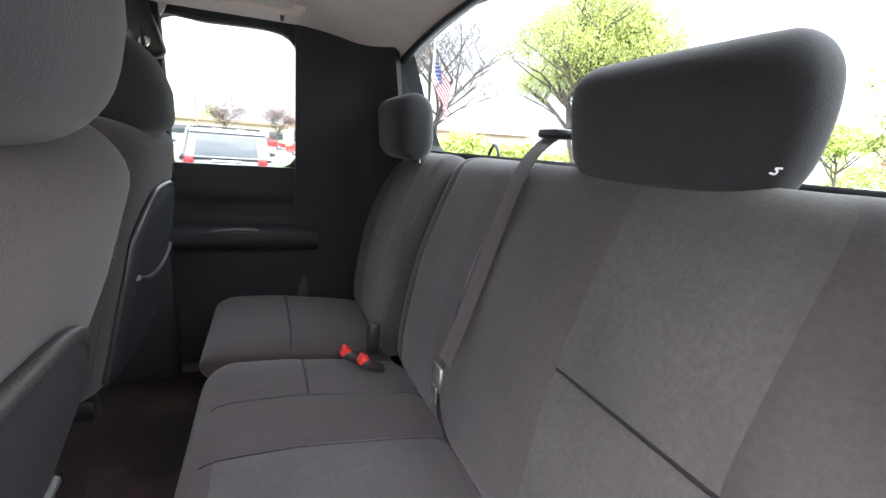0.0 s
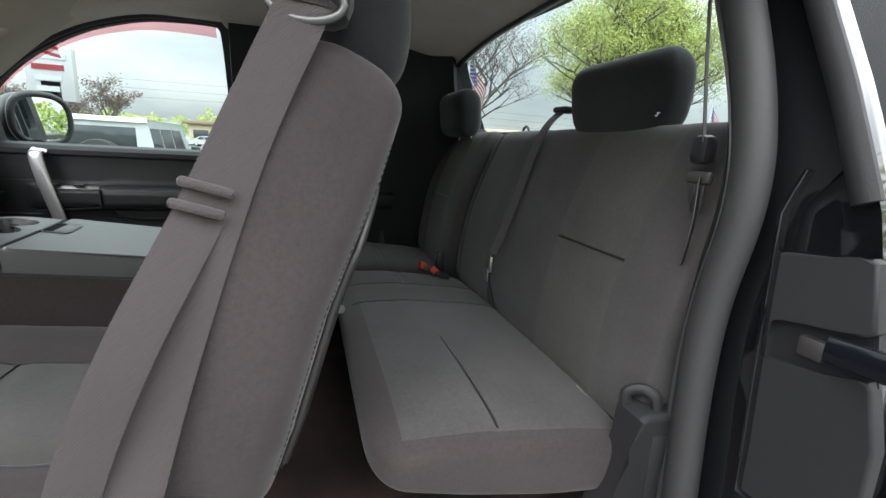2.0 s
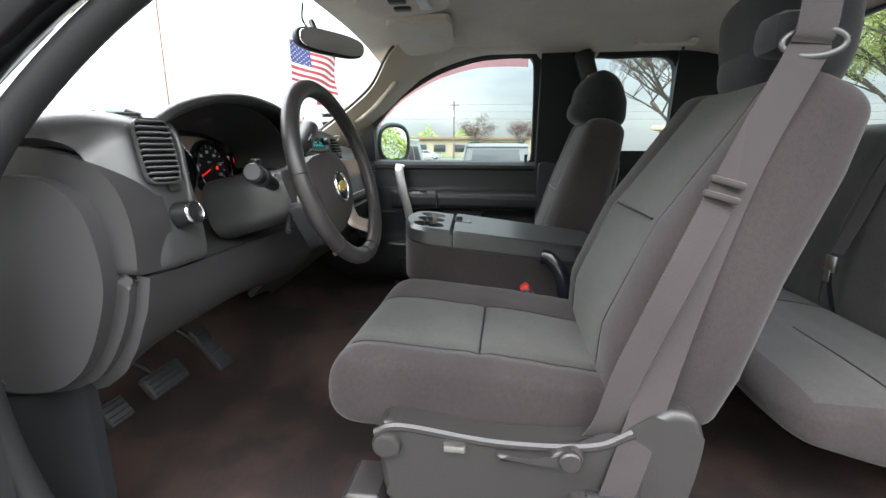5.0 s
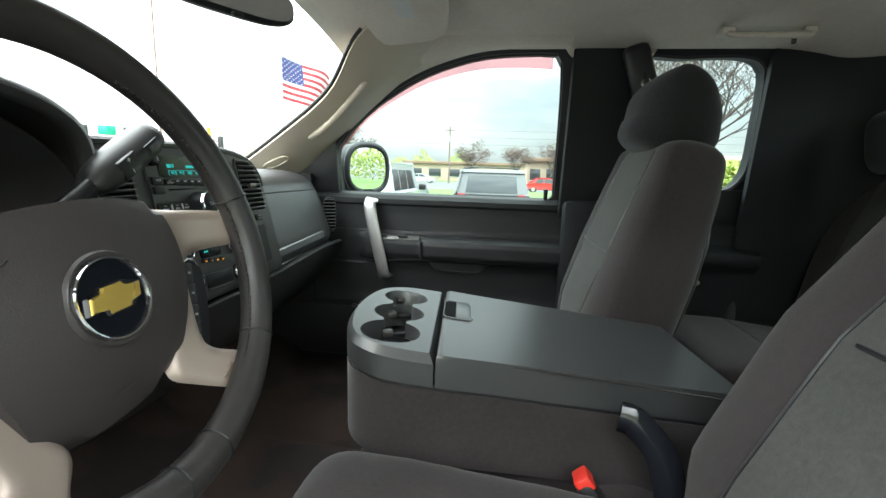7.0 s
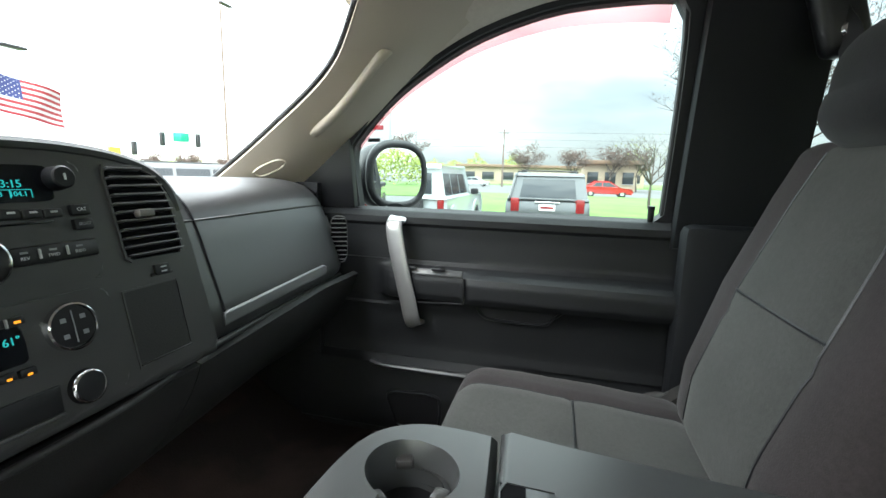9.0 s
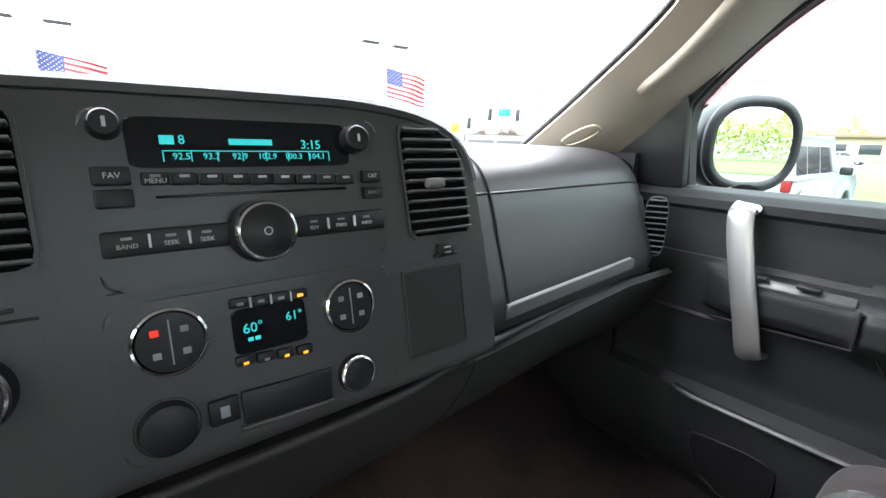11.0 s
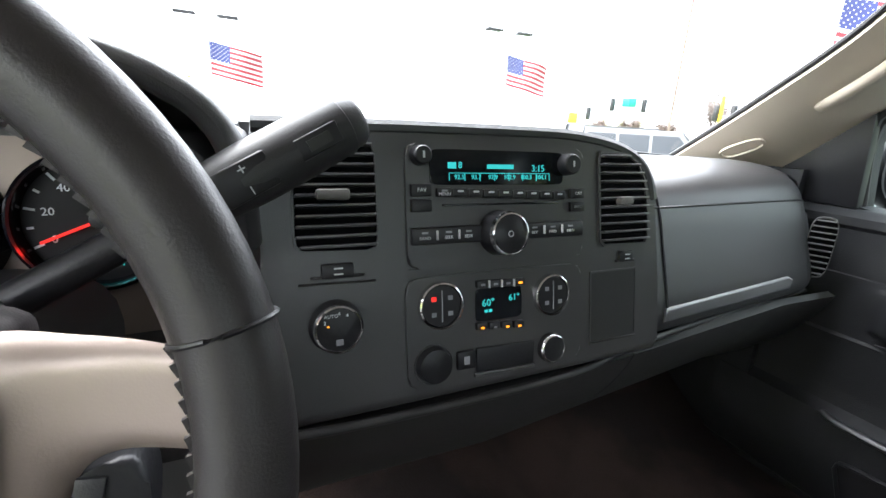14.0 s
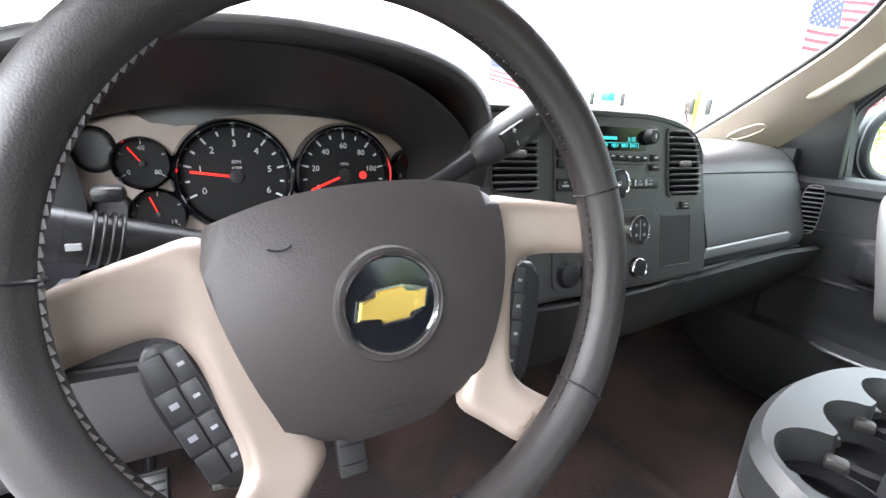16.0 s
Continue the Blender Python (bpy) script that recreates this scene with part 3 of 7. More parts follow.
def door_panel(u, v):
    y = 1.36 + 0.98 * u
    k = v * (len(PROFILE) - 1)
    i = min(int(k), len(PROFILE) - 2)
    z = PROFILE[i][0] + (PROFILE[i + 1][0] - PROFILE[i][0]) * (k - i)
    x = PROFILE[i][1] + (PROFILE[i + 1][1] - PROFILE[i][1]) * (k - i)
    flat = 0.842
    fade = (1 / (1 + math.exp((y - 2.09) / 0.010))) * (1 - 0.30 / (1 + math.exp(-(y - 1.877) / 0.003)))
    if 1.31 < z < 1.43:
        x = flat + (x - flat) * fade
    if z < 1.17:
        x = flat + (x - flat) * (1 / (1 + math.exp(-(y - 1.75) / 0.03)))
    return (x, y, z)


part("door_panel", sheet(door_panel, 120, 105, 0.02), TRIM, door_side)
part("pull_handle", tube(spline([(0.838, 2.062, 1.535), (0.805, 2.062, 1.528), (0.796, 2.056, 1.49), (0.792, 2.040, 1.42), (0.796, 2.022, 1.34), (0.806, 2.010, 1.275), (0.836, 2.006, 1.262)], 6), 0.021, 0.007, 12, (-1, 0, 0), power=3), SILVER, door_side, "satin silver grab handle")
part("switch_plate", prism([(1.885, -0.004), (1.885, 0.020), (2.045, 0.020), (2.055, -0.004)], lambda y, w, d: (0.806 - w * 0.35 + 0.004, y, 1.409 - w * 0.55 + d), 0.0, 0.006, 0.002), CONSOLE, door_side)
for k, y in enumerate((2.015, 1.945)):
    part("window_switch", rbox((0.802, y, 1.418), (0.012, 0.034 if k else 0.026, 0.008), 0.003), BLACK, door_side)
PC = [tuple(p) for p in spline([(1.858, 1.338), (1.650, 1.343), (1.662, 1.312), (1.690, 1.294), (1.810, 1.296), (1.838, 1.306)], 4)]
part("pull_cup", prism(PC, lambda y, z, d: (0.834 - d, y, z), 0.0, 0.004), BLACK, door_side)
part("cup_rim", tube([(0.828, y, z) for y, z in PC], 0.0035, 0.005, 8, (1, 0, 0), closed=True), TRIM, door_side)
part("armrest_split", rbox((0.786, 1.876, 1.372), (0.010, 0.0022, 0.062), 0), BLACK, door_side)
part("lower_groove", tube([(0.795, 1.878, 1.3375), (0.801, 1.98, 1.330), (0.812, 2.085, 1.322)], 0.0022, 0.0022, 6), BLACK, door_side)
part("pocket_lip", tube(spline([(0.812, 2.125, 1.152), (0.802, 2.10, 1.150), (0.799, 2.05, 1.149), (0.799, 1.80, 1.150), (0.802, 1.60, 1.152)], 5), 0.007, 0.009, 10, (1, 0, 0)), CONSOLE, door_side)
PK = [tuple(p) for p in spline([(2.075, 1.060), (2.06, 1.078), (1.95, 1.082), (1.93, 1.05), (1.94, 0.985), (1.99, 0.968), (2.05, 0.99)], 4)]
part("bottle_pocket", prism(PK, lambda y, z, d: (0.808 - d, y, z), 0.0, 0.008), BLACK, door_side)
part("bottle_rim", tube([(0.800, y, z) for y, z in PK], 0.004, 0.006, 8, (1, 0, 0), closed=True), TRIM, door_side)
part("lock_knob", rod((0.862, 1.462, 1.55), (0.860, 1.462, 1.592), 0.006, 0.008, 12), BLACK, door_side)
part("sail_panel", prism([(2.19, 1.555), (2.19, 1.735), (2.36, 1.60), (2.36, 1.555)], lambda y, z, d: SIDE(y, z, d), 0.0, 0.02, 0.006), BLACK, door_side)

# front pillars, tan
WS = [(0.545, 1.965, 2.045), (0.585, 2.045, 1.992), (0.655, 2.150, 1.869), (0.700, 2.330, 1.745), (0.735, 2.540, 1.612), (0.75, 2.62, 1.56)]
DE = [(0.700, 1.790, 2.030), (0.752, 1.90, 1.962), (0.795, 2.035, 1.868), (0.834, 2.175, 1.755), (0.846, 2.330, 1.635), (0.85, 2.42, 1.56)]
ws, de = spline(WS, 8), spline(DE, 8)
for s, nm in ((1, "front_pillar"), (-1, "front_pillar")):
    def pil(u, v, s=s):
        a, b = ws[round(u * (len(ws) - 1))], de[round(u * (len(de) - 1))]
        p = a + (b - a) * v
        bulge = 0.018 * math.sin(math.pi * min(1, v * 1.05))
        return (s * (p[0] - bulge * 0.7), p[1] - bulge * 0.6, p[2] - bulge * 0.1)
    pillar = thing(nm, "tan plastic windshield pillar trim", "pillar")
    tagged(pillar, kind="structure")
    part("pillar_cover", sheet(pil, len(ws) - 1, 12, 0.012), PILLAR_TAN, pillar)
    part("glass_border", tube([(s * p[0], p[1] + 0.004, p[2] + 0.002) for p in ws[5:]], 0.006, 0.006, 8), BLACK, pillar)
    if s > 0:
        part("grab_handle", tube(spline([(0.745, 2.245, 1.738), (0.716, 2.212, 1.748), (0.698, 2.155, 1.785), (0.682, 2.095, 1.838), (0.672, 2.050, 1.882), (0.690, 2.035, 1.905)], 6), 0.011, 0.009, 10, (-0.7, -0.7, 0)), PILLAR_TAN, pillar)
        part("badge_frame", moved(frame_prism(oval(0, 0, 0.044, 0.019, 32, 2.6), oval(0, 0, 0.039, 0.0145, 32, 2.6), FLAT, 0, 0.005), Matrix.Translation((0.7440, 2.3700, 1.6545)) @ Matrix(((0.131, 0.865, -0.484, 0), (-0.893, -0.189, -0.409, 0), (0.431, -0.465, -0.773, 0), (0, 0, 0, 1)))), PILLAR_TAN, pillar)

window("windshield", [(0, 0), (1, 0), (1, 1), (0, 1)], lambda u, v: ((-1 + 2 * u) * (0.735 - 0.15 * v), 2.56 - 0.52 * v, 1.60 + 0.39 * v), "clear raked windshield", GLASS)

# driver's side: open doorway
single("door_seal", tube(spline([(-0.80, 2.10, 0.955), (-0.815, 2.19, 0.985), (-0.835, 2.235, 1.10), (-0.845, 2.262, 1.30), (-0.845, 2.235, 1.48), (-0.840, 2.180, 1.60), (-0.815, 2.06, 1.73), (-0.780, 1.93, 1.835), (-0.745, 1.75, 1.93), (-0.72, 1.50, 1.975), (-0.71, 1.20, 1.985), (-0.70, 0.92, 1.985), (-0.66, 0.75, 1.985), (-0.61, 0.64, 1.965)], 6), 0.016, 0.022, 12, (-1, 0, 0)), RUBBER, "dark rubber seal round the open driver's doorway", "seal", kind="structure")
single("door_sill", merge(rbox((-0.80, 1.52, 0.925), (0.14, 1.50, 0.05), 0.015), rbox((-0.76, 1.52, 0.945), (0.03, 1.40, 0.035), 0.010)), GREY_PLASTIC, "worn grey plastic sill plate of the driver's doorway", "sill", kind="structure")
def jamb_width(z, a):
    """Width of the jamb at a height, eased between the stations."""
    return sum(np.interp(z + d, JZ, a) for d in (-0.07, -0.045, -0.02, 0, 0.02, 0.045, 0.07)) / 7


JZ = [1.00, 1.145, 1.30, 1.44, 1.575, 1.69, 1.81, 1.95]
JA = [-0.615, -0.610, -0.604, -0.602, -0.628, -0.616, -0.575, -0.52]
JB = [-0.650, -0.640, -0.630, -0.636, -0.665, -0.645, -0.598, -0.54]
JC = [-0.705, -0.695, -0.683, -0.678, -0.706, -0.692, -0.655, -0.60]
body_edge = lambda z: float(np.interp(z, [0.6, 1.3, 1.5, 1.59, 1.715, 1.82, 2.0], [-0.855, -0.845, -0.828, -0.806, -0.754, -0.704, -0.62]))
jamb_z = lambda v: 1.00 + 0.95 * v
single("jamb_trim", sheet(lambda u, v: (lambda z: (jamb_width(z, JA) * (1 - u) + (jamb_width(z, JB) - 0.01) * u, 0.575 + 0.045 * u, z))(jamb_z(v)), 6, 40, 0.012), TRIM, "dark grey plastic trim inside the rear door jamb", "pillar", kind="structure")
single("jamb_seal", tube([(0.5 * (jamb_width(z, JB) + jamb_width(z, JC)), 0.612, z) for z in np.linspace(1.0, 1.95, 44)], 0.026, 0.022, 14, (0, 1, 0)), RUBBER, "thick dark rubber weatherstrip on the rear door jamb", "seal", kind="structure")
single("door_jamb", merge(
    sheet(lambda u, v: (lambda z: ((jamb_width(z, JB) + 0.02) * (1 - u) + body_edge(z) * u, 0.585 - 0.02 * u - 0.02 * math.sin(math.pi * u), z))(0.60 + 1.40 * v), 16, 40, 0.012),
    sheet(lambda u, v: (lambda z: (body_edge(z) - 0.003 * math.sin(math.pi * min(1, 4 * u)) + 0.13 * max(0, u - 0.10), 0.565 - 0.15 * u, z))(0.60 + 1.40 * v), 14, 40, 0.012)), PAINT, "glossy black painted door jamb and body side", "door jamb", kind="structure")
single("jamb_flange", tube([(np.interp(z, [1.0, 1.25, 1.45, 1.57, 1.62], [-0.745, -0.735, -0.722, -0.716, -0.735]), 0.592, z) for z in np.linspace(1.0, 1.62, 24)], 0.004, 0.008, 8, (0, 1, 0)), PAINT, "glossy black pinch flange on the door jamb", "flange", kind="structure")
single("outer_strip", tube([(body_edge(z) + 0.015, 0.578, z) for z in np.linspace(1.588, 1.98, 24)], 0.015, 0.010, 10, (0, 1, 0)), JAMB, "grey rubber strip along the outer jamb edge", "seal", kind="structure")
hinge = thing("hinge_cover", "dark grey plastic cover over the rear door hinge", "cover")
HC = lambda x, z, d: (x, 0.572 + d, z)
part("cover_top", prism([(-0.716, 1.372), (-0.714, 1.433), (-0.713, 1.480), (-0.714, 1.510), (-0.722, 1.517), (-0.765, 1.522), (-0.805, 1.527), (-0.816, 1.532), (-0.822, 1.528), (-0.836, 1.455), (-0.828, 1.447), (-0.800, 1.444), (-0.771, 1.440), (-0.735, 1.437), (-0.726, 1.430), (-0.725, 1.417), (-0.731, 1.374)], HC, 0.0, 0.018, 0.004, 3), JAMB, hinge)
part("cover_low", prism([(-0.728, 0.98), (-0.731, 1.233), (-0.725, 1.321), (-0.718, 1.374), (-0.733, 1.378), (-0.752, 1.381), (-0.801, 1.390), (-0.832, 1.396), (-0.841, 1.402), (-0.846, 1.392), (-0.862, 1.330), (-0.872, 0.98)], HC, 0.0, 0.018, 0.004, 3), JAMB, hinge)
part("recess", prism([(-0.722, 1.37), (-0.722, 1.440), (-0.832, 1.452), (-0.846, 1.39)], HC, 0.002, 0.005), BLACK, hinge)
part("check_strap", rbox((-0.778, 0.582, 1.412), (0.030, 0.012, 0.026), 0.004), GREY_PLASTIC, hinge)
part("check_arm", tube([HC(-0.800, 1.421, 0.014), HC(-0.835, 1.426, 0.026), (-0.885, 0.615, 1.434), (-0.96, 0.66, 1.447), (-1.10, 0.72, 1.46)], 0.016, 0.010, 12, (0, 1, 0.2), power=4), GLOSS, hinge)
part("lower_latch", rbox((-0.76, 0.590, 1.17), (0.055, 0.02, 0.03), 0.006), GLOSS, hinge)
single("fender_side", sheet(lambda u, v: (-0.93, 2.25 + 1.9 * u, 0.55 + 0.85 * v), 10, 10, 0.02), PAINT, "glossy black front fender beside the doorway", "fender", kind="structure")
single("front_jamb", sheet(lambda u, v: (-0.90 + 0.03 * u, 2.20 + 0.12 * u, 0.95 + 0.66 * v), 6, 10, 0.02), JAMB, "dark front door jamb below the windshield pillar", "door jamb", kind="structure")
single("front_pillar_outer", tube(spline([(-0.885, 2.30, 1.50), (-0.878, 2.25, 1.62), (-0.845, 2.08, 1.78), (-0.81, 1.93, 1.88), (-0.77, 1.72, 1.98), (-0.745, 1.4, 2.03), (-0.74, 0.8, 2.03)], 8), 0.035, 0.045, 12, (-1, 0, 0)), PAINT, "black painted outer windshield pillar and roof rail", "pillar", kind="structure")
# darker rear trim plastic used here to put the footwell's shade into the colour
single("kick_panel", sheet(lambda u, v: (-0.755 - 0.02 * u, 2.60 - 0.42 * u, 0.94 + 0.40 * v), 8, 8, 0.02), REAR_TRIM, "plastic kick panel beside the pedals, darkened for the footwell shade", "panel", kind="structure")
single("firewall", sheet(lambda u, v: (-0.85 + 1.70 * u, 2.80 - 0.05 * v, 0.90 + 0.72 * v), 10, 10, 0.02), BLACK, "black bulkhead under the dashboard", "wall", kind="structure")

single("kick_panel", sheet(lambda u, v: (0.835 - 0.01 * u, 2.28 + 0.55 * u, 0.90 + 0.72 * v), 8, 8, 0.02), TRIM, "dark plastic kick panel in the passenger footwell", "panel", kind="structure")
single("rocker_panel", rbox((0.86, 1.6, 0.86), (0.10, 2.4, 0.24), 0.03), TRIM, "dark rocker panel below the passenger door", "panel", kind="structure")
# truck body outside the glass
LX = 0.47
bed = thing("cargo_bed", "black pickup cargo bed behind the cab", "truck bed")
for s in (-1, 1):
    part("bed_side", rbox((0.735 * s, -0.74, 1.17), (0.12, 2.02, 0.70), 0.03), PAINT, bed)
    part("rail_cap", rbox((0.735 * s, -0.74, 1.528), (0.135, 2.02, 0.05), 0.018), RUBBER, bed, "black plastic bed rail cap")
part("tailgate", rbox((0, -1.72, 1.14), (1.6, 0.08, 0.6), 0.02), PAINT, bed)
part("bed_front", rbox((0, 0.285, 1.15), (1.46, 0.05, 0.74), 0.015), PAINT, bed)
part("bed_floor", rbox((0, -0.76, 0.84), (1.50, 1.90, 0.04), 0.01), PAINT, bed)
part("tie_down_loop", tube(spline([(LX, 0.28, 1.50), (LX, 0.325, 1.60), (LX + 0.005, 0.335, 1.69), (LX + 0.037, 0.335, 1.724), (LX + 0.070, 0.335, 1.69), (LX + 0.075, 0.325, 1.60), (LX + 0.075, 0.28, 1.50)], 6), 0.005, 0.005, 8, (0, 1, 0)), BLACK, bed)
front_end = thing("engine_hood", "black pickup hood ahead of the windshield", "car hood")
part("hood_panel", sheet(lambda u, v: (-0.85 + 1.70 * u, 2.78 + 1.35 * v, 1.43 - 0.10 * v * v - 0.06 * (2 * u - 1) ** 2), 16, 16, 0.02), PAINT, front_end)
part("front_face", rbox((0, 4.15, 0.98), (1.75, 0.10, 0.72), 0.04), PAINT, front_end)

# ---- seats ----
def front_seat(name, x0, dy, label, driver):
    seat = thing(name, label, "car seat", (x0, 1.5 + dy, 0.95), "front seats")
    def local(bm):
        return moved(bm, Matrix.Translation((-x0, -1.5 - dy, -0.95)))
    # cushion
    sp = [(1.33 + dy, 1.165), (1.45 + dy, 1.172), (1.62 + dy, 1.183), (1.76 + dy, 1.195), (1.853 + dy, 1.200)]
    if not driver:
        sp = [(1.33 + dy, 1.150), (1.45 + dy, 1.150), (1.62 + dy, 1.153), (1.74 + dy, 1.160), (1.80 + dy, 1.162)]
    ca, cb = (-0.74, 0.34) if driver else (-0.56, 0.60)
    def fc(xn, s):
        r = 0.020 * abs(xn) ** 3 + 0.012 * math.sin(math.pi * s)
        r += (groove(xn, ca, 0.03, 0.007) + groove(xn, cb, 0.03, 0.007)) * (s > 0.05)
        r += 0.0030 * noise.noise((xn * 2.2 + x0, s * 5.0, 1.7)) + 0.0016 * noise.noise((xn * 3.0, s * 14.0, 4.1)) * (abs(xn) > 0.6)
        if ca < xn < cb:
            r += groove(s, 0.49, 0.014, 0.006)
        return r
    rings, info = pillow(sp, lambda s: 0.235 + 0.012 * s, lambda s: 0.068 + 0.008 * s, x0, fc, power=4.2, endround=0.13)
    a, b = pillow_parts(rings, info, lambda xn, s, up: up and ca < xn < cb)
    part("cushion_insert", local(a), INSERT, seat, "lighter grey woven centre of the cushion", 60)
    part("cushion", local(b), CLOTH, seat, "", 60)
    part("cushion_seam", local(merge(seam_across(rings, info, 0.49, ca, cb), seam_along(rings, info, ca, 0.06, 0.95), seam_along(rings, info, cb, 0.06, 0.95))), BLACK, seat)
    # back
    if driver:
        sp = [(1.295, 1.185), (1.275, 1.30), (1.222, 1.45), (1.143, 1.60), (1.090, 1.712)]
        fat, square = [0.060, 0.076, 0.096, 0.106, 0.090], 5.0
    else:
        sp = [(1.348, 1.185), (1.326, 1.30), (1.284, 1.45), (1.242, 1.60), (1.212, 1.712)]
        fat, square = [0.066, 0.080, 0.095, 0.102, 0.092], 3.4
    def fb(xn, s):
        r = 0.026 * max(0, abs(xn) - 0.45) ** 1.2 * (1 - 0.5 * s) * 2
        r += groove(abs(xn), 0.56, 0.03, 0.006)
        if abs(xn) < 0.56:
            r += groove(s, 0.56, 0.012, 0.007)
        return r
    rings, info = pillow(sp[::-1], lambda s: float(np.interp(s, [0, 0.2, 0.5, 0.8, 1], [0.198, 0.222, 0.243, 0.256 if driver else 0.238, 0.242 if driver else 0.220])), lambda s: float(np.interp(s, [0, 0.2, 0.5, 0.8, 1], fat)), x0, fb, power=square, endround=0.07)
    a, b = pillow_parts(rings, info, lambda xn, s, up: up and abs(xn) < 0.56 and s > 0.04)
    part("back_insert", local(a), INSERT, seat, "lighter grey woven centre of the backrest", 60)
    part("backrest", local(b), CLOTH, seat, "", 60)
    # stitched rows down both rear edges
    half = [j for j in range(len(info[0])) if not info[0][j][2] and 0.70 < abs(info[0][j][0]) < 0.97]
    dashes = []
    for want in (-0.86, 0.86):
        j = min(half, key=lambda k: abs(info[0][k][0] - want))
        line = [rings[i][j] for i in range(len(rings)) if 0.10 < info[i][j][1] < 0.92]
        for p, q in zip(line, line[1:]):
            n = max(1, int((q - p).length / 0.0065))
            for k in range(n):
                a, b = p.lerp(q, (k + 0.15) / n), p.lerp(q, (k + 0.75) / n)
                d = (a - Vector((x0, a.y + 0.08, a.z))).normalized() * 0.001
                dashes.append(tube([tuple(a + d), tuple(b + d)], 0.0008, 0.0007, 5, (1, 0, 0)))
    tagged(part("edge_stitching", local(merge(*dashes)), GREY_PLASTIC, seat, "row of pale stitches", 0), kind="stuff")
    part("back_seam", local(merge(seam_across(rings, info, 0.50, -0.56, 0.56), seam_along(rings, info, -0.56, 0.06, 0.95), seam_along(rings, info, 0.56, 0.06, 0.95))), BLACK, seat)
    ways = [r[0][1] for r in info]
    behind = [sorted((info[i][j][0], tuple(rings[i][j])) for j in range(len(info[i])) if not info[i][j][2]) for i in range(len(info))]
    def back_at(xn, s, d):
        """A place on the rear of the backrest, d proud of it."""
        i = max(0, min(len(ways) - 2, int(np.searchsorted(ways, s)) - 1))
        k = (s - ways[i]) / (ways[i + 1] - ways[i])
        spots = [Vector([float(np.interp(xn, [q[0] for q in row], [q[1][c] for q in row])) for c in range(3)]) for row in behind[i:i + 2]]
        return tuple(spots[0].lerp(spots[1], k) + Vector((0, -0.92, -0.38)) * d)
    brow = lambda u: 0.20 + 0.16 * abs(2 * u - 1) ** 4
    part("back_panel", local(sheet(lambda u, v: back_at(0.70 * (2 * u - 1), brow(u) + (0.94 - brow(u)) * v, 0.011 * min(1, 14 * min(u, 1 - u, v, 1 - v) + 0.25)), 28, 30, 0.004)), TRIM, seat, "dark moulded back panel with a map pocket", 60)
    part("pocket_rim", local(tube([back_at(-0.70, s, 0.004) for s in np.linspace(0.92, 0.40, 10)] + [back_at(0.70 * (2 * u - 1), brow(u), 0.006) for u in np.linspace(0, 1, 21)] + [back_at(0.70, s, 0.004) for s in np.linspace(0.40, 0.92, 10)], 0.006, 0.006, 10, (0, 1, 0))), GREY_PLASTIC, seat, "grey moulded rim of the back panel")
    part("pocket_edge", local(tube([back_at(x, 0.50 + 0.05 * (1 - (x / 0.62) ** 2), 0.016) for x in np.linspace(-0.62, 0.62, 16)], 0.006, 0.006, 8)), GREY_PLASTIC, seat)
    # head restraint
    hy = 0.036 if x0 > 0 else -0.052
    hr = [(1.150 + dy + hy, 1.690), (1.138 + dy + hy, 1.77), (1.150 + dy + hy, 1.878 if x0 > 0 else 1.895)]
    rings, info = pillow(hr[::-1], lambda s: 0.112 + 0.028 * math.sin(math.pi * min(1, 0.2 + s * 0.85)), lambda s: float(np.interp(s, [0, 0.3, 0.65, 1], [0.058, 0.080, 0.098, 0.108])) if x0 > 0 else 0.070, x0, None, 26, 48, 2.6, 0.30)
    part("head_restraint", local(loft(rings)), REST_CLOTH, seat, "black cloth head restraint", 60)
    for k in (-1, 1):
        part("restraint_post", local(rod((x0 + 0.06 * k, 1.140 + dy + hy, 1.66), (x0 + 0.06 * k, 1.138 + dy + hy, 1.75), 0.006)), CHROME, seat)
    sgn = -1 if x0 < 0 else 1
    xs = x0 + 0.265 * sgn
    W = lambda u, v, d: (xs + d * sgn, u + dy, v)
    outl = [tuple(p) for p in spline([(1.745, 1.165), (1.73, 1.188), (1.70, 1.190), (1.55, 1.176), (1.40, 1.186), (1.345, 1.222), (1.30, 1.245), (1.262, 1.235), (1.252, 1.19), (1.270, 1.08), (1.31, 1.045), (1.40, 1.075), (1.47, 1.045), (1.53, 1.02), (1.70, 1.018), (1.735, 1.07)], 4)]
    part("side_shield", local(prism(outl, W, -0.02, 0.022, 0.012, 3)), GREY_PLASTIC, seat, "grey plastic seat side shield")
    part("shield_ridge", local(tube([W(u, v - 0.004, 0.020) for u, v in spline([(1.745, 1.170), (1.70, 1.186), (1.55, 1.172), (1.41, 1.180), (1.35, 1.210)], 6)], 0.008, 0.007, 8, (sgn, 0, 0))), GREY_PLASTIC, seat)
    part("adjust_switch", local(prism([(1.598, 1.150), (1.598, 1.162), (1.632, 1.162), (1.632, 1.150)], W, 0.015, 0.032, 0.004)), STEEL, seat)
    part("recline_lever", local(merge(prism([tuple(p) for p in spline([(1.545, 1.146), (1.545, 1.158), (1.48, 1.156), (1.46, 1.172), (1.43, 1.178), (1.418, 1.160), (1.435, 1.146), (1.47, 1.146)], 4)], W, 0.015, 0.036, 0.006), rod(W(1.440, 1.161, 0.03), W(1.440, 1.161, 0.045), 0.017))), GREY_PLASTIC, seat)
    part("lumbar_knob", local(prism(oval(1.725, 1.150, 0.024, 0.022, 20, 2.0), W, 0.012, 0.034, 0.006)), GREY_PLASTIC, seat)
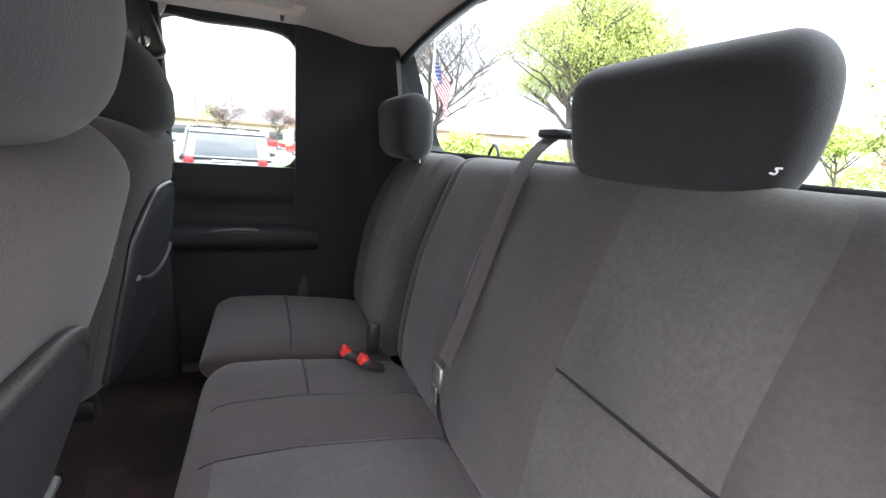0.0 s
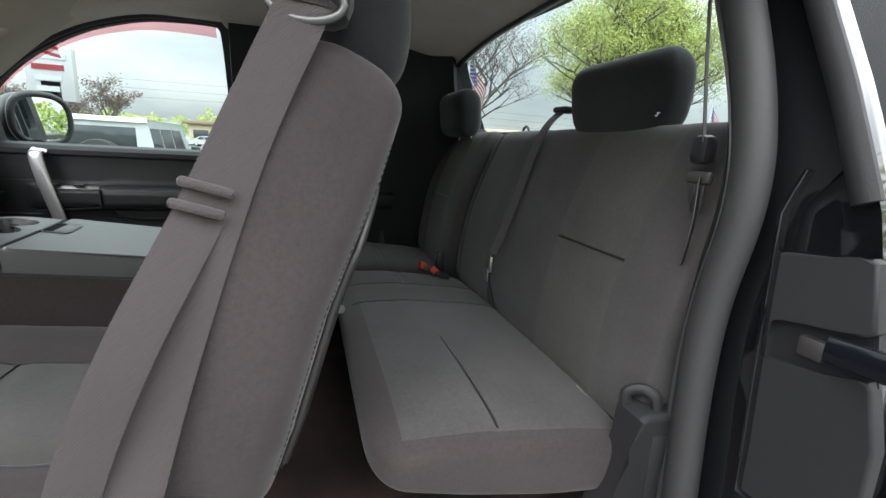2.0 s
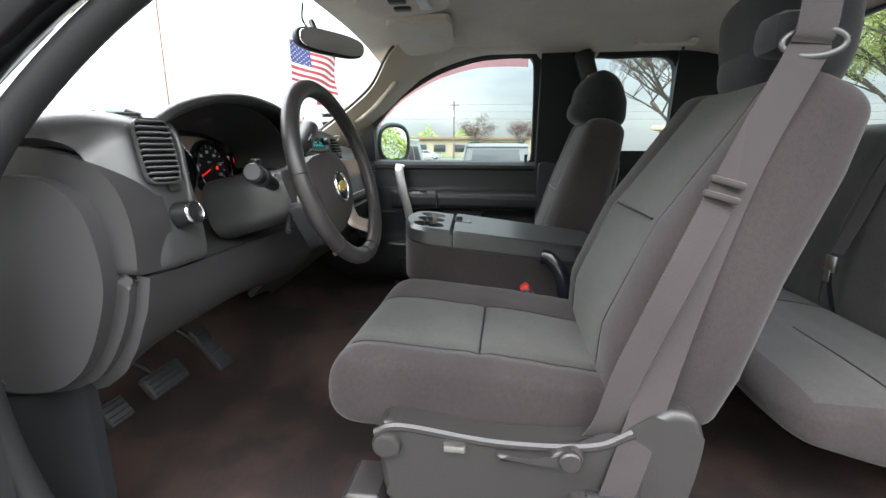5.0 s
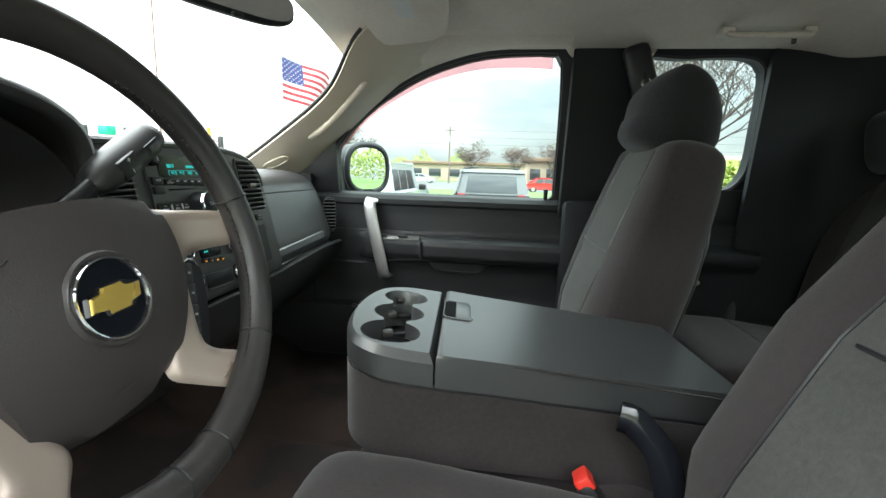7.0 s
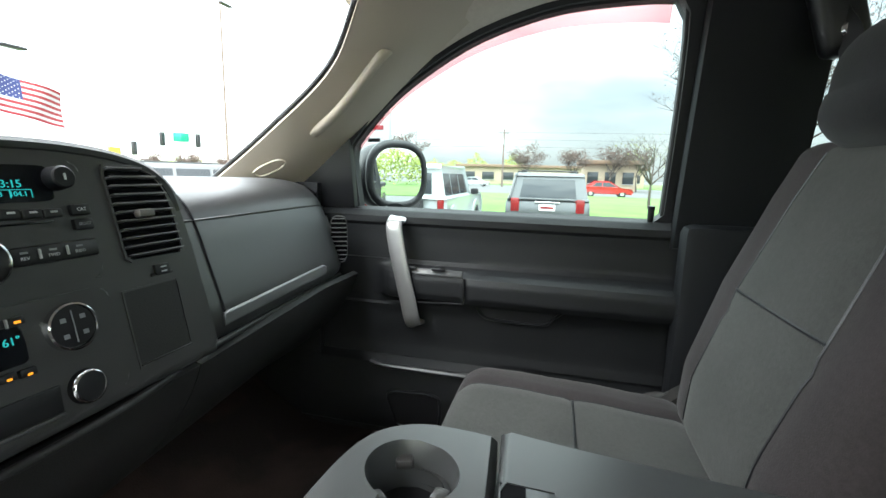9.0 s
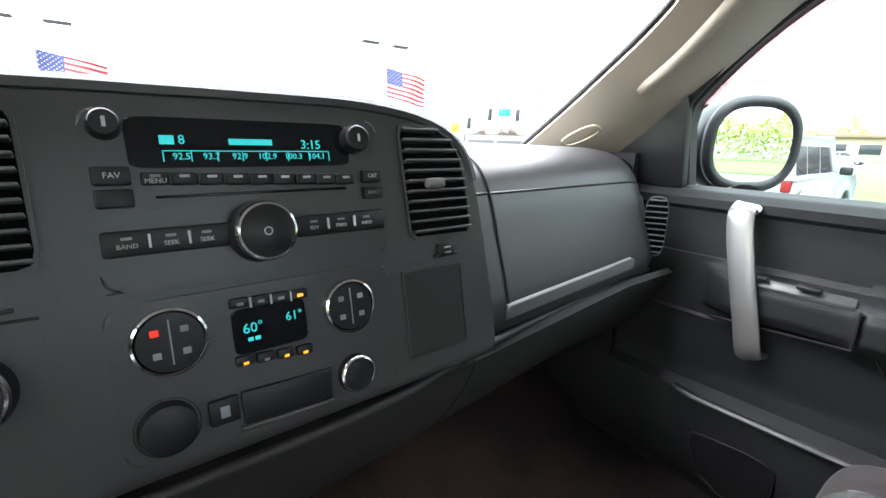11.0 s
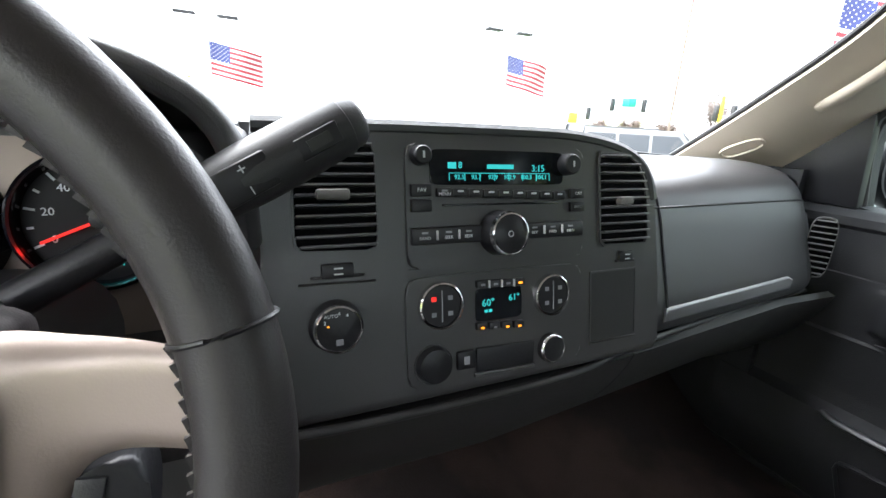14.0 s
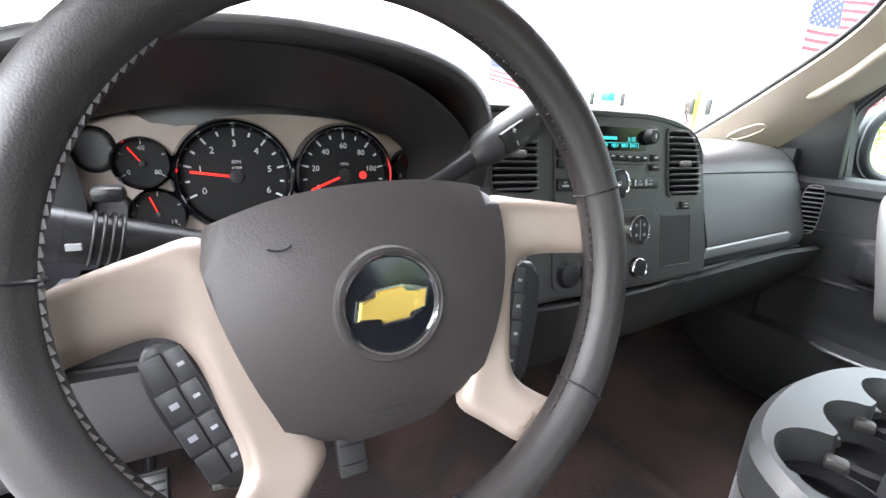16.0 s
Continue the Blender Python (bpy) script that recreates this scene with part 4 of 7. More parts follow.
    part("track_cover", local(merge(prism([(1.812, 0.948), (1.818, 0.965), (1.812, 1.028), (1.800, 1.040), (1.748, 1.040), (1.738, 1.028), (1.734, 1.006), (1.722, 0.998), (1.48, 0.992), (1.462, 0.980), (1.460, 0.948)], W, -0.07, 0.020, 0.010, 3), frame_prism(oval(1.770, 0.992, 0.030, 0.028, 32, 5), oval(1.770, 0.992, 0.0285, 0.0265, 32, 5), W, 0.018, 0.0212))), GREY_PLASTIC, seat)
    part("seat_frame", local(merge(rbox((x0, 1.52 + dy, 1.05), (0.44, 0.34, 0.11), 0.02), rbox((x0 - 0.17, 1.55 + dy, 0.975), (0.05, 0.46, 0.06), 0.01), rbox((x0 + 0.17, 1.55 + dy, 0.975), (0.05, 0.46, 0.06), 0.01))), BLACK, seat)
    return seat


front_seat("bucket_seat", -0.410, 0.0, "dark grey cloth driver seat with lighter centre panels", True)
front_seat("bucket_seat", 0.452, 0.055, "dark grey cloth passenger seat with lighter centre panels", False)

# belt on the driver's seat
belt = thing("front_seat_belt", "grey seat belt webbing hanging beside the driver seat", "seat belt")
part("upper_webbing", ribbon([(-0.610, 1.150, 1.985), (-0.622, 1.156, 1.88), (-0.630, 1.160, 1.775), (-0.624, 1.162, 1.752)], 0.052, 0.0025, (-1, -0.1, 0)), BELT, belt)
part("webbing", ribbon([(-0.608, 1.150, 1.768), (-0.616, 1.155, 1.760), (-0.624, 1.165, 1.738), (-0.640, 1.225, 1.60), (-0.670, 1.295, 1.38), (-0.700, 1.352, 1.16), (-0.706, 1.372, 1.085)], 0.052, 0.0025, (-1, -0.1, 0.25)), BELT, belt)
part("lap_webbing", ribbon([(-0.630, 1.205, 1.66), (-0.650, 1.255, 1.55), (-0.684, 1.318, 1.42), (-0.694, 1.365, 1.30), (-0.688, 1.385, 1.215), (-0.672, 1.40, 1.17)], 0.046, 0.0025, (-1, -0.2, 0.2)), BELT, belt)
part("guide_loop", tube([(-0.624 + 0.004 * math.cos(t), 1.158 + 0.036 * math.cos(t), 1.752 + 0.017 * math.sin(t)) for t in np.linspace(0, 2 * math.pi, 24, endpoint=False)], 0.0042, 0.0036, 10, (-1, 0, 0), closed=True), DARKSTEEL, belt, "steel belt guide ring")
part("guide_cover", rbox((-0.560, 1.150, 1.775), (0.07, 0.085, 0.06), 0.02), REST_CLOTH, belt)
for k in range(2):
    part("belt_stop", rbox((0, 0, 0), (0.010, 0.050, 0.010), 0.004, 2, Matrix.Translation((-0.652 - 0.005 * k, 1.250 + 0.008 * k, 1.572 - 0.02 * k)) @ Matrix.Rotation(radians(15), 4, "X")), BELT, belt)
box = single("belt_anchor_box", prism([tuple(p) for p in spline([(1.495, 0.94), (1.46, 1.00), (1.440, 1.075), (1.425, 1.098), (1.34, 1.100), (1.325, 1.08), (1.31, 1.00), (1.295, 0.94)], 4)], lambda u, v, d: (-0.665 - d, u, v), -0.02, 0.075, 0.012, 3), GREY_PLASTIC, "grey plastic belt anchor box on the floor", "belt anchor")
part("belt_slot", rbox((-0.700, 1.383, 1.1005), (0.018, 0.060, 0.004), 0.0015), BLACK, box)
part("screw_cap", lathe([(0, 0.002), (0.008, 0.0015), (0.009, 0)], 16, Matrix.Translation((-0.741, 1.40, 1.02)) @ Matrix.Rotation(radians(-90), 4, "Y")), BLACK, box)

def buckle(name, at, lean, label):
    b = thing(name, label, "belt buckle", m=Matrix.Translation(at) @ Matrix.Rotation(radians(lean), 4, "X"))
    part("buckle_body", rbox((0, 0, 0), (0.032, 0.022, 0.06), 0.007), BLACK, b)
    part("release_button", rbox((0, -0.003, 0.027), (0.028, 0.022, 0.020), 0.004), RED, b, "red release button")
    part("stalk", rbox((0, 0.004, -0.07), (0.018, 0.008, 0.09), 0.003), BLACK, b)
    return b


buckle("front_buckle", (-0.167, 1.475, 1.235), -40, "black belt buckle with a red button")
single("buckle_sleeve", tube(spline([(-0.175, 1.38, 1.17), (-0.172, 1.385, 1.24), (-0.165, 1.40, 1.30), (-0.155, 1.43, 1.335), (-0.150, 1.45, 1.34)], 5), 0.020, 0.012, 10, (1, 0, 0)), GLOSS, "black plastic recliner cover beside the driver seat", "seat cover")

# ---- centre seat and folded console ----
rings, info = pillow([(1.36, 1.150), (1.55, 1.155), (1.72, 1.160), (1.82, 1.155)], lambda s: 0.160, lambda s: 0.075, 0.025, None, 30, 48, 4.0, 0.16)
single("centre_seat_cushion", loft(rings), CLOTH, "dark cloth centre seat cushion under the console", "car seat", smooth=60)
console = thing("folding_console", "black vinyl fold-down centre console with cup holders", "console", (0.04, 1.55, 1.24))
CZ = lambda y: 1.404 - 0.13 * (1.70 - y)


def ctop(u, v, d):
    return (u + 0.12 * (1.70 - v) - 0.04, v + 0.08 * u - 1.55, CZ(v) + d - 1.24)


body_outline = [tuple(p) for p in spline([(-0.132, 1.27), (-0.140, 1.40), (-0.150, 1.62), (-0.156, 1.72), (-0.146, 1.785), (-0.10, 1.826), (0.006, 1.842), (0.112, 1.826), (0.158, 1.785), (0.168, 1.72), (0.162, 1.62), (0.156, 1.40), (0.152, 1.27)], 5)]
part("console_body", prism([(u * 0.985, v) for u, v in body_outline], ctop, -0.052, -0.160, 0.03, 3), CLOTH, console, "dark grey cloth console underside")
part("shell_gap", prism([(u * 0.975, v - 0.003) for u, v in body_outline], ctop, -0.056, -0.044, 0.001), BLACK, console)
mid = len(body_outline) // 2
lid_outline = [(-0.1545, 1.698)] + [p for p in body_outline[:mid] if p[1] < 1.69][::-1] + [p for p in body_outline[mid:] if p[1] < 1.69][::-1] + [(0.1665, 1.698)]
part("lid", prism(lid_outline, ctop, -0.046, 0.0, 0.007, 4), CONSOLE, console, "smooth black vinyl armrest lid")
part("lid_stitching", tube([ctop(u, v, -0.0035) for u, v in [(-0.1475, y) for y in np.linspace(1.685, 1.29, 24)]], 0.0016, 0.0016, 6), GREY_PLASTIC, console)
cup_outline = [(-0.1555, 1.701)] + [p for p in body_outline if p[1] > 1.706] + [(0.1672, 1.701)]
cups = [(-0.088, 1.766, 0.0430), (0.000, 1.774, 0.0405), (0.088, 1.772, 0.0390)]


def cup_tray():
    """The tray's top with three wells, joined by a slot, sunk into it."""
    bm = bmesh.new()
    xs = np.linspace(-0.131, 0.127, 60)
    def half(x):
        h = 0.0
        for cx, cy, r in cups:
            if abs(x - cx) < r:
                h = max(h, math.sqrt(r * r - (x - cx) ** 2))
        return max(h, 0.017 if -0.10 < x < 0.10 else 0.0)
    up_side = [(x, 1.770 + half(x) * 0.92) for x in xs]
    low_side = [(x, 1.768 - half(x)) for x in xs[::-1]]
    hole = up_side + low_side[1:-1]
    def loop(pts, d):
        vs = [bm.verts.new(ctop(u, v, d)) for u, v in pts]
        return vs
    n = len(cup_outline)
    c = (0.006, 1.765)
    rim = [(c[0] + (u - c[0]) * 0.94, c[1] + (v - c[1]) * 0.90) for u, v in cup_outline]
    o0, o1, o2 = loop(cup_outline, -0.046), loop(cup_outline, -0.014), loop(rim, -0.003)
    for a, b in ((o0, o1), (o1, o2)):
        for i in range(n):
            bm.faces.new((a[i], a[(i + 1) % n], b[(i + 1) % n], b[i]))
    h0 = loop(hole, -0.003)
    h1 = loop([(c[0] + (u - c[0]) * 0.97, c[1] + (v - c[1]) * 0.94) for u, v in hole], -0.012)
    h2 = loop([(c[0] + (u - c[0]) * 0.93, c[1] + (v - c[1]) * 0.86) for u, v in hole], -0.045)
    m = len(hole)
    for a, b in ((h0, h1), (h1, h2)):
        for i in range(m):
            bm.faces.new((a[i], a[(i + 1) % m], b[(i + 1) % m], b[i]))
    es = []
    for ring in (o2, h0):
        for i in range(len(ring)):
            es.append(bm.edges.get((ring[i], ring[(i + 1) % len(ring)])))
    bmesh.ops.triangle_fill(bm, edges=es, use_beauty=True)
    return bm, hole


tray_bm, cup_hole = cup_tray()
part("cup_tray", tray_bm, CONSOLE, console, "grey plastic cup holder tray")
part("well_floor", prism([(0.006 + (u - 0.006) * 0.99, 1.765 + (v - 1.765) * 0.97) for u, v in cup_hole], ctop, -0.050, -0.044), BLACK, console)
for cx, cy, r in cups:
    part("cup_holder", lathe([(r * 0.80, -0.040), (r * 0.90, -0.040), (r * 0.93, -0.028), (r * 0.80, -0.026)], 28, Matrix.Translation(ctop(cx, cy - 0.001, 0))), BLACK, console, "round black cup holder")
    for a in (20, 140, 260):
        part("cup_finger", rbox((0, 0, 0), (0.014, 0.016, 0.010), 0.003, 2, Matrix.Translation(ctop(cx + r * 0.80 * math.cos(radians(a)), cy + r * 0.74 * math.sin(radians(a)), -0.020)) @ Matrix.Rotation(radians(a), 4, "Z")), GREY_PLASTIC, console)
# matte black patch on the lid, painted shade of the finger recess
part("latch_shade", prism([(0.000, 1.672), (0.000, 1.6965), (0.090, 1.6965), (0.090, 1.672)], ctop, -0.004, 0.0012), WELL, console)
part("latch_rim", frame_prism(by_angle([(-0.003, 1.648), (-0.003, 1.6970), (0.093, 1.6970), (0.093, 1.648)], (0.045, 1.672), 32), by_angle([(-0.0005, 1.651), (-0.0005, 1.6955), (0.0905, 1.6955), (0.0905, 1.651)], (0.045, 1.672), 32), ctop, -0.002, 0.0022), CONSOLE, console)
part("lid_latch", prism([(0.001, 1.652), (0.001, 1.676), (0.089, 1.676), (0.089, 1.652)], ctop, -0.002, 0.0026, 0.0015), CONSOLE, console, "rectangular lid release latch")

# ---- rear bench ----
def bench_back(name, xa, xb, dy, label, insert):
    x0, w0 = 0.5 * (xa + xb), 0.5 * (xb - xa)
    seat = thing(name, label, "rear seat", (x0, 0.66 + dy, 1.18), "rear bench")
    def local(bm):
        return moved(bm, Matrix.Translation((-x0, -0.66 - dy, -1.18)))
    sp = [(0.600 + dy, 1.150), (0.590 + dy, 1.25), (0.545 + dy, 1.42), (0.490 + dy, 1.58), (0.455 + dy, 1.685)]
    ia, ib = [(v - x0) / w0 for v in insert]
    def fb(xn, s):
        r = 0.010 * math.sin(math.pi * s) + 0.016 * abs(xn) ** 4
        for e in (ia, ib):
            r += groove(xn, e, 0.012 / w0 * 0.30, 0.005)
        if ia < xn < ib:
            r += groove(s, 0.49, 0.014, 0.008) - 0.004
        if w0 > 0.3:
            for e in ((0.05 - x0) / w0, (0.30 - x0) / w0):
                r += groove(xn, e, 0.02, 0.006)
        return r
    rings, info = pillow(sp[::-1], lambda s: w0, lambda s: 0.052 + 0.016 * math.sin(math.pi * min(1, s + 0.15)), x0, fb, 48, 110, 5.0, 0.10)
    a, b = pillow_parts(rings, info, lambda xn, s, up: up and ia < xn < ib)
    part("back_insert", local(a), INSERT, seat, "lighter grey woven backrest panel", 60)
    part("backrest", local(b), REAR_CLOTH, seat, "", 60)
    part("crease_seam", local(seam_across(rings, info, 0.49, ia, ib)), BLACK, seat)
    if w0 > 0.3:
        part("centre_seam", local(merge(seam_along(rings, info, (0.045 - x0) / w0, 0.06, 0.96), seam_along(rings, info, (0.285 - x0) / w0, 0.06, 0.96))), BLACK, seat)
    return seat


def bench_rest(x0, dy, w, parent_label):
    rings, info = pillow([(0.555 + dy, 1.838), (0.546 + dy, 1.768), (0.538 + dy, 1.668)], lambda s: w * (0.90 + 0.10 * math.sin(math.pi * min(1, 0.15 + s))), lambda s: 0.062, x0, None, 28, 56, 3.0, 0.30)
    rest = thing("rear_head_restraint", parent_label, "head restraint", (x0, 0.54 + dy, 1.662), "rear head restraints")
    part("pad", moved(loft(rings), Matrix.Translation((-x0, -0.54 - dy, -1.662))), REST_CLOTH, rest, "", 60)
    for k in (-1, 1):
        part("post", rod((0.07 * k, -0.03, -0.03), (0.07 * k, -0.02, 0.03), 0.006), CHROME, rest)
        part("post_collar", rbox((0.07 * k, -0.03, -0.006), (0.034, 0.024, 0.008), 0.003), BLACK, rest)
    return rest


wide = bench_back("rear_bench", -0.612, 0.352, 0.0, "dark cloth rear seat back with a lighter panel", (-0.475, -0.148))
narrow = bench_back("rear_bench", 0.362, 0.80, 0.03, "dark cloth narrow rear seat back by the door", (0.47, 0.69))
wide_rest = bench_rest(-0.231, -0.072, 0.170, "wide black cloth rear head restraint")
part("chalk_mark", moved(tube(spline([(-0.4660, 0.6065, 1.7255), (-0.4700, 0.6065, 1.7245), (-0.4720, 0.606, 1.7270), (-0.4700, 0.606, 1.7295), (-0.4750, 0.605, 1.7300)], 5), 0.0009, 0.0009, 6), Matrix.Translation(Vector((0.067, -0.076, -0.022)) - wide_rest.matrix_world.translation)), MARK, wide_rest, "small white scuff mark")
bench_rest(0.588, 0.04, 0.130, "black cloth rear head restraint by the far door")


def bench_cushion(seat, xa, xb, dy):
    x0, w0 = 0.5 * (xa + xb), 0.5 * (xb - xa)
    off = Matrix.Translation(-seat.matrix_world.translation)
    sp = [(0.625 + dy, 1.116), (0.80 + dy, 1.134), (0.94 + dy, 1.156), (1.082 + dy, 1.180)]
    def fc(xn, s):
        x = x0 + xn * w0
        r = 0.010 * math.sin(math.pi * s)
        for e in ((-0.06, 0.14) if w0 > 0.3 else ()):
            r += groove(x, e, 0.008, 0.005)
        if (x < -0.06 or x > 0.14):
            r += groove(s, 0.56, 0.016, 0.005)
        return r
    rings, info = pillow(sp, lambda s: w0, lambda s: float(np.interp(s, [0, 0.3, 0.65, 1], [0.066, 0.066, 0.058, 0.038])), x0, fc, 40, 110, 5.0, 0.14)
    cuts = [seam_across(rings, info, 0.56, -0.92, (-0.06 - x0) / w0 if w0 > 0.3 else 0.92)]
    if w0 > 0.3:
        cuts += [seam_across(rings, info, 0.56, (0.14 - x0) / w0, 0.92), seam_along(rings, info, (-0.06 - x0) / w0, 0.05, 0.95), seam_along(rings, info, (0.14 - x0) / w0, 0.05, 0.95)]
    for line in cuts:
        part("cushion_seam", moved(line, off), BLACK, seat)
    a, b = pillow_parts(rings, info, lambda xn, s, up: up and ((x0 + xn * w0) < -0.06) and 0.1 < s < 0.9 and xn > -0.93)
    if len(a.faces):
        part("cushion_insert", moved(a, off), REAR_CLOTH, seat, "lighter grey woven cushion panel", 60)
    else:
        a.free()
    part("cushion", moved(b, off), CLOTH, seat, "", 60)
    return seat


bench_cushion(wide, -0.605, 0.350, 0.0)
bench_cushion(narrow, 0.362, 0.79, 0.02)
stand = thing("rear_seat_bracket", "dark grey plastic bracket beside the rear cushion", "seat bracket")
part("upright", prism([(0.722, 1.062), (0.700, 1.115), (0.690, 1.165), (0.684, 1.185), (0.680, 1.235), (0.664, 1.240), (0.600, 1.238), (0.592, 1.10), (0.600, 1.02), (0.655, 1.030)], lambda u, v, d: (-0.585 - d, u, v), 0.0, 0.055, 0.010, 3), JAMB, stand)
part("top_hook", tube(spline([(-0.592, 0.668, 1.232), (-0.592, 0.672, 1.256), (-0.600, 0.655, 1.264), (-0.618, 0.640, 1.260), (-0.622, 0.634, 1.236)], 5), 0.010, 0.008, 10, (-1, 0, 0)), JAMB, stand)
part("inner_rib", rbox((-0.640, 0.640, 1.130), (0.006, 0.030, 0.150), 0.003), JAMB, stand)
part("foot", rbox((-0.610, 0.610, 0.985), (0.05, 0.07, 0.11), 0.015), JAMB, stand)
part("base_frame", moved(rbox((0.14, 0.60, 1.00), (1.1, 0.16, 0.12), 0.02), Matrix.Translation(-wide.matrix_world.translation)), BLACK, wide)
part("base_panel", moved(rbox((0.10, 0.585, 1.13), (1.40, 0.03, 0.30), 0.01), Matrix.Translation(-wide.matrix_world.translation)), BLACK, wide)
for x in (-0.185, -0.468):
    single("child_anchor", rod((x - 0.022, 0.662, 1.180), (x + 0.022, 0.660, 1.182), 0.003, seg=10), STEEL, "bare steel child seat anchor wire between the cushions", "anchor")

# rear centre belt and buckles
rbelt = thing("rear_centre_belt", "grey rear centre seat belt with a latch plate", "seat belt")
part("webbing", ribbon([(-0.005, 0.445, 1.745), (0.000, 0.490, 1.735), (0.000, 0.535, 1.69), (-0.006, 0.575, 1.60), (-0.012, 0.625, 1.45), (-0.020, 0.668, 1.345)], 0.046, 0.002, (0, 1, 0.3)), BELT, rbelt)
part("latch_plate", merge(rbox((-0.022, 0.680, 1.318), (0.040, 0.008, 0.045), 0.004), rbox((-0.022, 0.684, 1.285), (0.022, 0.004, 0.035), 0.002)), STEEL, rbelt, "worn steel latch plate")
part("belt_tail", ribbon([(-0.024, 0.682, 1.30), (-0.025, 0.672, 1.25), (-0.026, 0.655, 1.19)], 0.020, 0.002, (0, 1, 0.2)), BLACK, rbelt)
part("belt_exit", rbox((0.0, 0.475, 1.742), (0.062, 0.055, 0.016), 0.006), BLACK, rbelt)
buckle("rear_buckle", (0.285, 0.765, 1.215), -60, "rear belt buckle with a red button")
buckle("rear_buckle", (0.255, 0.730, 1.205), -60, "rear belt buckle with a red button")
single("seat_latch", rbox((0.357, 0.705, 1.225), (0.030, 0.03, 0.085), 0.008), BLACK, "black seat release latch between the rear cushions", "latch")
sbelt = thing("rear_side_belt", "grey rear belt hanging at the door jamb with its tongue", "seat belt")
part("webbing", ribbon([(-0.545, 0.600, 1.905), (-0.560, 0.600, 1.80), (-0.583, 0.597, 1.65)], 0.040, 0.002, (0.8, 0.6, 0)), BELT, sbelt)
part("tongue_cover", rbox((-0.585, 0.598, 1.640), (0.030, 0.024, 0.042), 0.008), BLACK, sbelt)
part("tongue", merge(rbox((-0.594, 0.605, 1.600), (0.042, 0.012, 0.018), 0.005), rbox((-0.597, 0.605, 1.570), (0.018, 0.004, 0.045), 0.002)), DARKSTEEL, sbelt)
part("lower_webbing", ribbon([(-0.601, 0.610, 1.600), (-0.608, 0.616, 1.53), (-0.604, 0.62, 1.47)], 0.034, 0.002, (0.8, 0.6, 0)), BLACK, sbelt)
part("belt_turn", rbox((-0.545, 0.610, 1.915), (0.06, 0.06, 0.09), 0.018), BLACK, sbelt)

# ---- dashboard ----
TILT_UP = math.atan(0.2)
FACE = Matrix.Translation((0, 2.105, 1.5)) @ Matrix(((1, 0, 0, 0), (0, math.sin(TILT_UP), -math.cos(TILT_UP), 0), (0, math.cos(TILT_UP), math.sin(TILT_UP), 0), (0, 0, 0, 1)))


def face(u, v, d=0.0):
    return tuple(FACE @ Vector((u, v, d)))


dash = thing("dashboard", "dark charcoal grained plastic dashboard", "dashboard")
PD = [(2.74, 1.600), (2.55, 1.622), (2.38, 1.634), (2.28, 1.634), (2.225, 1.622), (2.192, 1.600), (2.172, 1.565), (2.156, 1.52), (2.140, 1.475), (2.130, 1.445), (2.128, 1.418), (2.140, 1.405), (2.19, 1.400)]
pd = spline(PD, 4)


def pad(u, v):
    x = 0.17 + 0.65 * u
    y, z = pd[round(v * (len(pd) - 1))]
    k = max(0, x - 0.28)
    end = max(0, (x - 0.70) / 0.12) ** 2
    return (x, y + 0.11 * k + 0.035 * end * (z < 1.62), z - 0.012 * k - 0.025 * end * (z > 1.55))


part("passenger_pad", sheet(pad, 40, len(pd) - 1, 0.015), DASH_SOFT, dash, "soft grained passenger dash pad")
part("pad_split", tube([pad(u, 0.475) for u in np.linspace(0.06, 0.93, 30)], 0.002, 0.002, 6), BLACK, dash)
part("airbag_seam", tube([(lambda p: (p[0], p[1] - 0.0015, p[2]))(pad(0.17 + 0.015 * math.sin(v * 3), v)) for v in np.linspace(0.34, 0.75, 24)], 0.0018, 0.0018, 6), BLACK, dash)
part("top_pad", sheet(lambda u, v: (-0.80 + 1.02 * u, 2.268 + 0.472 * v, 1.660 - 0.064 * v ** 1.5 - (0.05 * max(0, (0.12 - u) / 0.12))), 40, 14, 0.02), DASH_SOFT, dash)
part("trim_bar", prism([tuple(p) for p in [(0.282, 0.002), (0.284, 0.021), (0.64, 0.024), (0.656, 0.018), (0.648, 0.002)]], lambda x, v, d: (x, 2.131 + 0.11 * max(0, x - 0.28) - d + (0.15 * v), 1.4235 + v - 0.010 * max(0, x - 0.28)), -0.004, 0.008, 0.003), TRIMBAR, dash, "satin silver trim bar")
UNDER = lambda x, v: (x, 2.106 + 0.075 * max(0, min(1, (x - 0.05) / 0.6)) + 0.10 * v + 0.20 * v * v, 1.402 - 0.012 * max(0, x) - 0.30 * v)
# glovebox and lower centre: the shade here is put into the darker plastic
part("glovebox_door", sheet(lambda u, v: UNDER(0.22 + 0.60 * u, v), 14, 14, 0.015), SHADED_DASH, dash, "glovebox door in a shaded copy of the dash plastic")
part("glovebox_latch", prism(oval(0.44, 0.24, 0.035, 0.030, 24, 4), lambda x, v, d: (UNDER(x, v)[0], UNDER(x, v)[1] - d, UNDER(x, v)[2] - 0.3 * d), 0.0, 0.006, 0.002), BLACK, dash)
part("glovebox_lip", tube(spline([(-0.26, 2.075, 1.422), (-0.18, 2.080, 1.410), (-0.05, 2.084, 1.405), (0.10, 2.088, 1.406), (0.22, 2.112, 1.409), (0.45, 2.160, 1.396), (0.80, 2.21, 1.385)], 6), 0.0045, 0.0045, 10), SHADED_DASH, dash)
part("lower_centre", sheet(lambda u, v: UNDER(-0.27 + 0.488 * u, (0.55 + 0.45 * u * u * (3 - 2 * u)) * v), 12, 14, 0.015), SHADED_DASH, dash)

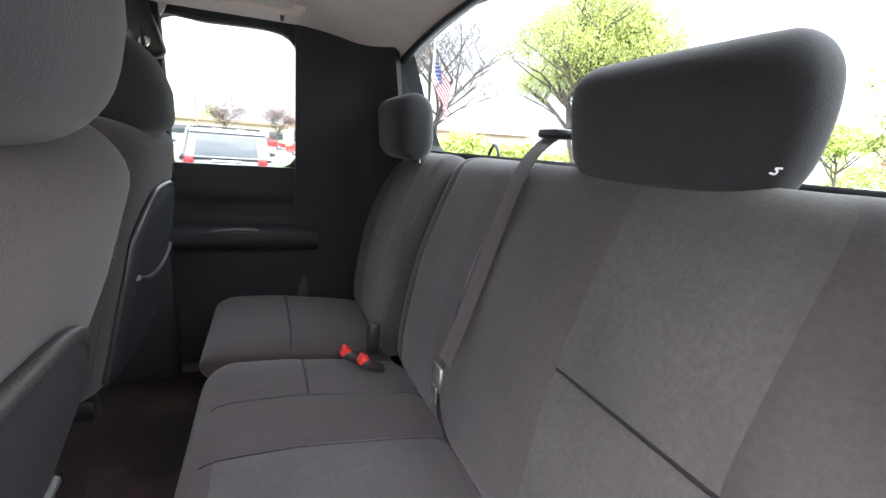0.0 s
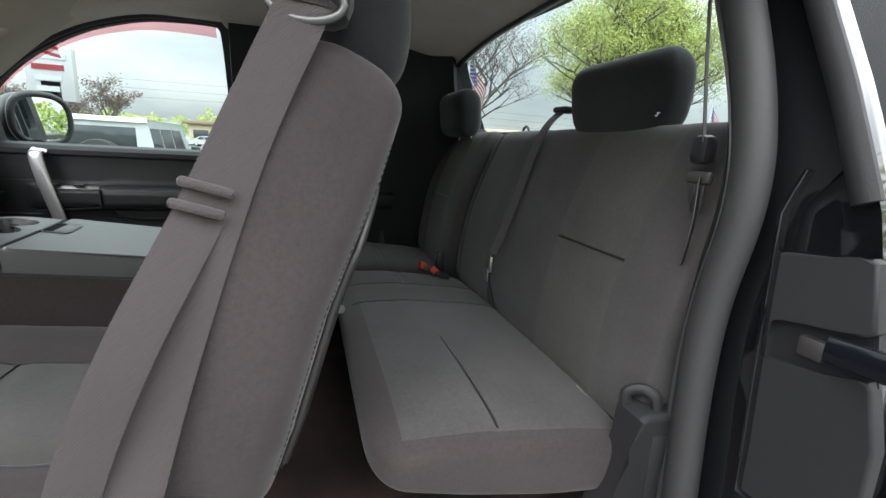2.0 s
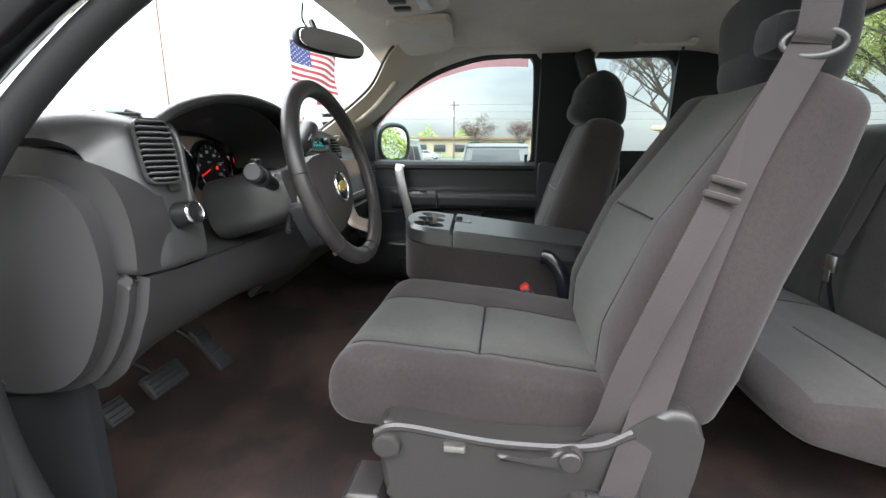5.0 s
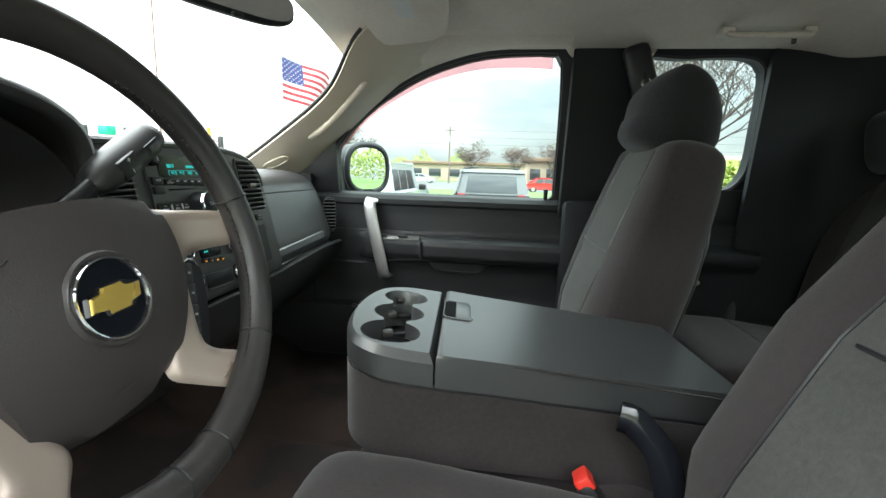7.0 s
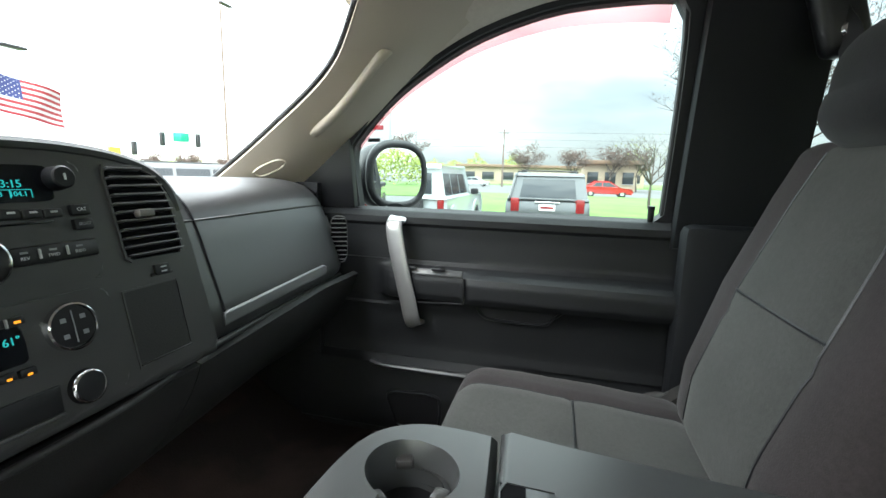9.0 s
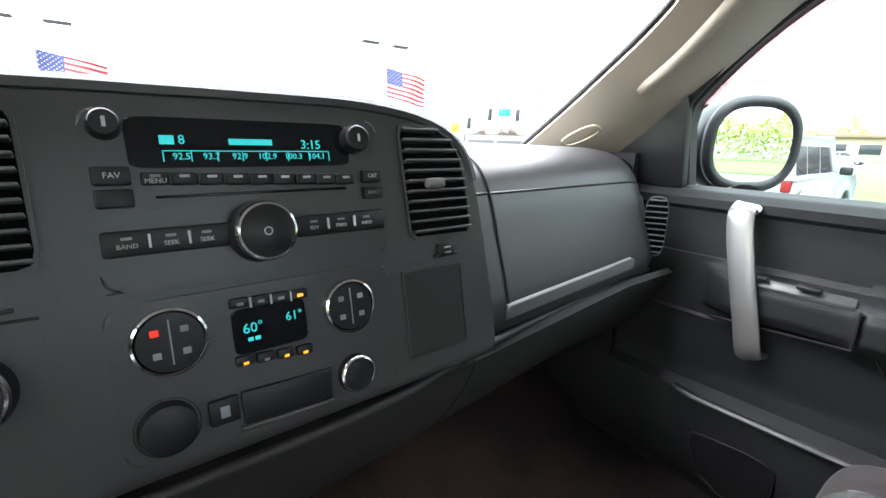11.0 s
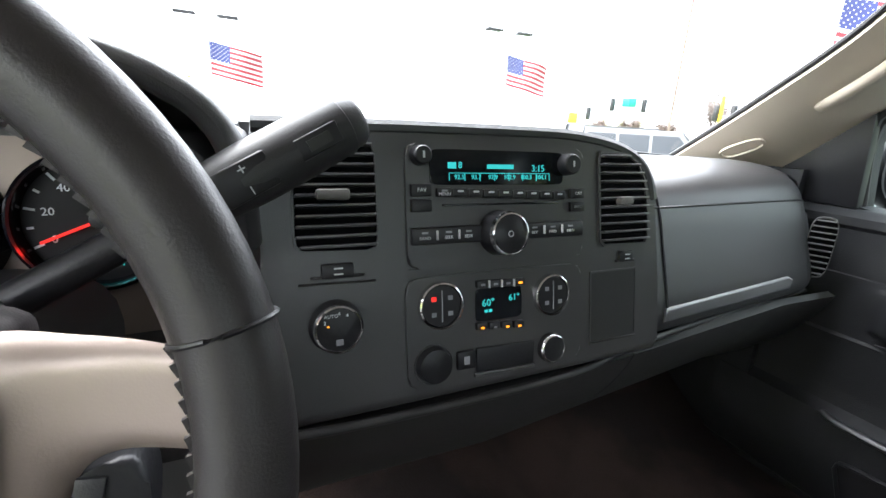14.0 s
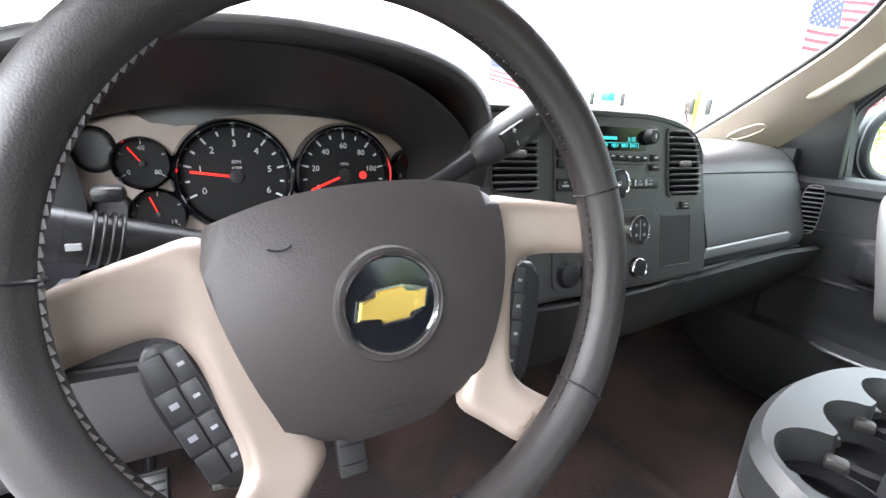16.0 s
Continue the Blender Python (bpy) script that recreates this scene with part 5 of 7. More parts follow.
# centre stack
stack_outline = [(-0.232, -0.092), (-0.226, 0.0), (-0.222, 0.100), (-0.225, 0.166)] + [tuple(p) for p in spline([(-0.10, 0.169), (0.02, 0.170), (0.092, 0.169), (0.150, 0.161), (0.188, 0.146), (0.208, 0.122), (0.217, 0.090), (0.222, 0.04), (0.226, -0.02), (0.228, -0.088)], 4)]
part("centre_panel", prism(stack_outline, face, -0.30, 0.0, 0.010, 3), DASH, dash, "dark centre stack panel")
part("upper_brow", tube([face(u, v, -0.004) for u, v in stack_outline[3:28]], 0.007, 0.007, 8), DASH_SOFT, dash)
part("stack_seam", tube([face(-0.196, 0.0345, 0.0005), face(-0.130, 0.0330, 0.0005)], 0.0012, 0.0012, 6), GREY_PLASTIC, dash)
pocket = thing("storage_slot", "storage slot in the centre stack, its shade drawn as a dark plate", "storage slot", m=FACE)
part("slot_frame", frame_prism(by_angle([(0.117, -0.066), (0.117, 0.020), (0.188, 0.020), (0.188, -0.062)], (0.152, -0.02), 96), by_angle([(0.119, -0.064), (0.119, 0.018), (0.186, 0.018), (0.186, -0.060)], (0.152, -0.02), 96), FLAT, -0.01, 0.0012), DASH, pocket)
# flat plate; the shade inside the slot is only its darker colour
part("slot_shade", rbox((0.152, -0.022, 0.0), (0.066, 0.082, 0.002), 0), SHADED_DASH, pocket)
part("slot_edge", rbox((0.152, -0.0615, 0.003), (0.068, 0.002, 0.003), 0.0008), GREY_PLASTIC, pocket)


def vent(name, outline, slats, tab, label, m):
    """An air vent: a frame, louvres across it and the tab that turns them."""
    v = thing(name, label, "air vent", m=m, group="dash vents")
    c = (sum(p[0] for p in outline) / len(outline), sum(p[1] for p in outline) / len(outline))
    o = by_angle(outline, c, 48)
    k = by_angle([(c[0] + (p[0] - c[0]) * 1.06, c[1] + (p[1] - c[1]) * 1.05) for p in outline], c, 48)
    part("vent_frame", frame_prism(k, o, FLAT, -0.004, 0.003), DASH, v)
    # flat near-black plate stands in for the shade deep in the vent
    part("vent_shade", prism(o, FLAT, 0.0, 0.0006), WELL, v)
    zs = [p[1] for p in outline]
    lo, hi = min(zs), max(zs)
    for i in range(slats):
        y = lo + (hi - lo) * (i + 0.6) / slats
        xs = []
        for (ax, ay), (bx, by) in zip(outline, outline[1:] + outline[:1]):
            if (ay - y) * (by - y) < 0:
                xs.append(ax + (bx - ax) * (y - ay) / (by - ay))
        if len(xs) >= 2:
            xa, xb = min(xs) + 0.0008, max(xs) - 0.0008
            part("slat", rbox((0, 0, 0), (xb - xa, 0.0024, 0.009), 0.0010, 2, Matrix.Translation((0.5 * (xa + xb), y, 0.0038)) @ Matrix.Rotation(radians(-8), 4, "X")), SLAT, v)
    if tab:
        part("vent_tab", rbox((tab[0], tab[1], 0.011), (tab[2], 0.0095, 0.010), 0.003), TAB, v, "grey sliding vent tab")
    return v


VL = [tuple(p) for p in [(-0.197, 0.070), (-0.196, 0.118), (-0.190, 0.146), (-0.184, 0.153), (-0.134, 0.155), (-0.128, 0.150), (-0.127, 0.066), (-0.132, 0.061), (-0.192, 0.063)]]
VR = [tuple(p) for p in [(0.131, 0.056), (0.128, 0.148), (0.132, 0.152), (0.165, 0.151), (0.184, 0.142), (0.195, 0.125), (0.200, 0.100), (0.203, 0.053), (0.199, 0.049), (0.136, 0.050)]]
vent("air_vent", VL, 11, (-0.166, 0.1095, 0.028), "black louvred air vent beside the radio", FACE)
vent("air_vent", VR, 11, (0.157, 0.0985, 0.020), "black louvred air vent beside the radio", FACE)
for u, w in ((-0.163, 0.046), (0.170, 0.030)):
    h = thing("vent_wheel", "small vent shut-off thumbwheel", "thumbwheel", m=FACE @ Matrix.Translation((u, 0.0445 if u < 0 else 0.034, 0)))
    part("wheel_plate", rbox((0, 0, 0.001), (0.028 if u < 0 else 0.020, 0.013, 0.006), 0.002), BLACK, h)
    part("wheel_wings", rbox((0, -0.005, 0.0), (w, 0.003, 0.004), 0.001), GREY_PLASTIC, h)
    for k in (-1, 1):
        part("mark", rbox((0, 0.0025 * k, 0.0045), (0.008, 0.0014, 0.001), 0.0004), MARK, h)


def knob(parent, u, v, r, h, ring=True, name="knob", label="", top=BLACK, d0=0.0):
    m = Matrix.Translation((u, v, d0))
    k = part(name, lathe([(0, h), (r * 0.78, h), (r * 0.90, h * 0.93), (r * 0.94, h * 0.7), (r, h * 0.2), (r * 1.04, 0), (r * 1.04, -0.002)], 36, m), top, parent, label)
    if ring:
        part("bright_ring", lathe([(r * 0.80, h * 0.99), (r * 0.83, h + 0.0012), (r * 0.90, h + 0.0006), (r * 0.95, h * 0.88)], 36, m), CHROME, k, "chrome ring")
    return k


radio = thing("car_radio", "black car radio with a lit teal display", "car radio", m=FACE)
part("radio_face", prism(oval(0.002, 0.0975, 0.102, 0.0585, 40, 14), FLAT, -0.002, 0.004, 0.002), DASH, radio)
part("display", prism(oval(-0.001, 0.1335, 0.076, 0.0165, 32, 12), FLAT, 0.003, 0.0055, 0.001), GLOSS, radio, "glossy dark display window")
words("8", 0.0085, Matrix.Translation((-0.046, 0.1352, 0.0058)), TEAL, radio, "numeral")
part("text_bar", rbox((-0.0545, 0.1352, 0.0058), (0.0085, 0.0058, 0.0006), 0), TEAL, radio)
part("text_bar", rbox((-0.002, 0.1345, 0.0058), (0.030, 0.0042, 0.0006), 0), TEAL, radio)
words("3:15", 0.0095, Matrix.Translation((0.0425, 0.1330, 0.0058)), TEAL, radio, "clock_digits")
words("92.5", 0.0062, Matrix.Translation((-0.0470, 0.1243, 0.0058)), TEAL, radio, "numeral")
words("93.7", 0.0062, Matrix.Translation((-0.0290, 0.1243, 0.0058)), TEAL, radio, "numeral")
words("92.9", 0.0062, Matrix.Translation((-0.0105, 0.1243, 0.0058)), TEAL, radio, "numeral")
words("102.9", 0.0062, Matrix.Translation((0.0085, 0.1243, 0.0058)), TEAL, radio, "numeral")
words("100.3", 0.0062, Matrix.Translation((0.0280, 0.1243, 0.0058)), TEAL, radio, "numeral")
words("104.1", 0.0062, Matrix.Translation((0.0465, 0.1243, 0.0058)), TEAL, radio, "numeral")
for k in range(8):
    part("preset_line", rbox((-0.0575 + 0.0163 * k, 0.1243, 0.0058), (0.0006, 0.0068, 0.0005), 0), TEAL, radio)
part("preset_line", rbox((-0.0005, 0.1281, 0.0058), (0.1145, 0.0006, 0.0005), 0), TEAL, radio)
knob(radio, -0.0865, 0.1435, 0.0092, 0.016, False, "eject_knob", "small round black knob")
knob(radio, 0.0785, 0.1375, 0.0115, 0.018, False, "tune_knob", "small round black knob")
for u in (-0.0865, 0.0785):
    part("knob_mark", rbox((u, 0.1435 if u < 0 else 0.1375, 0.0165 if u < 0 else 0.0185), (0.002, 0.006, 0.0006), 0), MARK, radio)
for k in range(9):
    u = -0.064 + 0.0165 * k
    part("preset_button", rbox((u, 0.1105 - 0.0006 * k, 0.006), (0.0152, 0.0085, 0.006), 0.0015), BLACK, radio)
    part("button_mark", rbox((u, 0.1118 - 0.0006 * k, 0.0093), (0.0060, 0.0018, 0.0004), 0), MARK if k else DIMMARK, radio)
    if k:
        part("button_rib", rbox((u - 0.0082, 0.1105 - 0.0006 * k, 0.0085), (0.0016, 0.0075, 0.003), 0.0006), GREY_PLASTIC, radio)
for v in (0.1125, 0.0985):
    part("left_button", rbox((-0.0865, v, 0.006), (0.0200, 0.0115, 0.006), 0.0015), BLACK, radio)
    part("right_button", rbox((0.0925, v - 0.005, 0.006), (0.0180, 0.0105, 0.006), 0.0015), BLACK, radio)
words("FAV", 0.0052, Matrix.Translation((-0.0865, 0.1125, 0.0092)), MARK, radio)
words("MENU", 0.0045, Matrix.Translation((-0.0640, 0.1085, 0.0092)), MARK, radio)
words("CAT", 0.0045, Matrix.Translation((0.0925, 0.1075, 0.0092)), MARK, radio)
words("SELECT", 0.0036, Matrix.Translation((0.0925, 0.0935, 0.0092)), DIMMARK, radio)
part("disc_slot", rbox((0.002, 0.0985, 0.0045), (0.134, 0.0020, 0.002), 0.0005), GLOSS, radio, "thin disc slot")
part("button_bar", rbox((0.002, 0.0705, 0.0052), (0.198, 0.0165, 0.005), 0.002), BLACK, radio)
knob(radio, -0.0035, 0.0700, 0.0225, 0.026, True, "volume_knob", "large black volume knob with a chrome ring")
part("power_mark", frame_prism(oval(-0.0035, 0.0700, 0.0030, 0.0030, 16), oval(-0.0035, 0.0700, 0.0023, 0.0023, 16), FLAT, 0.0258, 0.0266), MARK, radio)
for u, t in ((-0.084, "BAND"), (-0.060, "SEEK"), (-0.039, "SEEK"), (0.037, "REV"), (0.060, "FWD"), (0.083, "INFO")):
    words(t, 0.0042, Matrix.Translation((u, 0.0685, 0.0080)), MARK, radio)
    part("button_mark", rbox((u, 0.0735, 0.0080), (0.0060, 0.0018, 0.0004), 0), DIMMARK, radio)
for u in (-0.072, -0.0495, 0.0485, 0.0715):
    part("button_rib", rbox((u, 0.0710, 0.0085), (0.0016, 0.0090, 0.003), 0.0006), MARK, radio)
part("lower_line", rbox((0.002, 0.0400, 0.0005), (0.200, 0.0012, 0.002), 0.0004), GREY_PLASTIC, radio)

climate = thing("climate_control", "black climate control panel with amber lights", "climate control", m=FACE)
part("panel_face", prism(oval(0.0, -0.022, 0.103, 0.054, 40, 12), FLAT, -0.002, 0.003, 0.002), DASH, climate)
part("display", prism(oval(-0.004, -0.001, 0.027, 0.0165, 28, 10), FLAT, 0.002, 0.0045, 0.001), GLOSS, climate)
words("60°", 0.0105, Matrix.Translation((-0.017, 0.0005, 0.0048)), TEAL, climate, "numeral")
words("61°", 0.0095, Matrix.Translation((0.0135, 0.0030, 0.0048)), TEAL, climate, "numeral")
for k in range(2):
    part("fan_bar", rbox((-0.0195 + 0.005 * k, -0.0075, 0.0048), (0.0038, 0.0028, 0.0005), 0), TEAL, climate)
for k in range(4):
    u = -0.0245 + 0.0145 * k
    part("mode_button", rbox((u, 0.0205 - 0.0006 * k, 0.005), (0.0125, 0.0075, 0.006), 0.0015), BLACK, climate)
    part("button_mark", rbox((u, 0.0200 - 0.0006 * k, 0.0084), (0.0046, 0.0022, 0.0004), 0), DIMMARK if k < 3 else AMBER, climate)
    if k:
        part("button_rib", rbox((u - 0.0072, 0.0205 - 0.0006 * k, 0.0075), (0.0014, 0.0078, 0.003), 0.0005), MARK, climate)
    v = -0.0215 - 0.0012 * k
    part("seat_button", rbox((u - 0.001, v, 0.005), (0.0125, 0.0075, 0.006), 0.0015), BLACK, climate)
    part("seat_light", rbox((u - 0.001, v - 0.0016, 0.0084), (0.0034, 0.0018, 0.0006), 0), DIMMARK if k == 1 else AMBER, climate)
for u, r in ((-0.0690, 0.0225), (0.0600, 0.0220)):
    k = part("round_pad", lathe([(0, 0.006), (r * 0.86, 0.005), (r * 0.9, 0.003), (r * 0.9, 0)], 36, Matrix.Translation((u, 0.004 if u < 0 else 0.001, 0.003))), BLACK, climate, "round four-way button")
    part("bright_ring", lathe([(r * 0.88, 0.004), (r * 0.93, 0.007), (r * 1.0, 0.006), (r * 1.02, 0.0)], 40, Matrix.Translation((u, 0.004 if u < 0 else 0.001, 0.003))), CHROME, k, "chrome ring")
    for a in range(4):
        du, dv = 0.0085 * (-1 if a % 2 else 1), 0.0075 * (-1 if a > 1 else 1)
        part("pad_mark", rbox((u + du, (0.004 if u < 0 else 0.001) + dv, 0.0092), (0.0048, 0.0042, 0.0004), 0), NEEDLE if (a == 1 and u < 0) else DIMMARK, climate)
    part("pad_split", rbox((u, 0.004 if u < 0 else 0.001, 0.0088), (0.0010, 0.030, 0.0008), 0), DIMMARK, climate)
lower = thing("power_outlet", "round black power outlet cap", "power outlet", m=FACE, group="power outlets")
knob(lower, -0.0770, -0.0530, 0.0180, 0.012, False, "outlet_cap")
part("cap_rim", lathe([(0.0180, 0.001), (0.0195, 0.004), (0.0205, 0.0)], 32, Matrix.Translation((-0.0770, -0.0530, 0.0))), GREY_PLASTIC, lower)
lower2 = thing("power_outlet", "round black power outlet with a bright rim", "power outlet", m=FACE, group="power outlets")
knob(lower2, 0.0600, -0.0570, 0.0165, 0.010, True, "outlet_cap")
cubby = thing("storage_cubby", "shallow black storage slot in the centre stack", "storage slot", m=FACE)
part("slot_back", prism([(-0.031, -0.044), (-0.031, -0.068), (0.036, -0.070), (0.038, -0.046)], FLAT, 0.001, 0.0065, 0.0008), BLACK, cubby)
part("slot_lip", tube([(-0.034, -0.0705, 0.006), (0.0, -0.0715, 0.007), (0.037, -0.0725, 0.006)], 0.0018, 0.0018, 8), DASH, cubby)
trac = thing("traction_button", "black traction control button", "button", m=FACE)
part("button_cap", rbox((-0.0430, -0.0535, 0.003), (0.020, 0.0185, 0.008), 0.002), BLACK, trac)
part("button_mark", rbox((-0.0430, -0.0535, 0.0073), (0.006, 0.008, 0.0004), 0), DIMMARK, trac)
four = thing("drive_mode_knob", "round black four-wheel drive selector knob", "knob", m=FACE)
knob(four, -0.1665, -0.0035, 0.0225, 0.014, True, "selector")
for a, t in ((150, "2"), (118, "AUTO"), (88, "4"), (58, "4")):
    words(t, 0.0042, Matrix.Translation((-0.1665 + 0.0135 * math.cos(radians(a)), -0.0035 + 0.0135 * math.sin(radians(a)), 0.0144)), MARK, four)
part("drive_mark", rbox((-0.1665, -0.0145, 0.0144), (0.006, 0.005, 0.0004), 0), DIMMARK, four)
part("drive_light", rbox((-0.1755, 0.0000, 0.0144), (0.0018, 0.0012, 0.0005), 0), AMBER, four)

# side vent at the door
SV = Matrix.Translation((0.752, 2.187, 1.485)) @ Matrix.Rotation(radians(-62), 4, "Z") @ Matrix(((1, 0, 0, 0), (0, 0, -1, 0), (0, 1, 0, 0), (0, 0, 0, 1)))
vent("air_vent", [tuple(p) for p in oval(0, 0, 0.020, 0.056, 24, 4)], 10, None, "narrow black air vent at the passenger door", SV)

# instrument cluster
cluster = thing("instrument_cluster", "instrument cluster with round gauges and red needles", "instrument cluster", m=Matrix.Translation((-0.42, 2.237, 1.562)) @ Matrix(((1, 0, 0, 0), (0, 0.12, -0.993, 0), (0, 0.993, 0.12, 0), (0, 0, 0, 1))))
bz = [tuple(p) for p in spline([(-0.215, 0.062), (-0.195, -0.045), (-0.17, -0.095), (-0.06, -0.115), (0.12, -0.110), (0.168, -0.085), (0.196, -0.015), (0.200, 0.052), (0.168, 0.058), (0.135, 0.050), (0.090, 0.072), (0.0, 0.078), (-0.07, 0.072), (-0.115, 0.055), (-0.160, 0.075)], 4)]
part("bezel", prism(bz, FLAT, -0.012, 0.006, 0.005), SATIN, cluster, "satin taupe bezel")


def gauge(u, v, r, numbers, a0, a1, needle, size, majors, name, label):
    g = part(name, lathe([(0, 0.004), (r * 0.93, 0.004)], 48, Matrix.Translation((u, v, 0.004))), GAUGE, cluster, label)
    part("gauge_rim", lathe([(r * 0.92, 0.0045), (r * 0.95, 0.016), (r * 0.99, 0.020), (r * 1.04, 0.018), (r * 1.10, 0.002)], 48, Matrix.Translation((u, v, 0.004))), GLOSS, g)
    part("bright_ring", lathe([(r * 0.965, 0.0185), (r * 0.985, 0.0212), (r * 1.005, 0.0185)], 48, Matrix.Translation((u, v, 0.004))), CHROME, g)
    top = 0.0085
    for i in range(majors + 1):
        a = radians(a0 + (a1 - a0) * i / majors)
        long = i % 2 == 0
        part("tick", rbox((0, 0, 0), (r * (0.13 if long else 0.08), r * 0.035, 0.0004), 0, 1, Matrix.Translation((u + r * 0.83 * math.cos(a), v + r * 0.83 * math.sin(a), top)) @ Matrix.Rotation(a, 4, "Z")), MARK, g)
    for i, t in enumerate(numbers):
        a = radians(a0 + (a1 - a0) * i / max(1, len(numbers) - 1))
        words(t, size, Matrix.Translation((u + r * 0.62 * math.cos(a), v + r * 0.62 * math.sin(a), top)), MARK, g, "numeral")
    a = radians(needle)
    part("needle", rbox((r * 0.38, 0, 0), (r * 0.80, r * 0.045, 0.0015), 0.0004, 1, Matrix.Translation((u, v, top + 0.004)) @ Matrix.Rotation(a, 4, "Z")), NEEDLE, g, "glowing red needle")
    part("needle_hub", lathe([(0, 0.006), (r * 0.12, 0.005), (r * 0.14, 0)], 24, Matrix.Translation((u, v, top))), BLACK, g)
    return g


tacho = gauge(-0.0585, 0.005, 0.0610, list("0123456"), 205, -25, 173, 0.0105, 12, "tachometer", "round rev counter")
words("RPM", 0.0055, Matrix.Translation((-0.0575, 0.022, 0.0085)), MARK, tacho)
words("x1000", 0.0045, Matrix.Translation((-0.0575, 0.0155, 0.0085)), MARK, tacho)
speedo = gauge(0.0685, 0.006, 0.0595, ["0", "20", "40", "60", "80", "100", "120"], 205, -25, 203, 0.0098, 12, "speedometer", "round speedometer")
words("MPH", 0.0055, Matrix.Translation((0.0690, 0.020, 0.0085)), MARK, speedo)
words("PRNDM", 0.0085, Matrix.Translation((0.0690, -0.034, 0.0085)), TEAL, speedo, "gear_letters")
part("brake_lamp", lathe([(0, 0.0008), (0.0048, 0.0006), (0.005, 0)], 16, Matrix.Translation((0.0935, 0.006, 0.0085))), NEEDLE, speedo, "small red warning lamp")
for u, v, a, marks in ((-0.1490, 0.020, 125, ["0", "40", "80"]), (-0.139, -0.035, 110, ["9", "", "19"]), (0.160, 0.014, 100, ["E", "", "F"]), (0.148, -0.044, 95, ["160", "210", "260"])):
    g = gauge(u, v, 0.0262, marks, 215, -35, a, 0.0070, 4, "small_gauge", "small round gauge")
    if u < 0:
        part("gauge_cowl", prism(oval(u - 0.041, v + (0.014 if v > 0 else 0.002), 0.020, 0.024, 28, 2.2), FLAT, 0.0, 0.013, 0.006, 3), DASH_SOFT, g, "dark rounded cowl behind the gauge")

hood = [tuple(p) for p in spline([(-0.700, 1.628), (-0.655, 1.662), (-0.60, 1.686), (-0.52, 1.704), (-0.443, 1.711), (-0.37, 1.708), (-0.31, 1.699), (-0.270, 1.684), (-0.246, 1.662), (-0.235, 1.63), (-0.232, 1.58)], 5)]


def hood_at(u, v):
    x, z = hood[round(u * (len(hood) - 1))]
    lip = math.sin(math.pi * u) ** 0.5
    y = 2.075 + 0.02 * (1 - lip) + 0.20 * v
    return (x + (x + 0.45) * 0.10 * v, y, z * (1 - v ** 1.6) + (min(z, 1.662) - 0.012) * v ** 1.6)


hood_part = part("cluster_hood", sheet(hood_at, len(hood) - 1, 10, 0.008), DASH_SOFT, dash, "curved hood over the gauges")
part("hood_edge", tube([hood_at(u, 0) for u in np.linspace(0, 1, 46)], 0.010, 0.012, 10, (0, -1, 0)), DASH_SOFT, dash)
part("cluster_cove", sheet(lambda u, v: (lambda a: (-0.447 + ((0.214 if math.cos(a) > 0 else 0.245) - 0.03 * v) * math.cos(a), 2.095 + 0.125 * v, 1.585 + (0.119 - 0.050 * v) * max(0, math.sin(a)) - 0.10 * max(0, -math.sin(a))))(math.pi * (1.06 - 1.12 * u)), 40, 8, 0.004), DASH_SOFT, dash, "dark shroud inside the gauge hood")
part("gauge_backing", rbox((-0.43, 2.262, 1.545), (0.40, 0.02, 0.234), 0.01), DASH, dash)
DP = [tuple(p) for p in spline([(2.50, 1.622), (2.30, 1.656), (2.18, 1.668), (2.115, 1.660), (2.088, 1.640), (2.077, 1.61), (2.066, 1.56), (2.056, 1.51), (2.050, 1.46), (2.055, 1.435), (2.080, 1.424)], 4)]
def driver_face(u, v):
    y, z = DP[round(v * (len(DP) - 1))]
    k = max(0, 1 - u / 0.45) ** 2
    return (-0.770 + 0.135 * u, y + 0.030 * k * (z > 1.43), z - 0.040 * k * max(0, min(1, (z - 1.45) / 0.18)))
part("driver_panel", sheet(driver_face, 20, len(DP) - 1, 0.02), DASH, dash, "rounded left dash panel with the light switch")
part("left_brow", tube(spline([(-0.640, 2.16, 1.672), (-0.642, 2.085, 1.645), (-0.646, 2.066, 1.57), (-0.648, 2.058, 1.49), (-0.646, 2.056, 1.47)], 6), 0.006, 0.006, 10), DASH, dash)
ROLL = [tuple(p) for p in spline([(2.42, 1.622), (2.30, 1.622), (2.218, 1.617), (2.162, 1.610), (2.113, 1.596), (2.077, 1.571), (2.060, 1.536), (2.053, 1.490), (2.056, 1.438)], 5)]
part("end_roll", prism(ROLL + [(2.42, 1.438)], lambda y, z, d: (-0.765 - d, y, z), -0.06, 0.012, 0.011, 4), SHADED_KNEE, dash, "rounded left end of the dash pad")
part("end_lower", prism([(2.42, 1.4345), (2.0735, 1.4345)] + [tuple(p) for p in spline([(2.072, 1.425), (2.080, 1.386), (2.103, 1.334), (2.133, 1.290), (2.167, 1.264), (2.244, 1.242), (2.42, 1.235)], 5)], lambda y, z, d: (-0.765 - d, y, z), -0.03, 0.012, 0.011, 4), SHADED_KNEE, dash)
COVER = [tuple(p) for p in spline([(2.340, 1.420), (2.310, 1.560), (2.248, 1.576), (2.195, 1.577), (2.146, 1.567), (2.112, 1.540), (2.095, 1.498), (2.090, 1.442), (2.100, 1.393), (2.129, 1.327), (2.165, 1.283), (2.227, 1.256), (2.310, 1.262), (2.338, 1.35)], 5)]
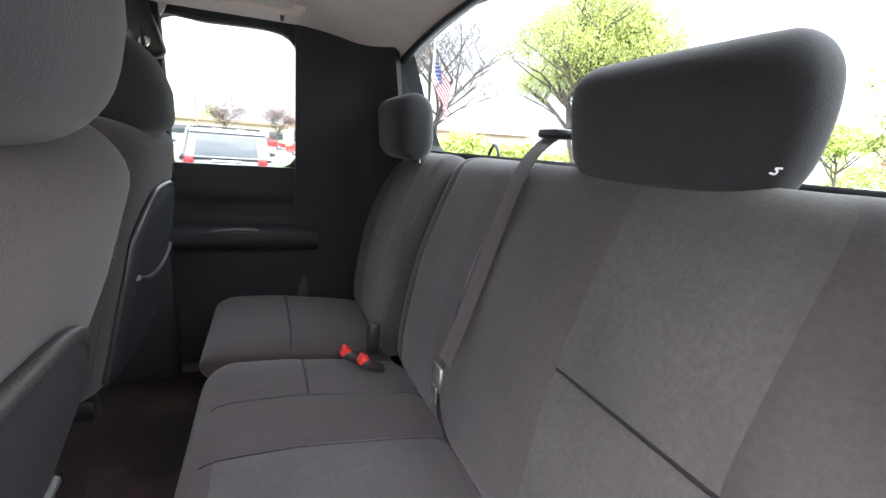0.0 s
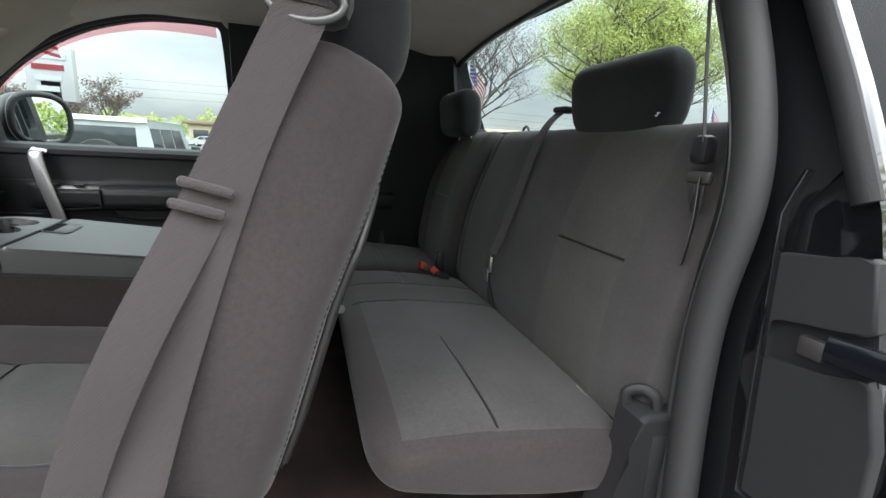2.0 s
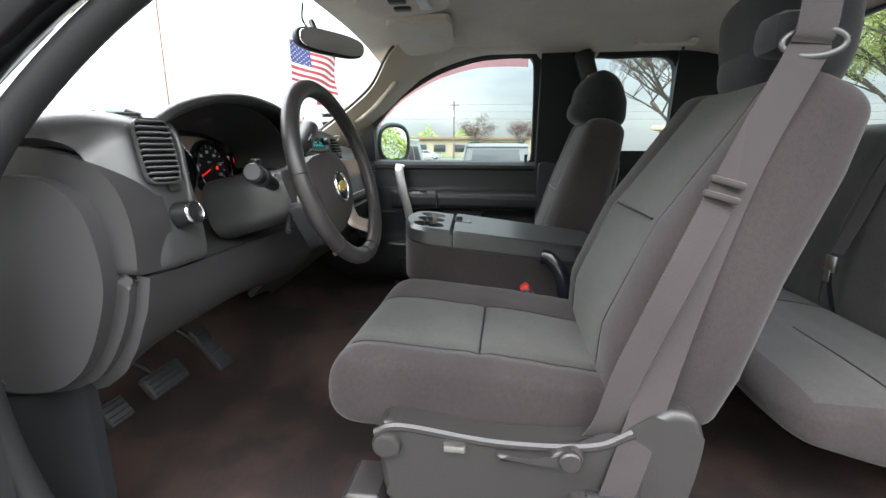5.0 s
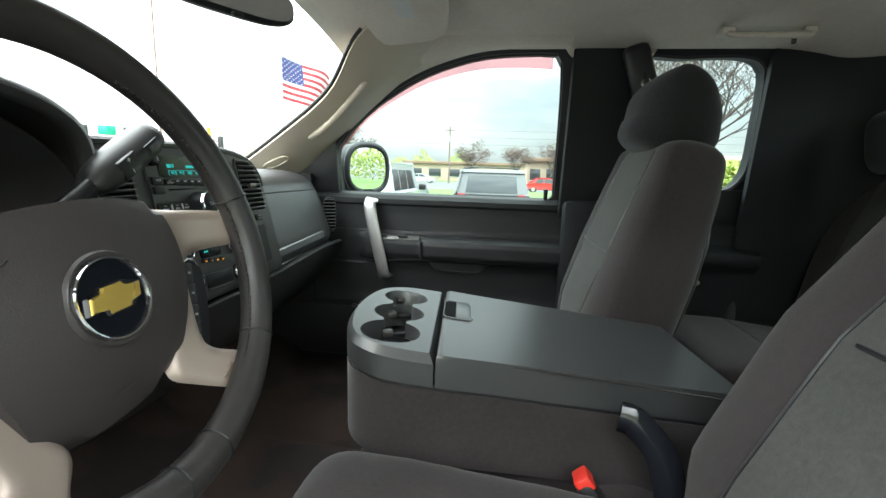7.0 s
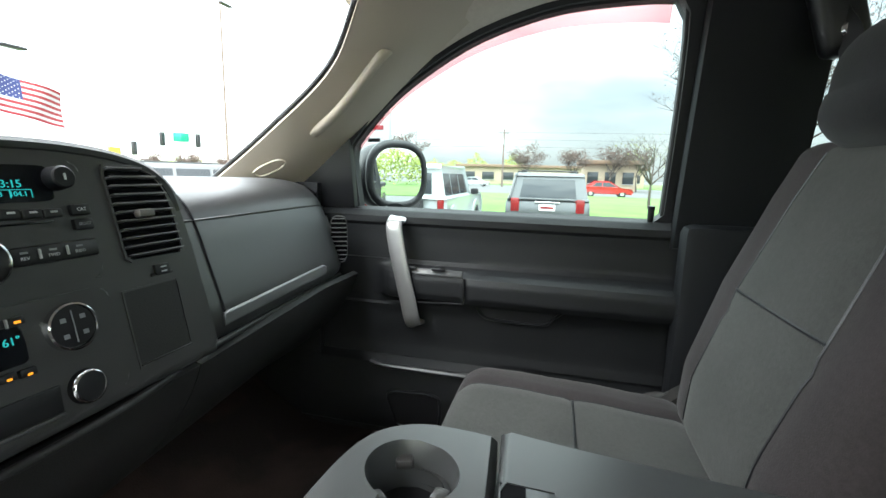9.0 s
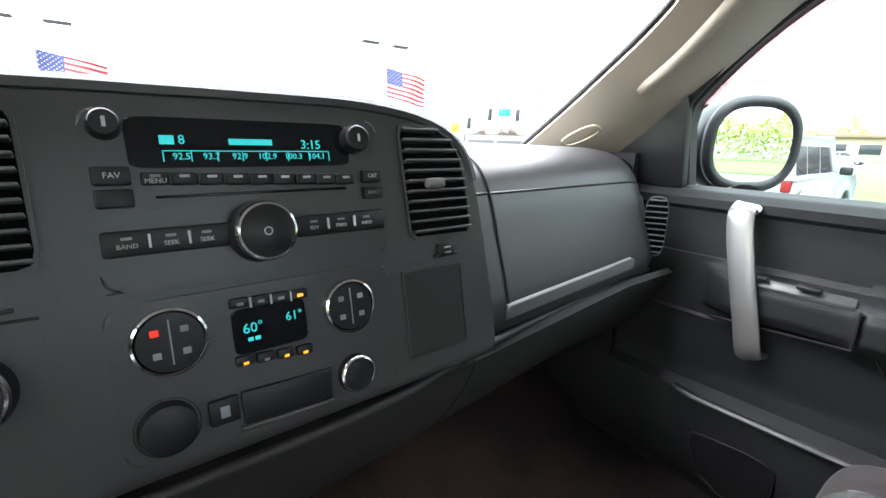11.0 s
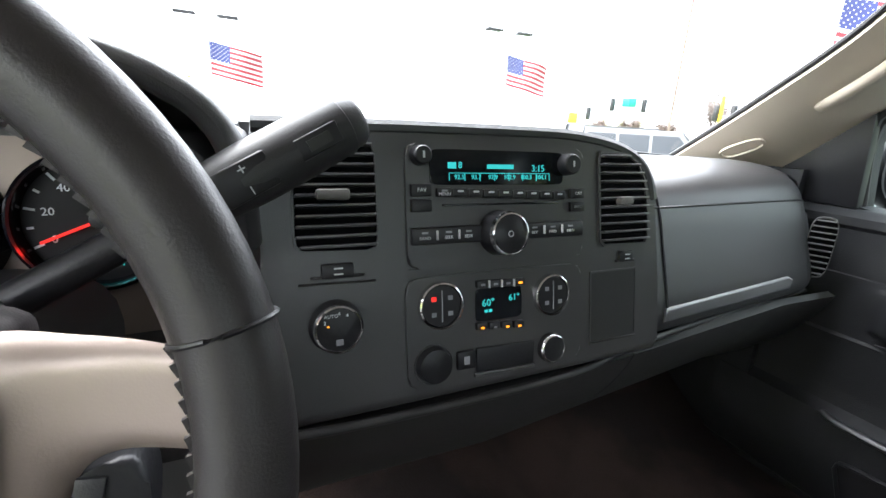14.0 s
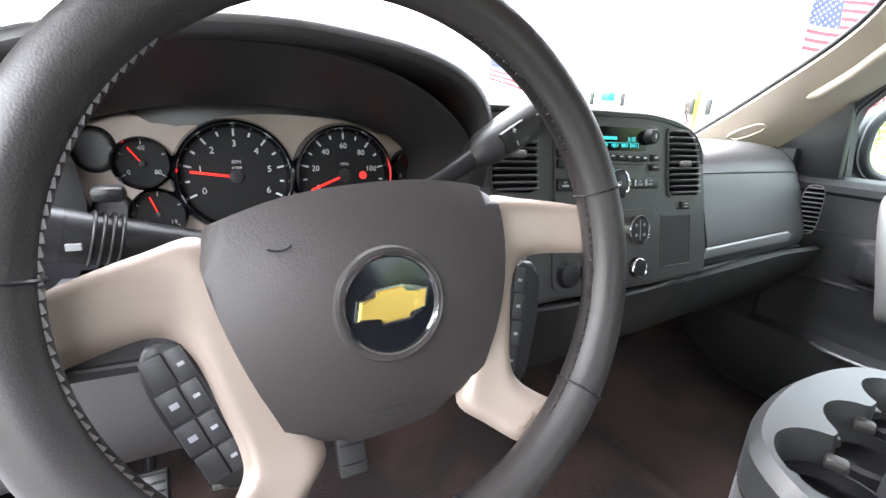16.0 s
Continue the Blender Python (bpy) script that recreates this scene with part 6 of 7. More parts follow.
part("end_panel", prism(COVER, lambda y, z, d: (-0.775 - d, y, z), -0.03, 0.024, 0.020, 6), SHADED_KNEE, dash, "rounded fuse cover at the dash end")
def knee_at(u, v):
    """A convex bolster that leans forward and turns under towards the pedals."""
    b = math.sin(math.pi * u)
    y = 2.066 - 0.016 * math.sin(math.pi * min(1, v * 1.6)) + 0.26 * v ** 2.2
    z = 1.436 - 0.235 * v ** 0.85 * (1 - 0.12 * v)
    end = max(0, 1 - u / 0.30)
    y += end * (float(np.interp(z, [1.229, 1.242, 1.264, 1.29, 1.334, 1.386, 1.436], [2.300, 2.244, 2.167, 2.133, 2.103, 2.080, 2.070])) - y)
    return (-0.764 + 0.519 * u, y + 0.026 * b, z - 0.018 * b + 0.10 * b * v * v)


part("knee_panel", sheet(knee_at, 24, 22, 0.02), SHADED_KNEE, dash, "knee bolster panel in a shaded copy of the dash plastic")
BEND = lambda x: math.sin(math.pi * (x + 0.775) / 0.53)
part("column_panel", sheet(lambda u, v: (lambda x: (x, 2.240 * (1 - v) + (2.075 + 0.03 * BEND(x)) * v, 1.466 * (1 - v) + (1.432 - 0.02 * BEND(x)) * v))(-0.64 + 0.395 * u), 20, 8, 0.008), DASH, dash)
part("knee_lip", tube([(x, 2.075 + 0.03 * BEND(x), 1.430 - 0.02 * BEND(x)) for x in np.linspace(-0.775, -0.245, 30)], 0.007, 0.007, 8), SHADED_KNEE, dash)
VD = Matrix.Translation((-0.704, 2.062, 1.61)) @ Matrix.Rotation(radians(-14), 4, "Z") @ Matrix(((1, 0, 0, 0), (0, 0.20, -0.98, 0), (0, 0.98, 0.20, 0), (0, 0, 0, 1)))
vent("air_vent", [tuple(p) for p in oval(0, 0, 0.026, 0.046, 24, 5)], 11, None, "black louvred air vent beside the light switch", VD)
VS = Matrix.Translation((-0.700, 2.158, 1.644)) @ Matrix.Rotation(radians(-72), 4, "Z") @ Matrix.Rotation(radians(-38), 4, "X") @ Matrix(((1, 0, 0, 0), (0, 0, -1, 0), (0, 1, 0, 0), (0, 0, 0, 1)))
vent("air_vent", [(-0.062, -0.022), (-0.040, 0.018), (-0.01, 0.026), (0.055, 0.026), (0.058, -0.024)], 6, None, "black defroster vent at the windshield corner", VS)
light = thing("headlight_knob", "round black headlight knob with a chrome rim", "knob", m=Matrix.Translation((-0.683, 2.052, 1.513)) @ Matrix(((1, 0, 0, 0), (0, 0.20, -0.98, 0), (0, 0.98, 0.20, 0), (0, 0, 0, 1))))
knob(light, 0, 0, 0.020, 0.026, True, "light_knob")
part("dimmer", rbox((0.0, 0.042, 0.004), (0.022, 0.010, 0.006), 0.002), GREY_PLASTIC, light)

# ---- steering wheel, stalks ----
wheel_m = Matrix.Translation((-0.4110, 1.9405, 1.5260)) @ Matrix.Rotation(radians(-14), 4, "X") @ Matrix(((1, 0, 0, 0), (0, 0, -1, 0), (0, 1, 0, 0), (0, 0, 0, 1))) @ Matrix.Rotation(radians(5), 4, "Z")
wheel = thing("steering_wheel", "black leather steering wheel with taupe spokes", "steering wheel", m=wheel_m)
RW, RV = 0.1750, 0.0250
rim_d = lambda t: 0.0545 - 0.0085 * math.sin(t)
part("rim", tube([(RW * math.cos(t), RV + RW * math.sin(t), rim_d(t)) for t in np.linspace(0, 2 * math.pi, 96, endpoint=False)], 0.0170, 0.0152, 16, (0, 0, 1), closed=True), LEATHER, wheel, "leather-wrapped rim")
for a in (8, 172, 262, 318, 222, 278):
    t = radians(a)
    part("rim_seam", tube([(RW * math.cos(t) + 0.0175 * math.cos(k) * math.cos(t), RV + RW * math.sin(t) + 0.0175 * math.cos(k) * math.sin(t), rim_d(t) + 0.0157 * math.sin(k)) for k in np.linspace(0, 2 * math.pi, 20, endpoint=False)], 0.0010, 0.0010, 6, (math.cos(t), math.sin(t), 0.2), closed=True), BLACK, wheel)
st = []
for lo, hi in ((-52, 8), (128, 236 - 20), (20, 60)):
    for a in np.arange(lo, hi, 2.2):
        t = radians(a)
        q = RW - 0.0165
        st.append(rbox((0, 0, 0), (0.0022, 0.0048, 0.0022), 0, 1, Matrix.Translation((q * math.cos(t), RV + q * math.sin(t), rim_d(t) + 0.003)) @ Matrix.Rotation(t + 0.3, 4, "Z")))
tagged(part("stitching", merge(*st), LEATHER, wheel, "dark baseball stitching", 0), kind="stuff")
pad_outline = [tuple(p) for p in spline([(-0.093, 0.061), (-0.05, 0.072), (0, 0.075), (0.05, 0.072), (0.093, 0.061), (0.099, 0.044), (0.091, 0.0), (0.076, -0.050), (0.058, -0.086), (0.0, -0.095), (-0.058, -0.086), (-0.076, -0.050), (-0.091, 0.0), (-0.099, 0.044)], 4)] + [(-0.093, 0.061)]
pad_outline = pad_outline[:-1]


def pad_at(u, v, d):
    return (u, v, d - 0.020 * min(1, (u / 0.12) ** 2) - (0.026 if v > 0 else 0.030) * min(1.2, (v / 0.09) ** 2))


bm = prism(pad_outline, FLAT, -0.02, 0.052, 0.012, 3)
bmesh.ops.subdivide_edges(bm, edges=[q for q in bm.edges if q.calc_length() > 0.02], cuts=3, use_grid_fill=True)
for v in bm.verts:
    if v.co.z > 0.0:
        v.co = pad_at(*v.co)
hub_pad = part("airbag_pad", bm, AIRBAG, wheel, "dark grey grained airbag cover", 50)
part("badge_recess", lathe([(0.0318, 0.0500), (0.0345, 0.0518), (0.0360, 0.0490)], 48), AIRBAG, hub_pad)
part("badge_ring", lathe([(0.0285, 0.0510), (0.0293, 0.0535), (0.0306, 0.0540), (0.0318, 0.0505)], 48), CHROME, hub_pad, "chrome ring round the badge")
part("badge_field", lathe([(0, 0.0515), (0.0287, 0.0512), (0.0287, 0.045)], 48), GLOSS, hub_pad, "glossy black badge field")
cross = [(0.74 * u, 0.74 * v) for u, v in [(-0.031, -0.0072), (-0.0115, -0.0072), (-0.0105, -0.0135), (0.0130, -0.0135), (0.0122, -0.0072), (0.027, -0.0072), (0.031, 0.0072), (0.0115, 0.0072), (0.0105, 0.0135), (-0.0130, 0.0135), (-0.0122, 0.0072), (-0.027, 0.0072)]]
part("badge_edge", prism([(u * 1.06, v * 1.12) for u, v in cross], FLAT, 0.051, 0.0535), CHROME, hub_pad)
part("badge_cross", prism(cross, FLAT, 0.052, 0.0550, 0.0012), GOLD, hub_pad, "plain gold cross-shaped badge")
part("pad_scuff", tube(spline([(-0.064, 0.0440, 0.0452), (-0.060, 0.0425, 0.0452), (-0.055, 0.0425, 0.0452), (-0.051, 0.0450, 0.0452)], 5), 0.0008, 0.0006, 6), BLACK, hub_pad)
part("lettering_bar", rbox((-0.012, -0.066, 0.0463), (0.026, 0.0018, 0.001), 0), GREY_PLASTIC, hub_pad)
for s in (-1, 1):
    rib_out = spline([(0.178, 0.034, 0), (0.152, 0.044, 0), (0.125, 0.051, 0), (0.098, 0.056, 0), (0.085, 0.040, 0), (0.082, 0.012, 0), (0.073, -0.022, 0), (0.061, -0.062, 0), (0.048, -0.090, 0), (0.066, -0.110, 0), (0.098, -0.138, 0)], 5)
    rib_in = spline([(0.180, 0.000, 0), (0.152, 0.004, 0), (0.131, 0.006, 0), (0.119, 0.002, 0), (0.112, -0.008, 0), (0.107, -0.022, 0), (0.102, -0.045, 0), (0.096, -0.072, 0), (0.098, -0.086, 0), (0.112, -0.099, 0), (0.140, -0.116, 0)], 5)
    def spoke_at(a, b, s=s):
        k = round(a * (len(rib_out) - 1))
        p = rib_out[k] * (1 - b) + rib_in[k] * b
        rr = math.hypot(p[0], p[1] - RV)
        short = min(1, (RW - 0.003) / rr)
        rise = min(1, max(0, (rr - 0.105) / 0.062))
        return (s * p[0] * short, RV + (p[1] - RV) * short, 0.028 + 0.020 * rise * rise - 0.011 * abs(2 * b - 1) ** 5 * (1 - 0.6 * rise))
    part("spoke", sheet(spoke_at, len(rib_out) - 1, 16, 0.010), SATIN, wheel, "satin taupe spoke", 60)
    bp = [(s * u, v) for u, v in [tuple(p) for p in spline([(0.113, -0.001), (0.132, 0.000), (0.136, -0.018), (0.126, -0.055), (0.107, -0.094), (0.090, -0.086), (0.100, -0.045)], 4)]]
    pod = part("button_pod", prism(bp, FLAT, -0.006, 0.020, 0.004, 3), BLACK, wheel, "black thumb-switch pod")
    for k, (a, b) in enumerate(((0.1165, -0.012), (0.1120, -0.032), (0.1065, -0.053), (0.0995, -0.073))):
        turn = Matrix.Translation((s * a, b, 0.0203)) @ Matrix.Rotation(radians(-17 * s), 4, "Z")
        part("thumb_button", rbox((0, 0, 0), (0.0098, 0.0196, 0.0024), 0.0008, 2, turn), GRIP, pod)
        part("button_mark", rbox((0, 0, 0.0019), (0.0036, 0.0022, 0.0003), 0, 1, turn @ Matrix.Translation((0, 0, -0.0005))), DIMMARK, pod)
        if s < 0:
            side_key = Matrix.Translation((s * (a + 0.0115), b - 0.003, 0.0203)) @ Matrix.Rotation(radians(17), 4, "Z")
            part("thumb_button", rbox((0, 0, 0), (0.0120, 0.0196, 0.0024), 0.0008, 2, side_key), GRIP, pod)
            if k in (1, 2):
                part("button_mark", rbox((0, 0, 0.0019), (0.0045, 0.0035, 0.0003), 0, 1, side_key @ Matrix.Translation((0, 0, -0.0005))), DIMMARK, pod)
part("rear_shell", lathe([(0.045, -0.04), (0.055, -0.02), (0.060, -0.004), (0.0, 0.0)], 32), BLACK, wheel)
column = thing("steering_column", "dark plastic steering column shroud", "steering column")
part("shroud", tube([(-0.413, 1.965, 1.535), (-0.414, 2.00, 1.524), (-0.415, 2.06, 1.508), (-0.415, 2.14, 1.488)], [0.050, 0.068, 0.082, 0.09], [0.042, 0.054, 0.060, 0.065], 24, (0, 0, 1), power=3.2), DASH, column)
part("key_lock", rod((-0.36, 2.0, 1.505), (-0.325, 1.975, 1.50), 0.014), BLACK, column)
part("tilt_lever", rod((-0.49, 1.97, 1.485), (-0.53, 1.955, 1.46), 0.006), BLACK, column)

gear = thing("gear_lever", "black column gear lever with a thumb switch", "gear lever")
ga, gb = Vector((-0.345, 2.030, 1.571)), Vector((-0.160, 2.066, 1.671))
gd = (gb - ga).normalized()
part("lever_arm", tube(spline([tuple(ga), tuple(ga.lerp(gb, 0.25)), tuple(ga.lerp(gb, 0.48))], 6), 0.010, 0.010, 12), BLACK, gear)
gm = along(ga.lerp(gb, 0.40), gb)
gl = (gb - ga.lerp(gb, 0.40)).length
part("grip", moved(lathe([(0.008, -0.005), (0.0145, 0.004), (0.0185, 0.02), (0.0205, 0.05), (0.0210, gl * 0.62), (0.0205, gl * 0.90), (0.0195, gl * 0.905), (0.0185, gl * 0.975), (0.016, gl), (0, gl)], 28), gm @ Matrix.Diagonal((1.12, 0.98, 1, 1))), GRIP, gear, "tapered black lever grip")
view = (Vector((-0.2, 1.80, 1.66)) - ga.lerp(gb, 0.7)).normalized()
side = gd.cross(view).normalized()
out = side.cross(gd).normalized()
GB = Matrix((( gd.x, side.x, out.x, 0), (gd.y, side.y, out.y, 0), (gd.z, side.z, out.z, 0), (0, 0, 0, 1)))
part("tow_button", rbox((0, 0, 0), (0.030, 0.014, 0.004), 0.0015, 2, Matrix.Translation(ga.lerp(gb, 0.83) + out * 0.0215) @ GB), BLACK, gear, "rectangular tow mode button")
part("button_mark", rbox((0, 0, 0), (0.016, 0.007, 0.001), 0, 1, Matrix.Translation(ga.lerp(gb, 0.83) + out * 0.0238) @ GB), GREY_PLASTIC, gear)
part("shift_rocker", rbox((0, 0, 0), (0.034, 0.022, 0.006), 0.002, 2, Matrix.Translation(ga.lerp(gb, 0.600) + out * 0.0190) @ GB), BLACK, gear, "plus and minus rocker")
for k, t in ((-1, "+"), (1, "–")):
    words(t, 0.010, Matrix.Translation(ga.lerp(gb, 0.600) + side * 0.0066 * k + out * 0.0224) @ GB @ Matrix.Rotation(radians(-90), 4, "Z"), MARK, gear)
part("grip_ring", tube([tuple(gm @ Vector((0.0208 * math.cos(t), 0.0179 * math.sin(t), 0.056))) for t in np.linspace(0, 2 * math.pi, 24, endpoint=False)], 0.0016, 0.0016, 6, tuple(gd), closed=True), BLACK, gear)

stalk = thing("turn_signal_stalk", "black turn signal and wiper stalk", "stalk")
sa, sb = Vector((-0.49, 2.0, 1.545)), Vector((-0.600, 1.975, 1.575))
part("stalk_arm", rod(sa, sb, 0.012, 0.017, 20), BLACK, stalk)
part("stalk_tip", rod(sb - (sb - sa).normalized() * 0.02, sb + (sb - sa).normalized() * 0.004, 0.0165, 0.0160, 20), BLACK, stalk, "ribbed twist end")
part("stalk_mark", rbox((-0.572, 1.952, 1.570), (0.007, 0.002, 0.0035), 0), DIMMARK, stalk)
for k in range(4):
    p = sa.lerp(sb, 0.60 + 0.04 * k)
    part("stalk_rib", rod(p, p + (sb - sa).normalized() * 0.002, 0.0175, seg=20), BLACK, stalk)
part("wash_button", rbox((-0.560, 1.992, 1.592), (0.018, 0.014, 0.010), 0.004), BLACK, stalk)

single("paper_chip", rbox((0, 0, 0), (0.010, 0.014, 0.002), 0.0006, 1, Matrix.Translation((-0.624, 2.429, 0.948)) @ Matrix.Rotation(0.5, 4, "Z")), MARK, "tiny white paper chip on the carpet", "litter")

# pedals
for x, w, h, nm, lb in ((-0.49, 0.11, 0.055, "brake_pedal", "wide black rubber brake pedal"), (-0.625, 0.055, 0.05, "parking_brake_pedal", "small black parking brake pedal"), (-0.33, 0.05, 0.13, "gas_pedal", "tall black accelerator pedal")):
    p = thing(nm, lb, "pedal", m=Matrix.Translation((x, 2.30, 1.105)) @ Matrix.Rotation(radians(-38), 4, "X"))
    part("pedal_pad", rbox((0, 0, 0), (w, 0.016, h), 0.006), RUBBER, p)
    for k in range(4):
        part("pad_rib", rbox((0, -0.010, -h * 0.36 + h * 0.24 * k), (w * 0.86, 0.005, 0.004), 0.0015), BLACK, p)
    part("pedal_arm", rod((0, 0.01, 0), (0, 0.10, 0.24), 0.008), BLACK, p)
    if nm == "parking_brake_pedal":
        part("bright_edge", rbox((0, -0.009, 0.0), (w * 0.9, 0.003, h * 0.9), 0.001), DARKSTEEL, p)

# ---- overhead ----
mirror = thing("rear_view_mirror", "black rear-view mirror hanging from the windshield", "mirror", m=Matrix.Translation((0.040, 2.075, 1.917)) @ Matrix.Rotation(radians(-30), 4, "Z"))
part("housing", moved(loft(pillow([(-0.012, 0), (0.02, 0)], lambda s: 0.125, lambda s: 0.034, 0, None, 14, 40, 3.0, 0.4)[0]), Matrix.Identity(4)), BLACK, mirror)
part("mirror_glass", prism(oval(0, 0, 0.116, 0.028, 32, 3.2), lambda u, v, d: (u, -d, v), 0.010, 0.0155, 0.001), MIRROR, mirror)
part("mirror_button", rbox((0.01, -0.012, -0.034), (0.02, 0.01, 0.008), 0.003), BLACK, mirror)
part("stem", tube(spline([(0, 0.02, 0.0), (0, 0.06, 0.03), (0, 0.09, 0.075)], 5), 0.009, 0.009, 10), BLACK, mirror)
part("cable", tube(spline([(0.0, 0.07, 0.03), (-0.05, 0.06, 0.06), (-0.07, 0.03, 0.10)], 6), 0.003, 0.003, 6), BLACK, mirror)
ohc = thing("overhead_console", "grey overhead console with map lamps", "overhead console")
part("console_shell", prism(oval(0.06, 1.86, 0.12, 0.13, 32, 3.5), lambda x, y, d: (x, y, 2.052 - 0.03 * max(0, (y - 1.75) / 0.37) ** 2 - d), -0.01, 0.026, 0.014, 3), LINER, ohc)
part("map_lamp", rbox((0.06, 1.80, 2.022), (0.10, 0.035, 0.012), 0.004), MARK, ohc, "frosted map lamp")
for k in (-1, 1):
    part("lamp_button", rbox((0.06 + 0.035 * k, 1.87, 2.018), (0.03, 0.05, 0.010), 0.004), GREY_PLASTIC, ohc)
for s in (-1, 1):
    vis = thing("sun_visor", "grey-tan cloth sun visor folded up", "sun visor", group="sun visors")
    visor_at = lambda x, y, d: (x, y, 2.042 - 0.052 * (abs(x) / 0.74) ** 3 - 0.03 * max(0, (y - 1.75) / 0.37) ** 2 - d)
    board = [tuple(p) for p in spline([(0.245, 1.95), (0.245, 1.80), (0.265, 1.752), (0.40, 1.756), (0.50, 1.768), (0.575, 1.79), (0.605, 1.84), (0.612, 1.935), (0.590, 1.968), (0.45, 1.975), (0.27, 1.968)], 4)]
    part("visor_board", prism([(s * x, y) for x, y in (board if s < 0 else board[::-1])], visor_at, -0.004, 0.016, 0.006, 3), LINER, vis)
    if s > 0:
        part("warning_label", prism([(0.30, 1.842), (0.50, 1.842), (0.50, 1.882), (0.30, 1.882)], visor_at, 0.0150, 0.0172, 0), LABEL, vis, "small pale warning label")
    part("visor_hinge", rod((s * 0.57, 1.965, 2.008), (s * 0.52, 1.968, 2.016), 0.006), LINER, vis)
    if s > 0:
        for k in range(3):
            part("label_bar", prism([(0.32 + 0.055 * k, 1.850), (0.36 + 0.055 * k, 1.850), (0.36 + 0.055 * k, 1.874), (0.32 + 0.055 * k, 1.874)], visor_at, 0.0168, 0.0178, 0), DIMMARK, vis)
for y in (0.965,):
    gh = thing("grab_handle", "grey-tan ceiling grab handle over the rear door", "grab handle")
    part("handle_bar", tube(spline([(0.610, y + 0.095, 2.020), (0.585, y + 0.085, 2.002), (0.572, y + 0.05, 1.998), (0.570, y, 1.997), (0.572, y - 0.05, 1.998), (0.585, y - 0.085, 2.002), (0.610, y - 0.095, 2.020)], 6), 0.012, 0.008, 12, (-0.5, 0, 1)), LINER, gh)
    for k in (-1, 1):
        part("handle_mount", rbox((0.612, y + 0.095 * k, 2.016), (0.045, 0.032, 0.018), 0.006), LINER, gh)
    part("coat_hook", rbox((0.585, y - 0.055, 1.988), (0.012, 0.010, 0.018), 0.004), GREY_PLASTIC, gh)
pbelt = thing("passenger_belt", "black seat belt running over the passenger seat", "seat belt")
part("belt_guide", rbox((0, 0, 0), (0.045, 0.075, 0.15), 0.02, 3, Matrix.Translation((0.705, 1.235, 1.940)) @ Matrix.Rotation(radians(-18), 4, "X")), BLACK, pbelt)
part("guide_bolt", lathe([(0, 0.006), (0.012, 0.005), (0.015, 0)], 20, Matrix.Translation((0.682, 1.222, 1.905)) @ Matrix.Rotation(radians(-90), 4, "Y")), CHROME, pbelt)
part("webbing", ribbon([(0.70, 1.235, 1.93), (0.66, 1.225, 1.85), (0.655, 1.22, 1.60), (0.70, 1.25, 1.2)], 0.046, 0.002, (-0.3, 1, 0)), BLACK, pbelt)

# door mirror outside
dm = thing("door_mirror", "black door mirror with a rounded glass", "door mirror", m=Matrix.Translation((1.075, 2.165, 1.640)) @ Matrix.Rotation(radians(-36), 4, "Z"))
part("mirror_shell", moved(loft(pillow([(0.0, 0.0), (0.04, 0), (0.11, 0.0)], lambda s: 0.118 - 0.035 * s * s, lambda s: 0.108 - 0.03 * s * s, 0, None, 20, 44, 2.6, 0.5)[0]), Matrix.Identity(4)), BLACK, dm)
MG = oval(0.010, 0.004, 0.094, 0.088, 40, 2.6)
part("mirror_glass", prism(MG, lambda u, v, d: (u, -0.004 - d, v), 0.0, 0.006, 0.001), MIRROR, dm)
part("mirror_bezel", tube([(u * 1.06, -0.004, v * 1.06) for u, v in MG], 0.014, 0.012, 10, (0, 1, 0), closed=True), BLACK, dm)
part("mirror_arm", tube([(-0.02, 0.05, -0.05), (-0.03, 0.02, -0.12), (-0.10, -0.16, -0.09)], 0.03, 0.02, 12), BLACK, dm)

# ---- outside ----
ASPHALT = mat("asphalt", (0.10, 0.10, 0.10), 0.9, grain=60, bump=0.4, vary=0.2, vary_scale=0.4)
GRASS = mat("grass", (0.085, 0.165, 0.032), 0.9, grain=25, bump=0.6, vary=0.3, vary_scale=0.5)
LEAF = mat("spring_leaf", (0.33, 0.38, 0.10), 0.6, vary=0.3, vary_scale=1.0)
BUD = mat("brown_buds", (0.115, 0.082, 0.068), 0.8, vary=0.2)
BARK = mat("bark", (0.075, 0.062, 0.052), 0.9, grain=30, bump=0.6, vary=0.3)
BRICK = mat("tan_stucco", (0.40, 0.32, 0.24), 0.85, grain=8, bump=0.2, vary=0.1, vary_scale=0.5)
ROOFING = mat("brown_roofing", (0.20, 0.13, 0.09), 0.8, vary=0.15)
DARKGLASS = mat("dark_glass", (0.03, 0.035, 0.04), 0.06)
METALGREY = mat("grey_car_paint", (0.075, 0.08, 0.083), 0.35, metal=0.3, coat=0.6)
WHITEPAINT = mat("white_car_paint", (0.38, 0.41, 0.41), 0.3, coat=0.6)
CARRED = mat("red_car_paint", (0.35, 0.02, 0.02), 0.3, coat=0.6)
TAIL = mat("tail_lamp", (0.20, 0.012, 0.012), 0.2)
POLE = mat("galvanised_pole", (0.40, 0.41, 0.42), 0.5, metal=0.4)
WOODPOLE = mat("wood_pole", (0.16, 0.12, 0.10), 0.9, vary=0.2)
FLAGRED = mat("flag_red", (0.20, 0.016, 0.022), 0.8)
FLAGWHITE = mat("flag_white", (0.34, 0.34, 0.35), 0.8)
FLAGBLUE = mat("flag_blue", (0.02, 0.03, 0.11), 0.8)
YELLOW = mat("yellow_paint", (0.75, 0.50, 0.02), 0.5)
SIGNGREEN = mat("green_sign", (0.0, 0.22, 0.15), 0.5)
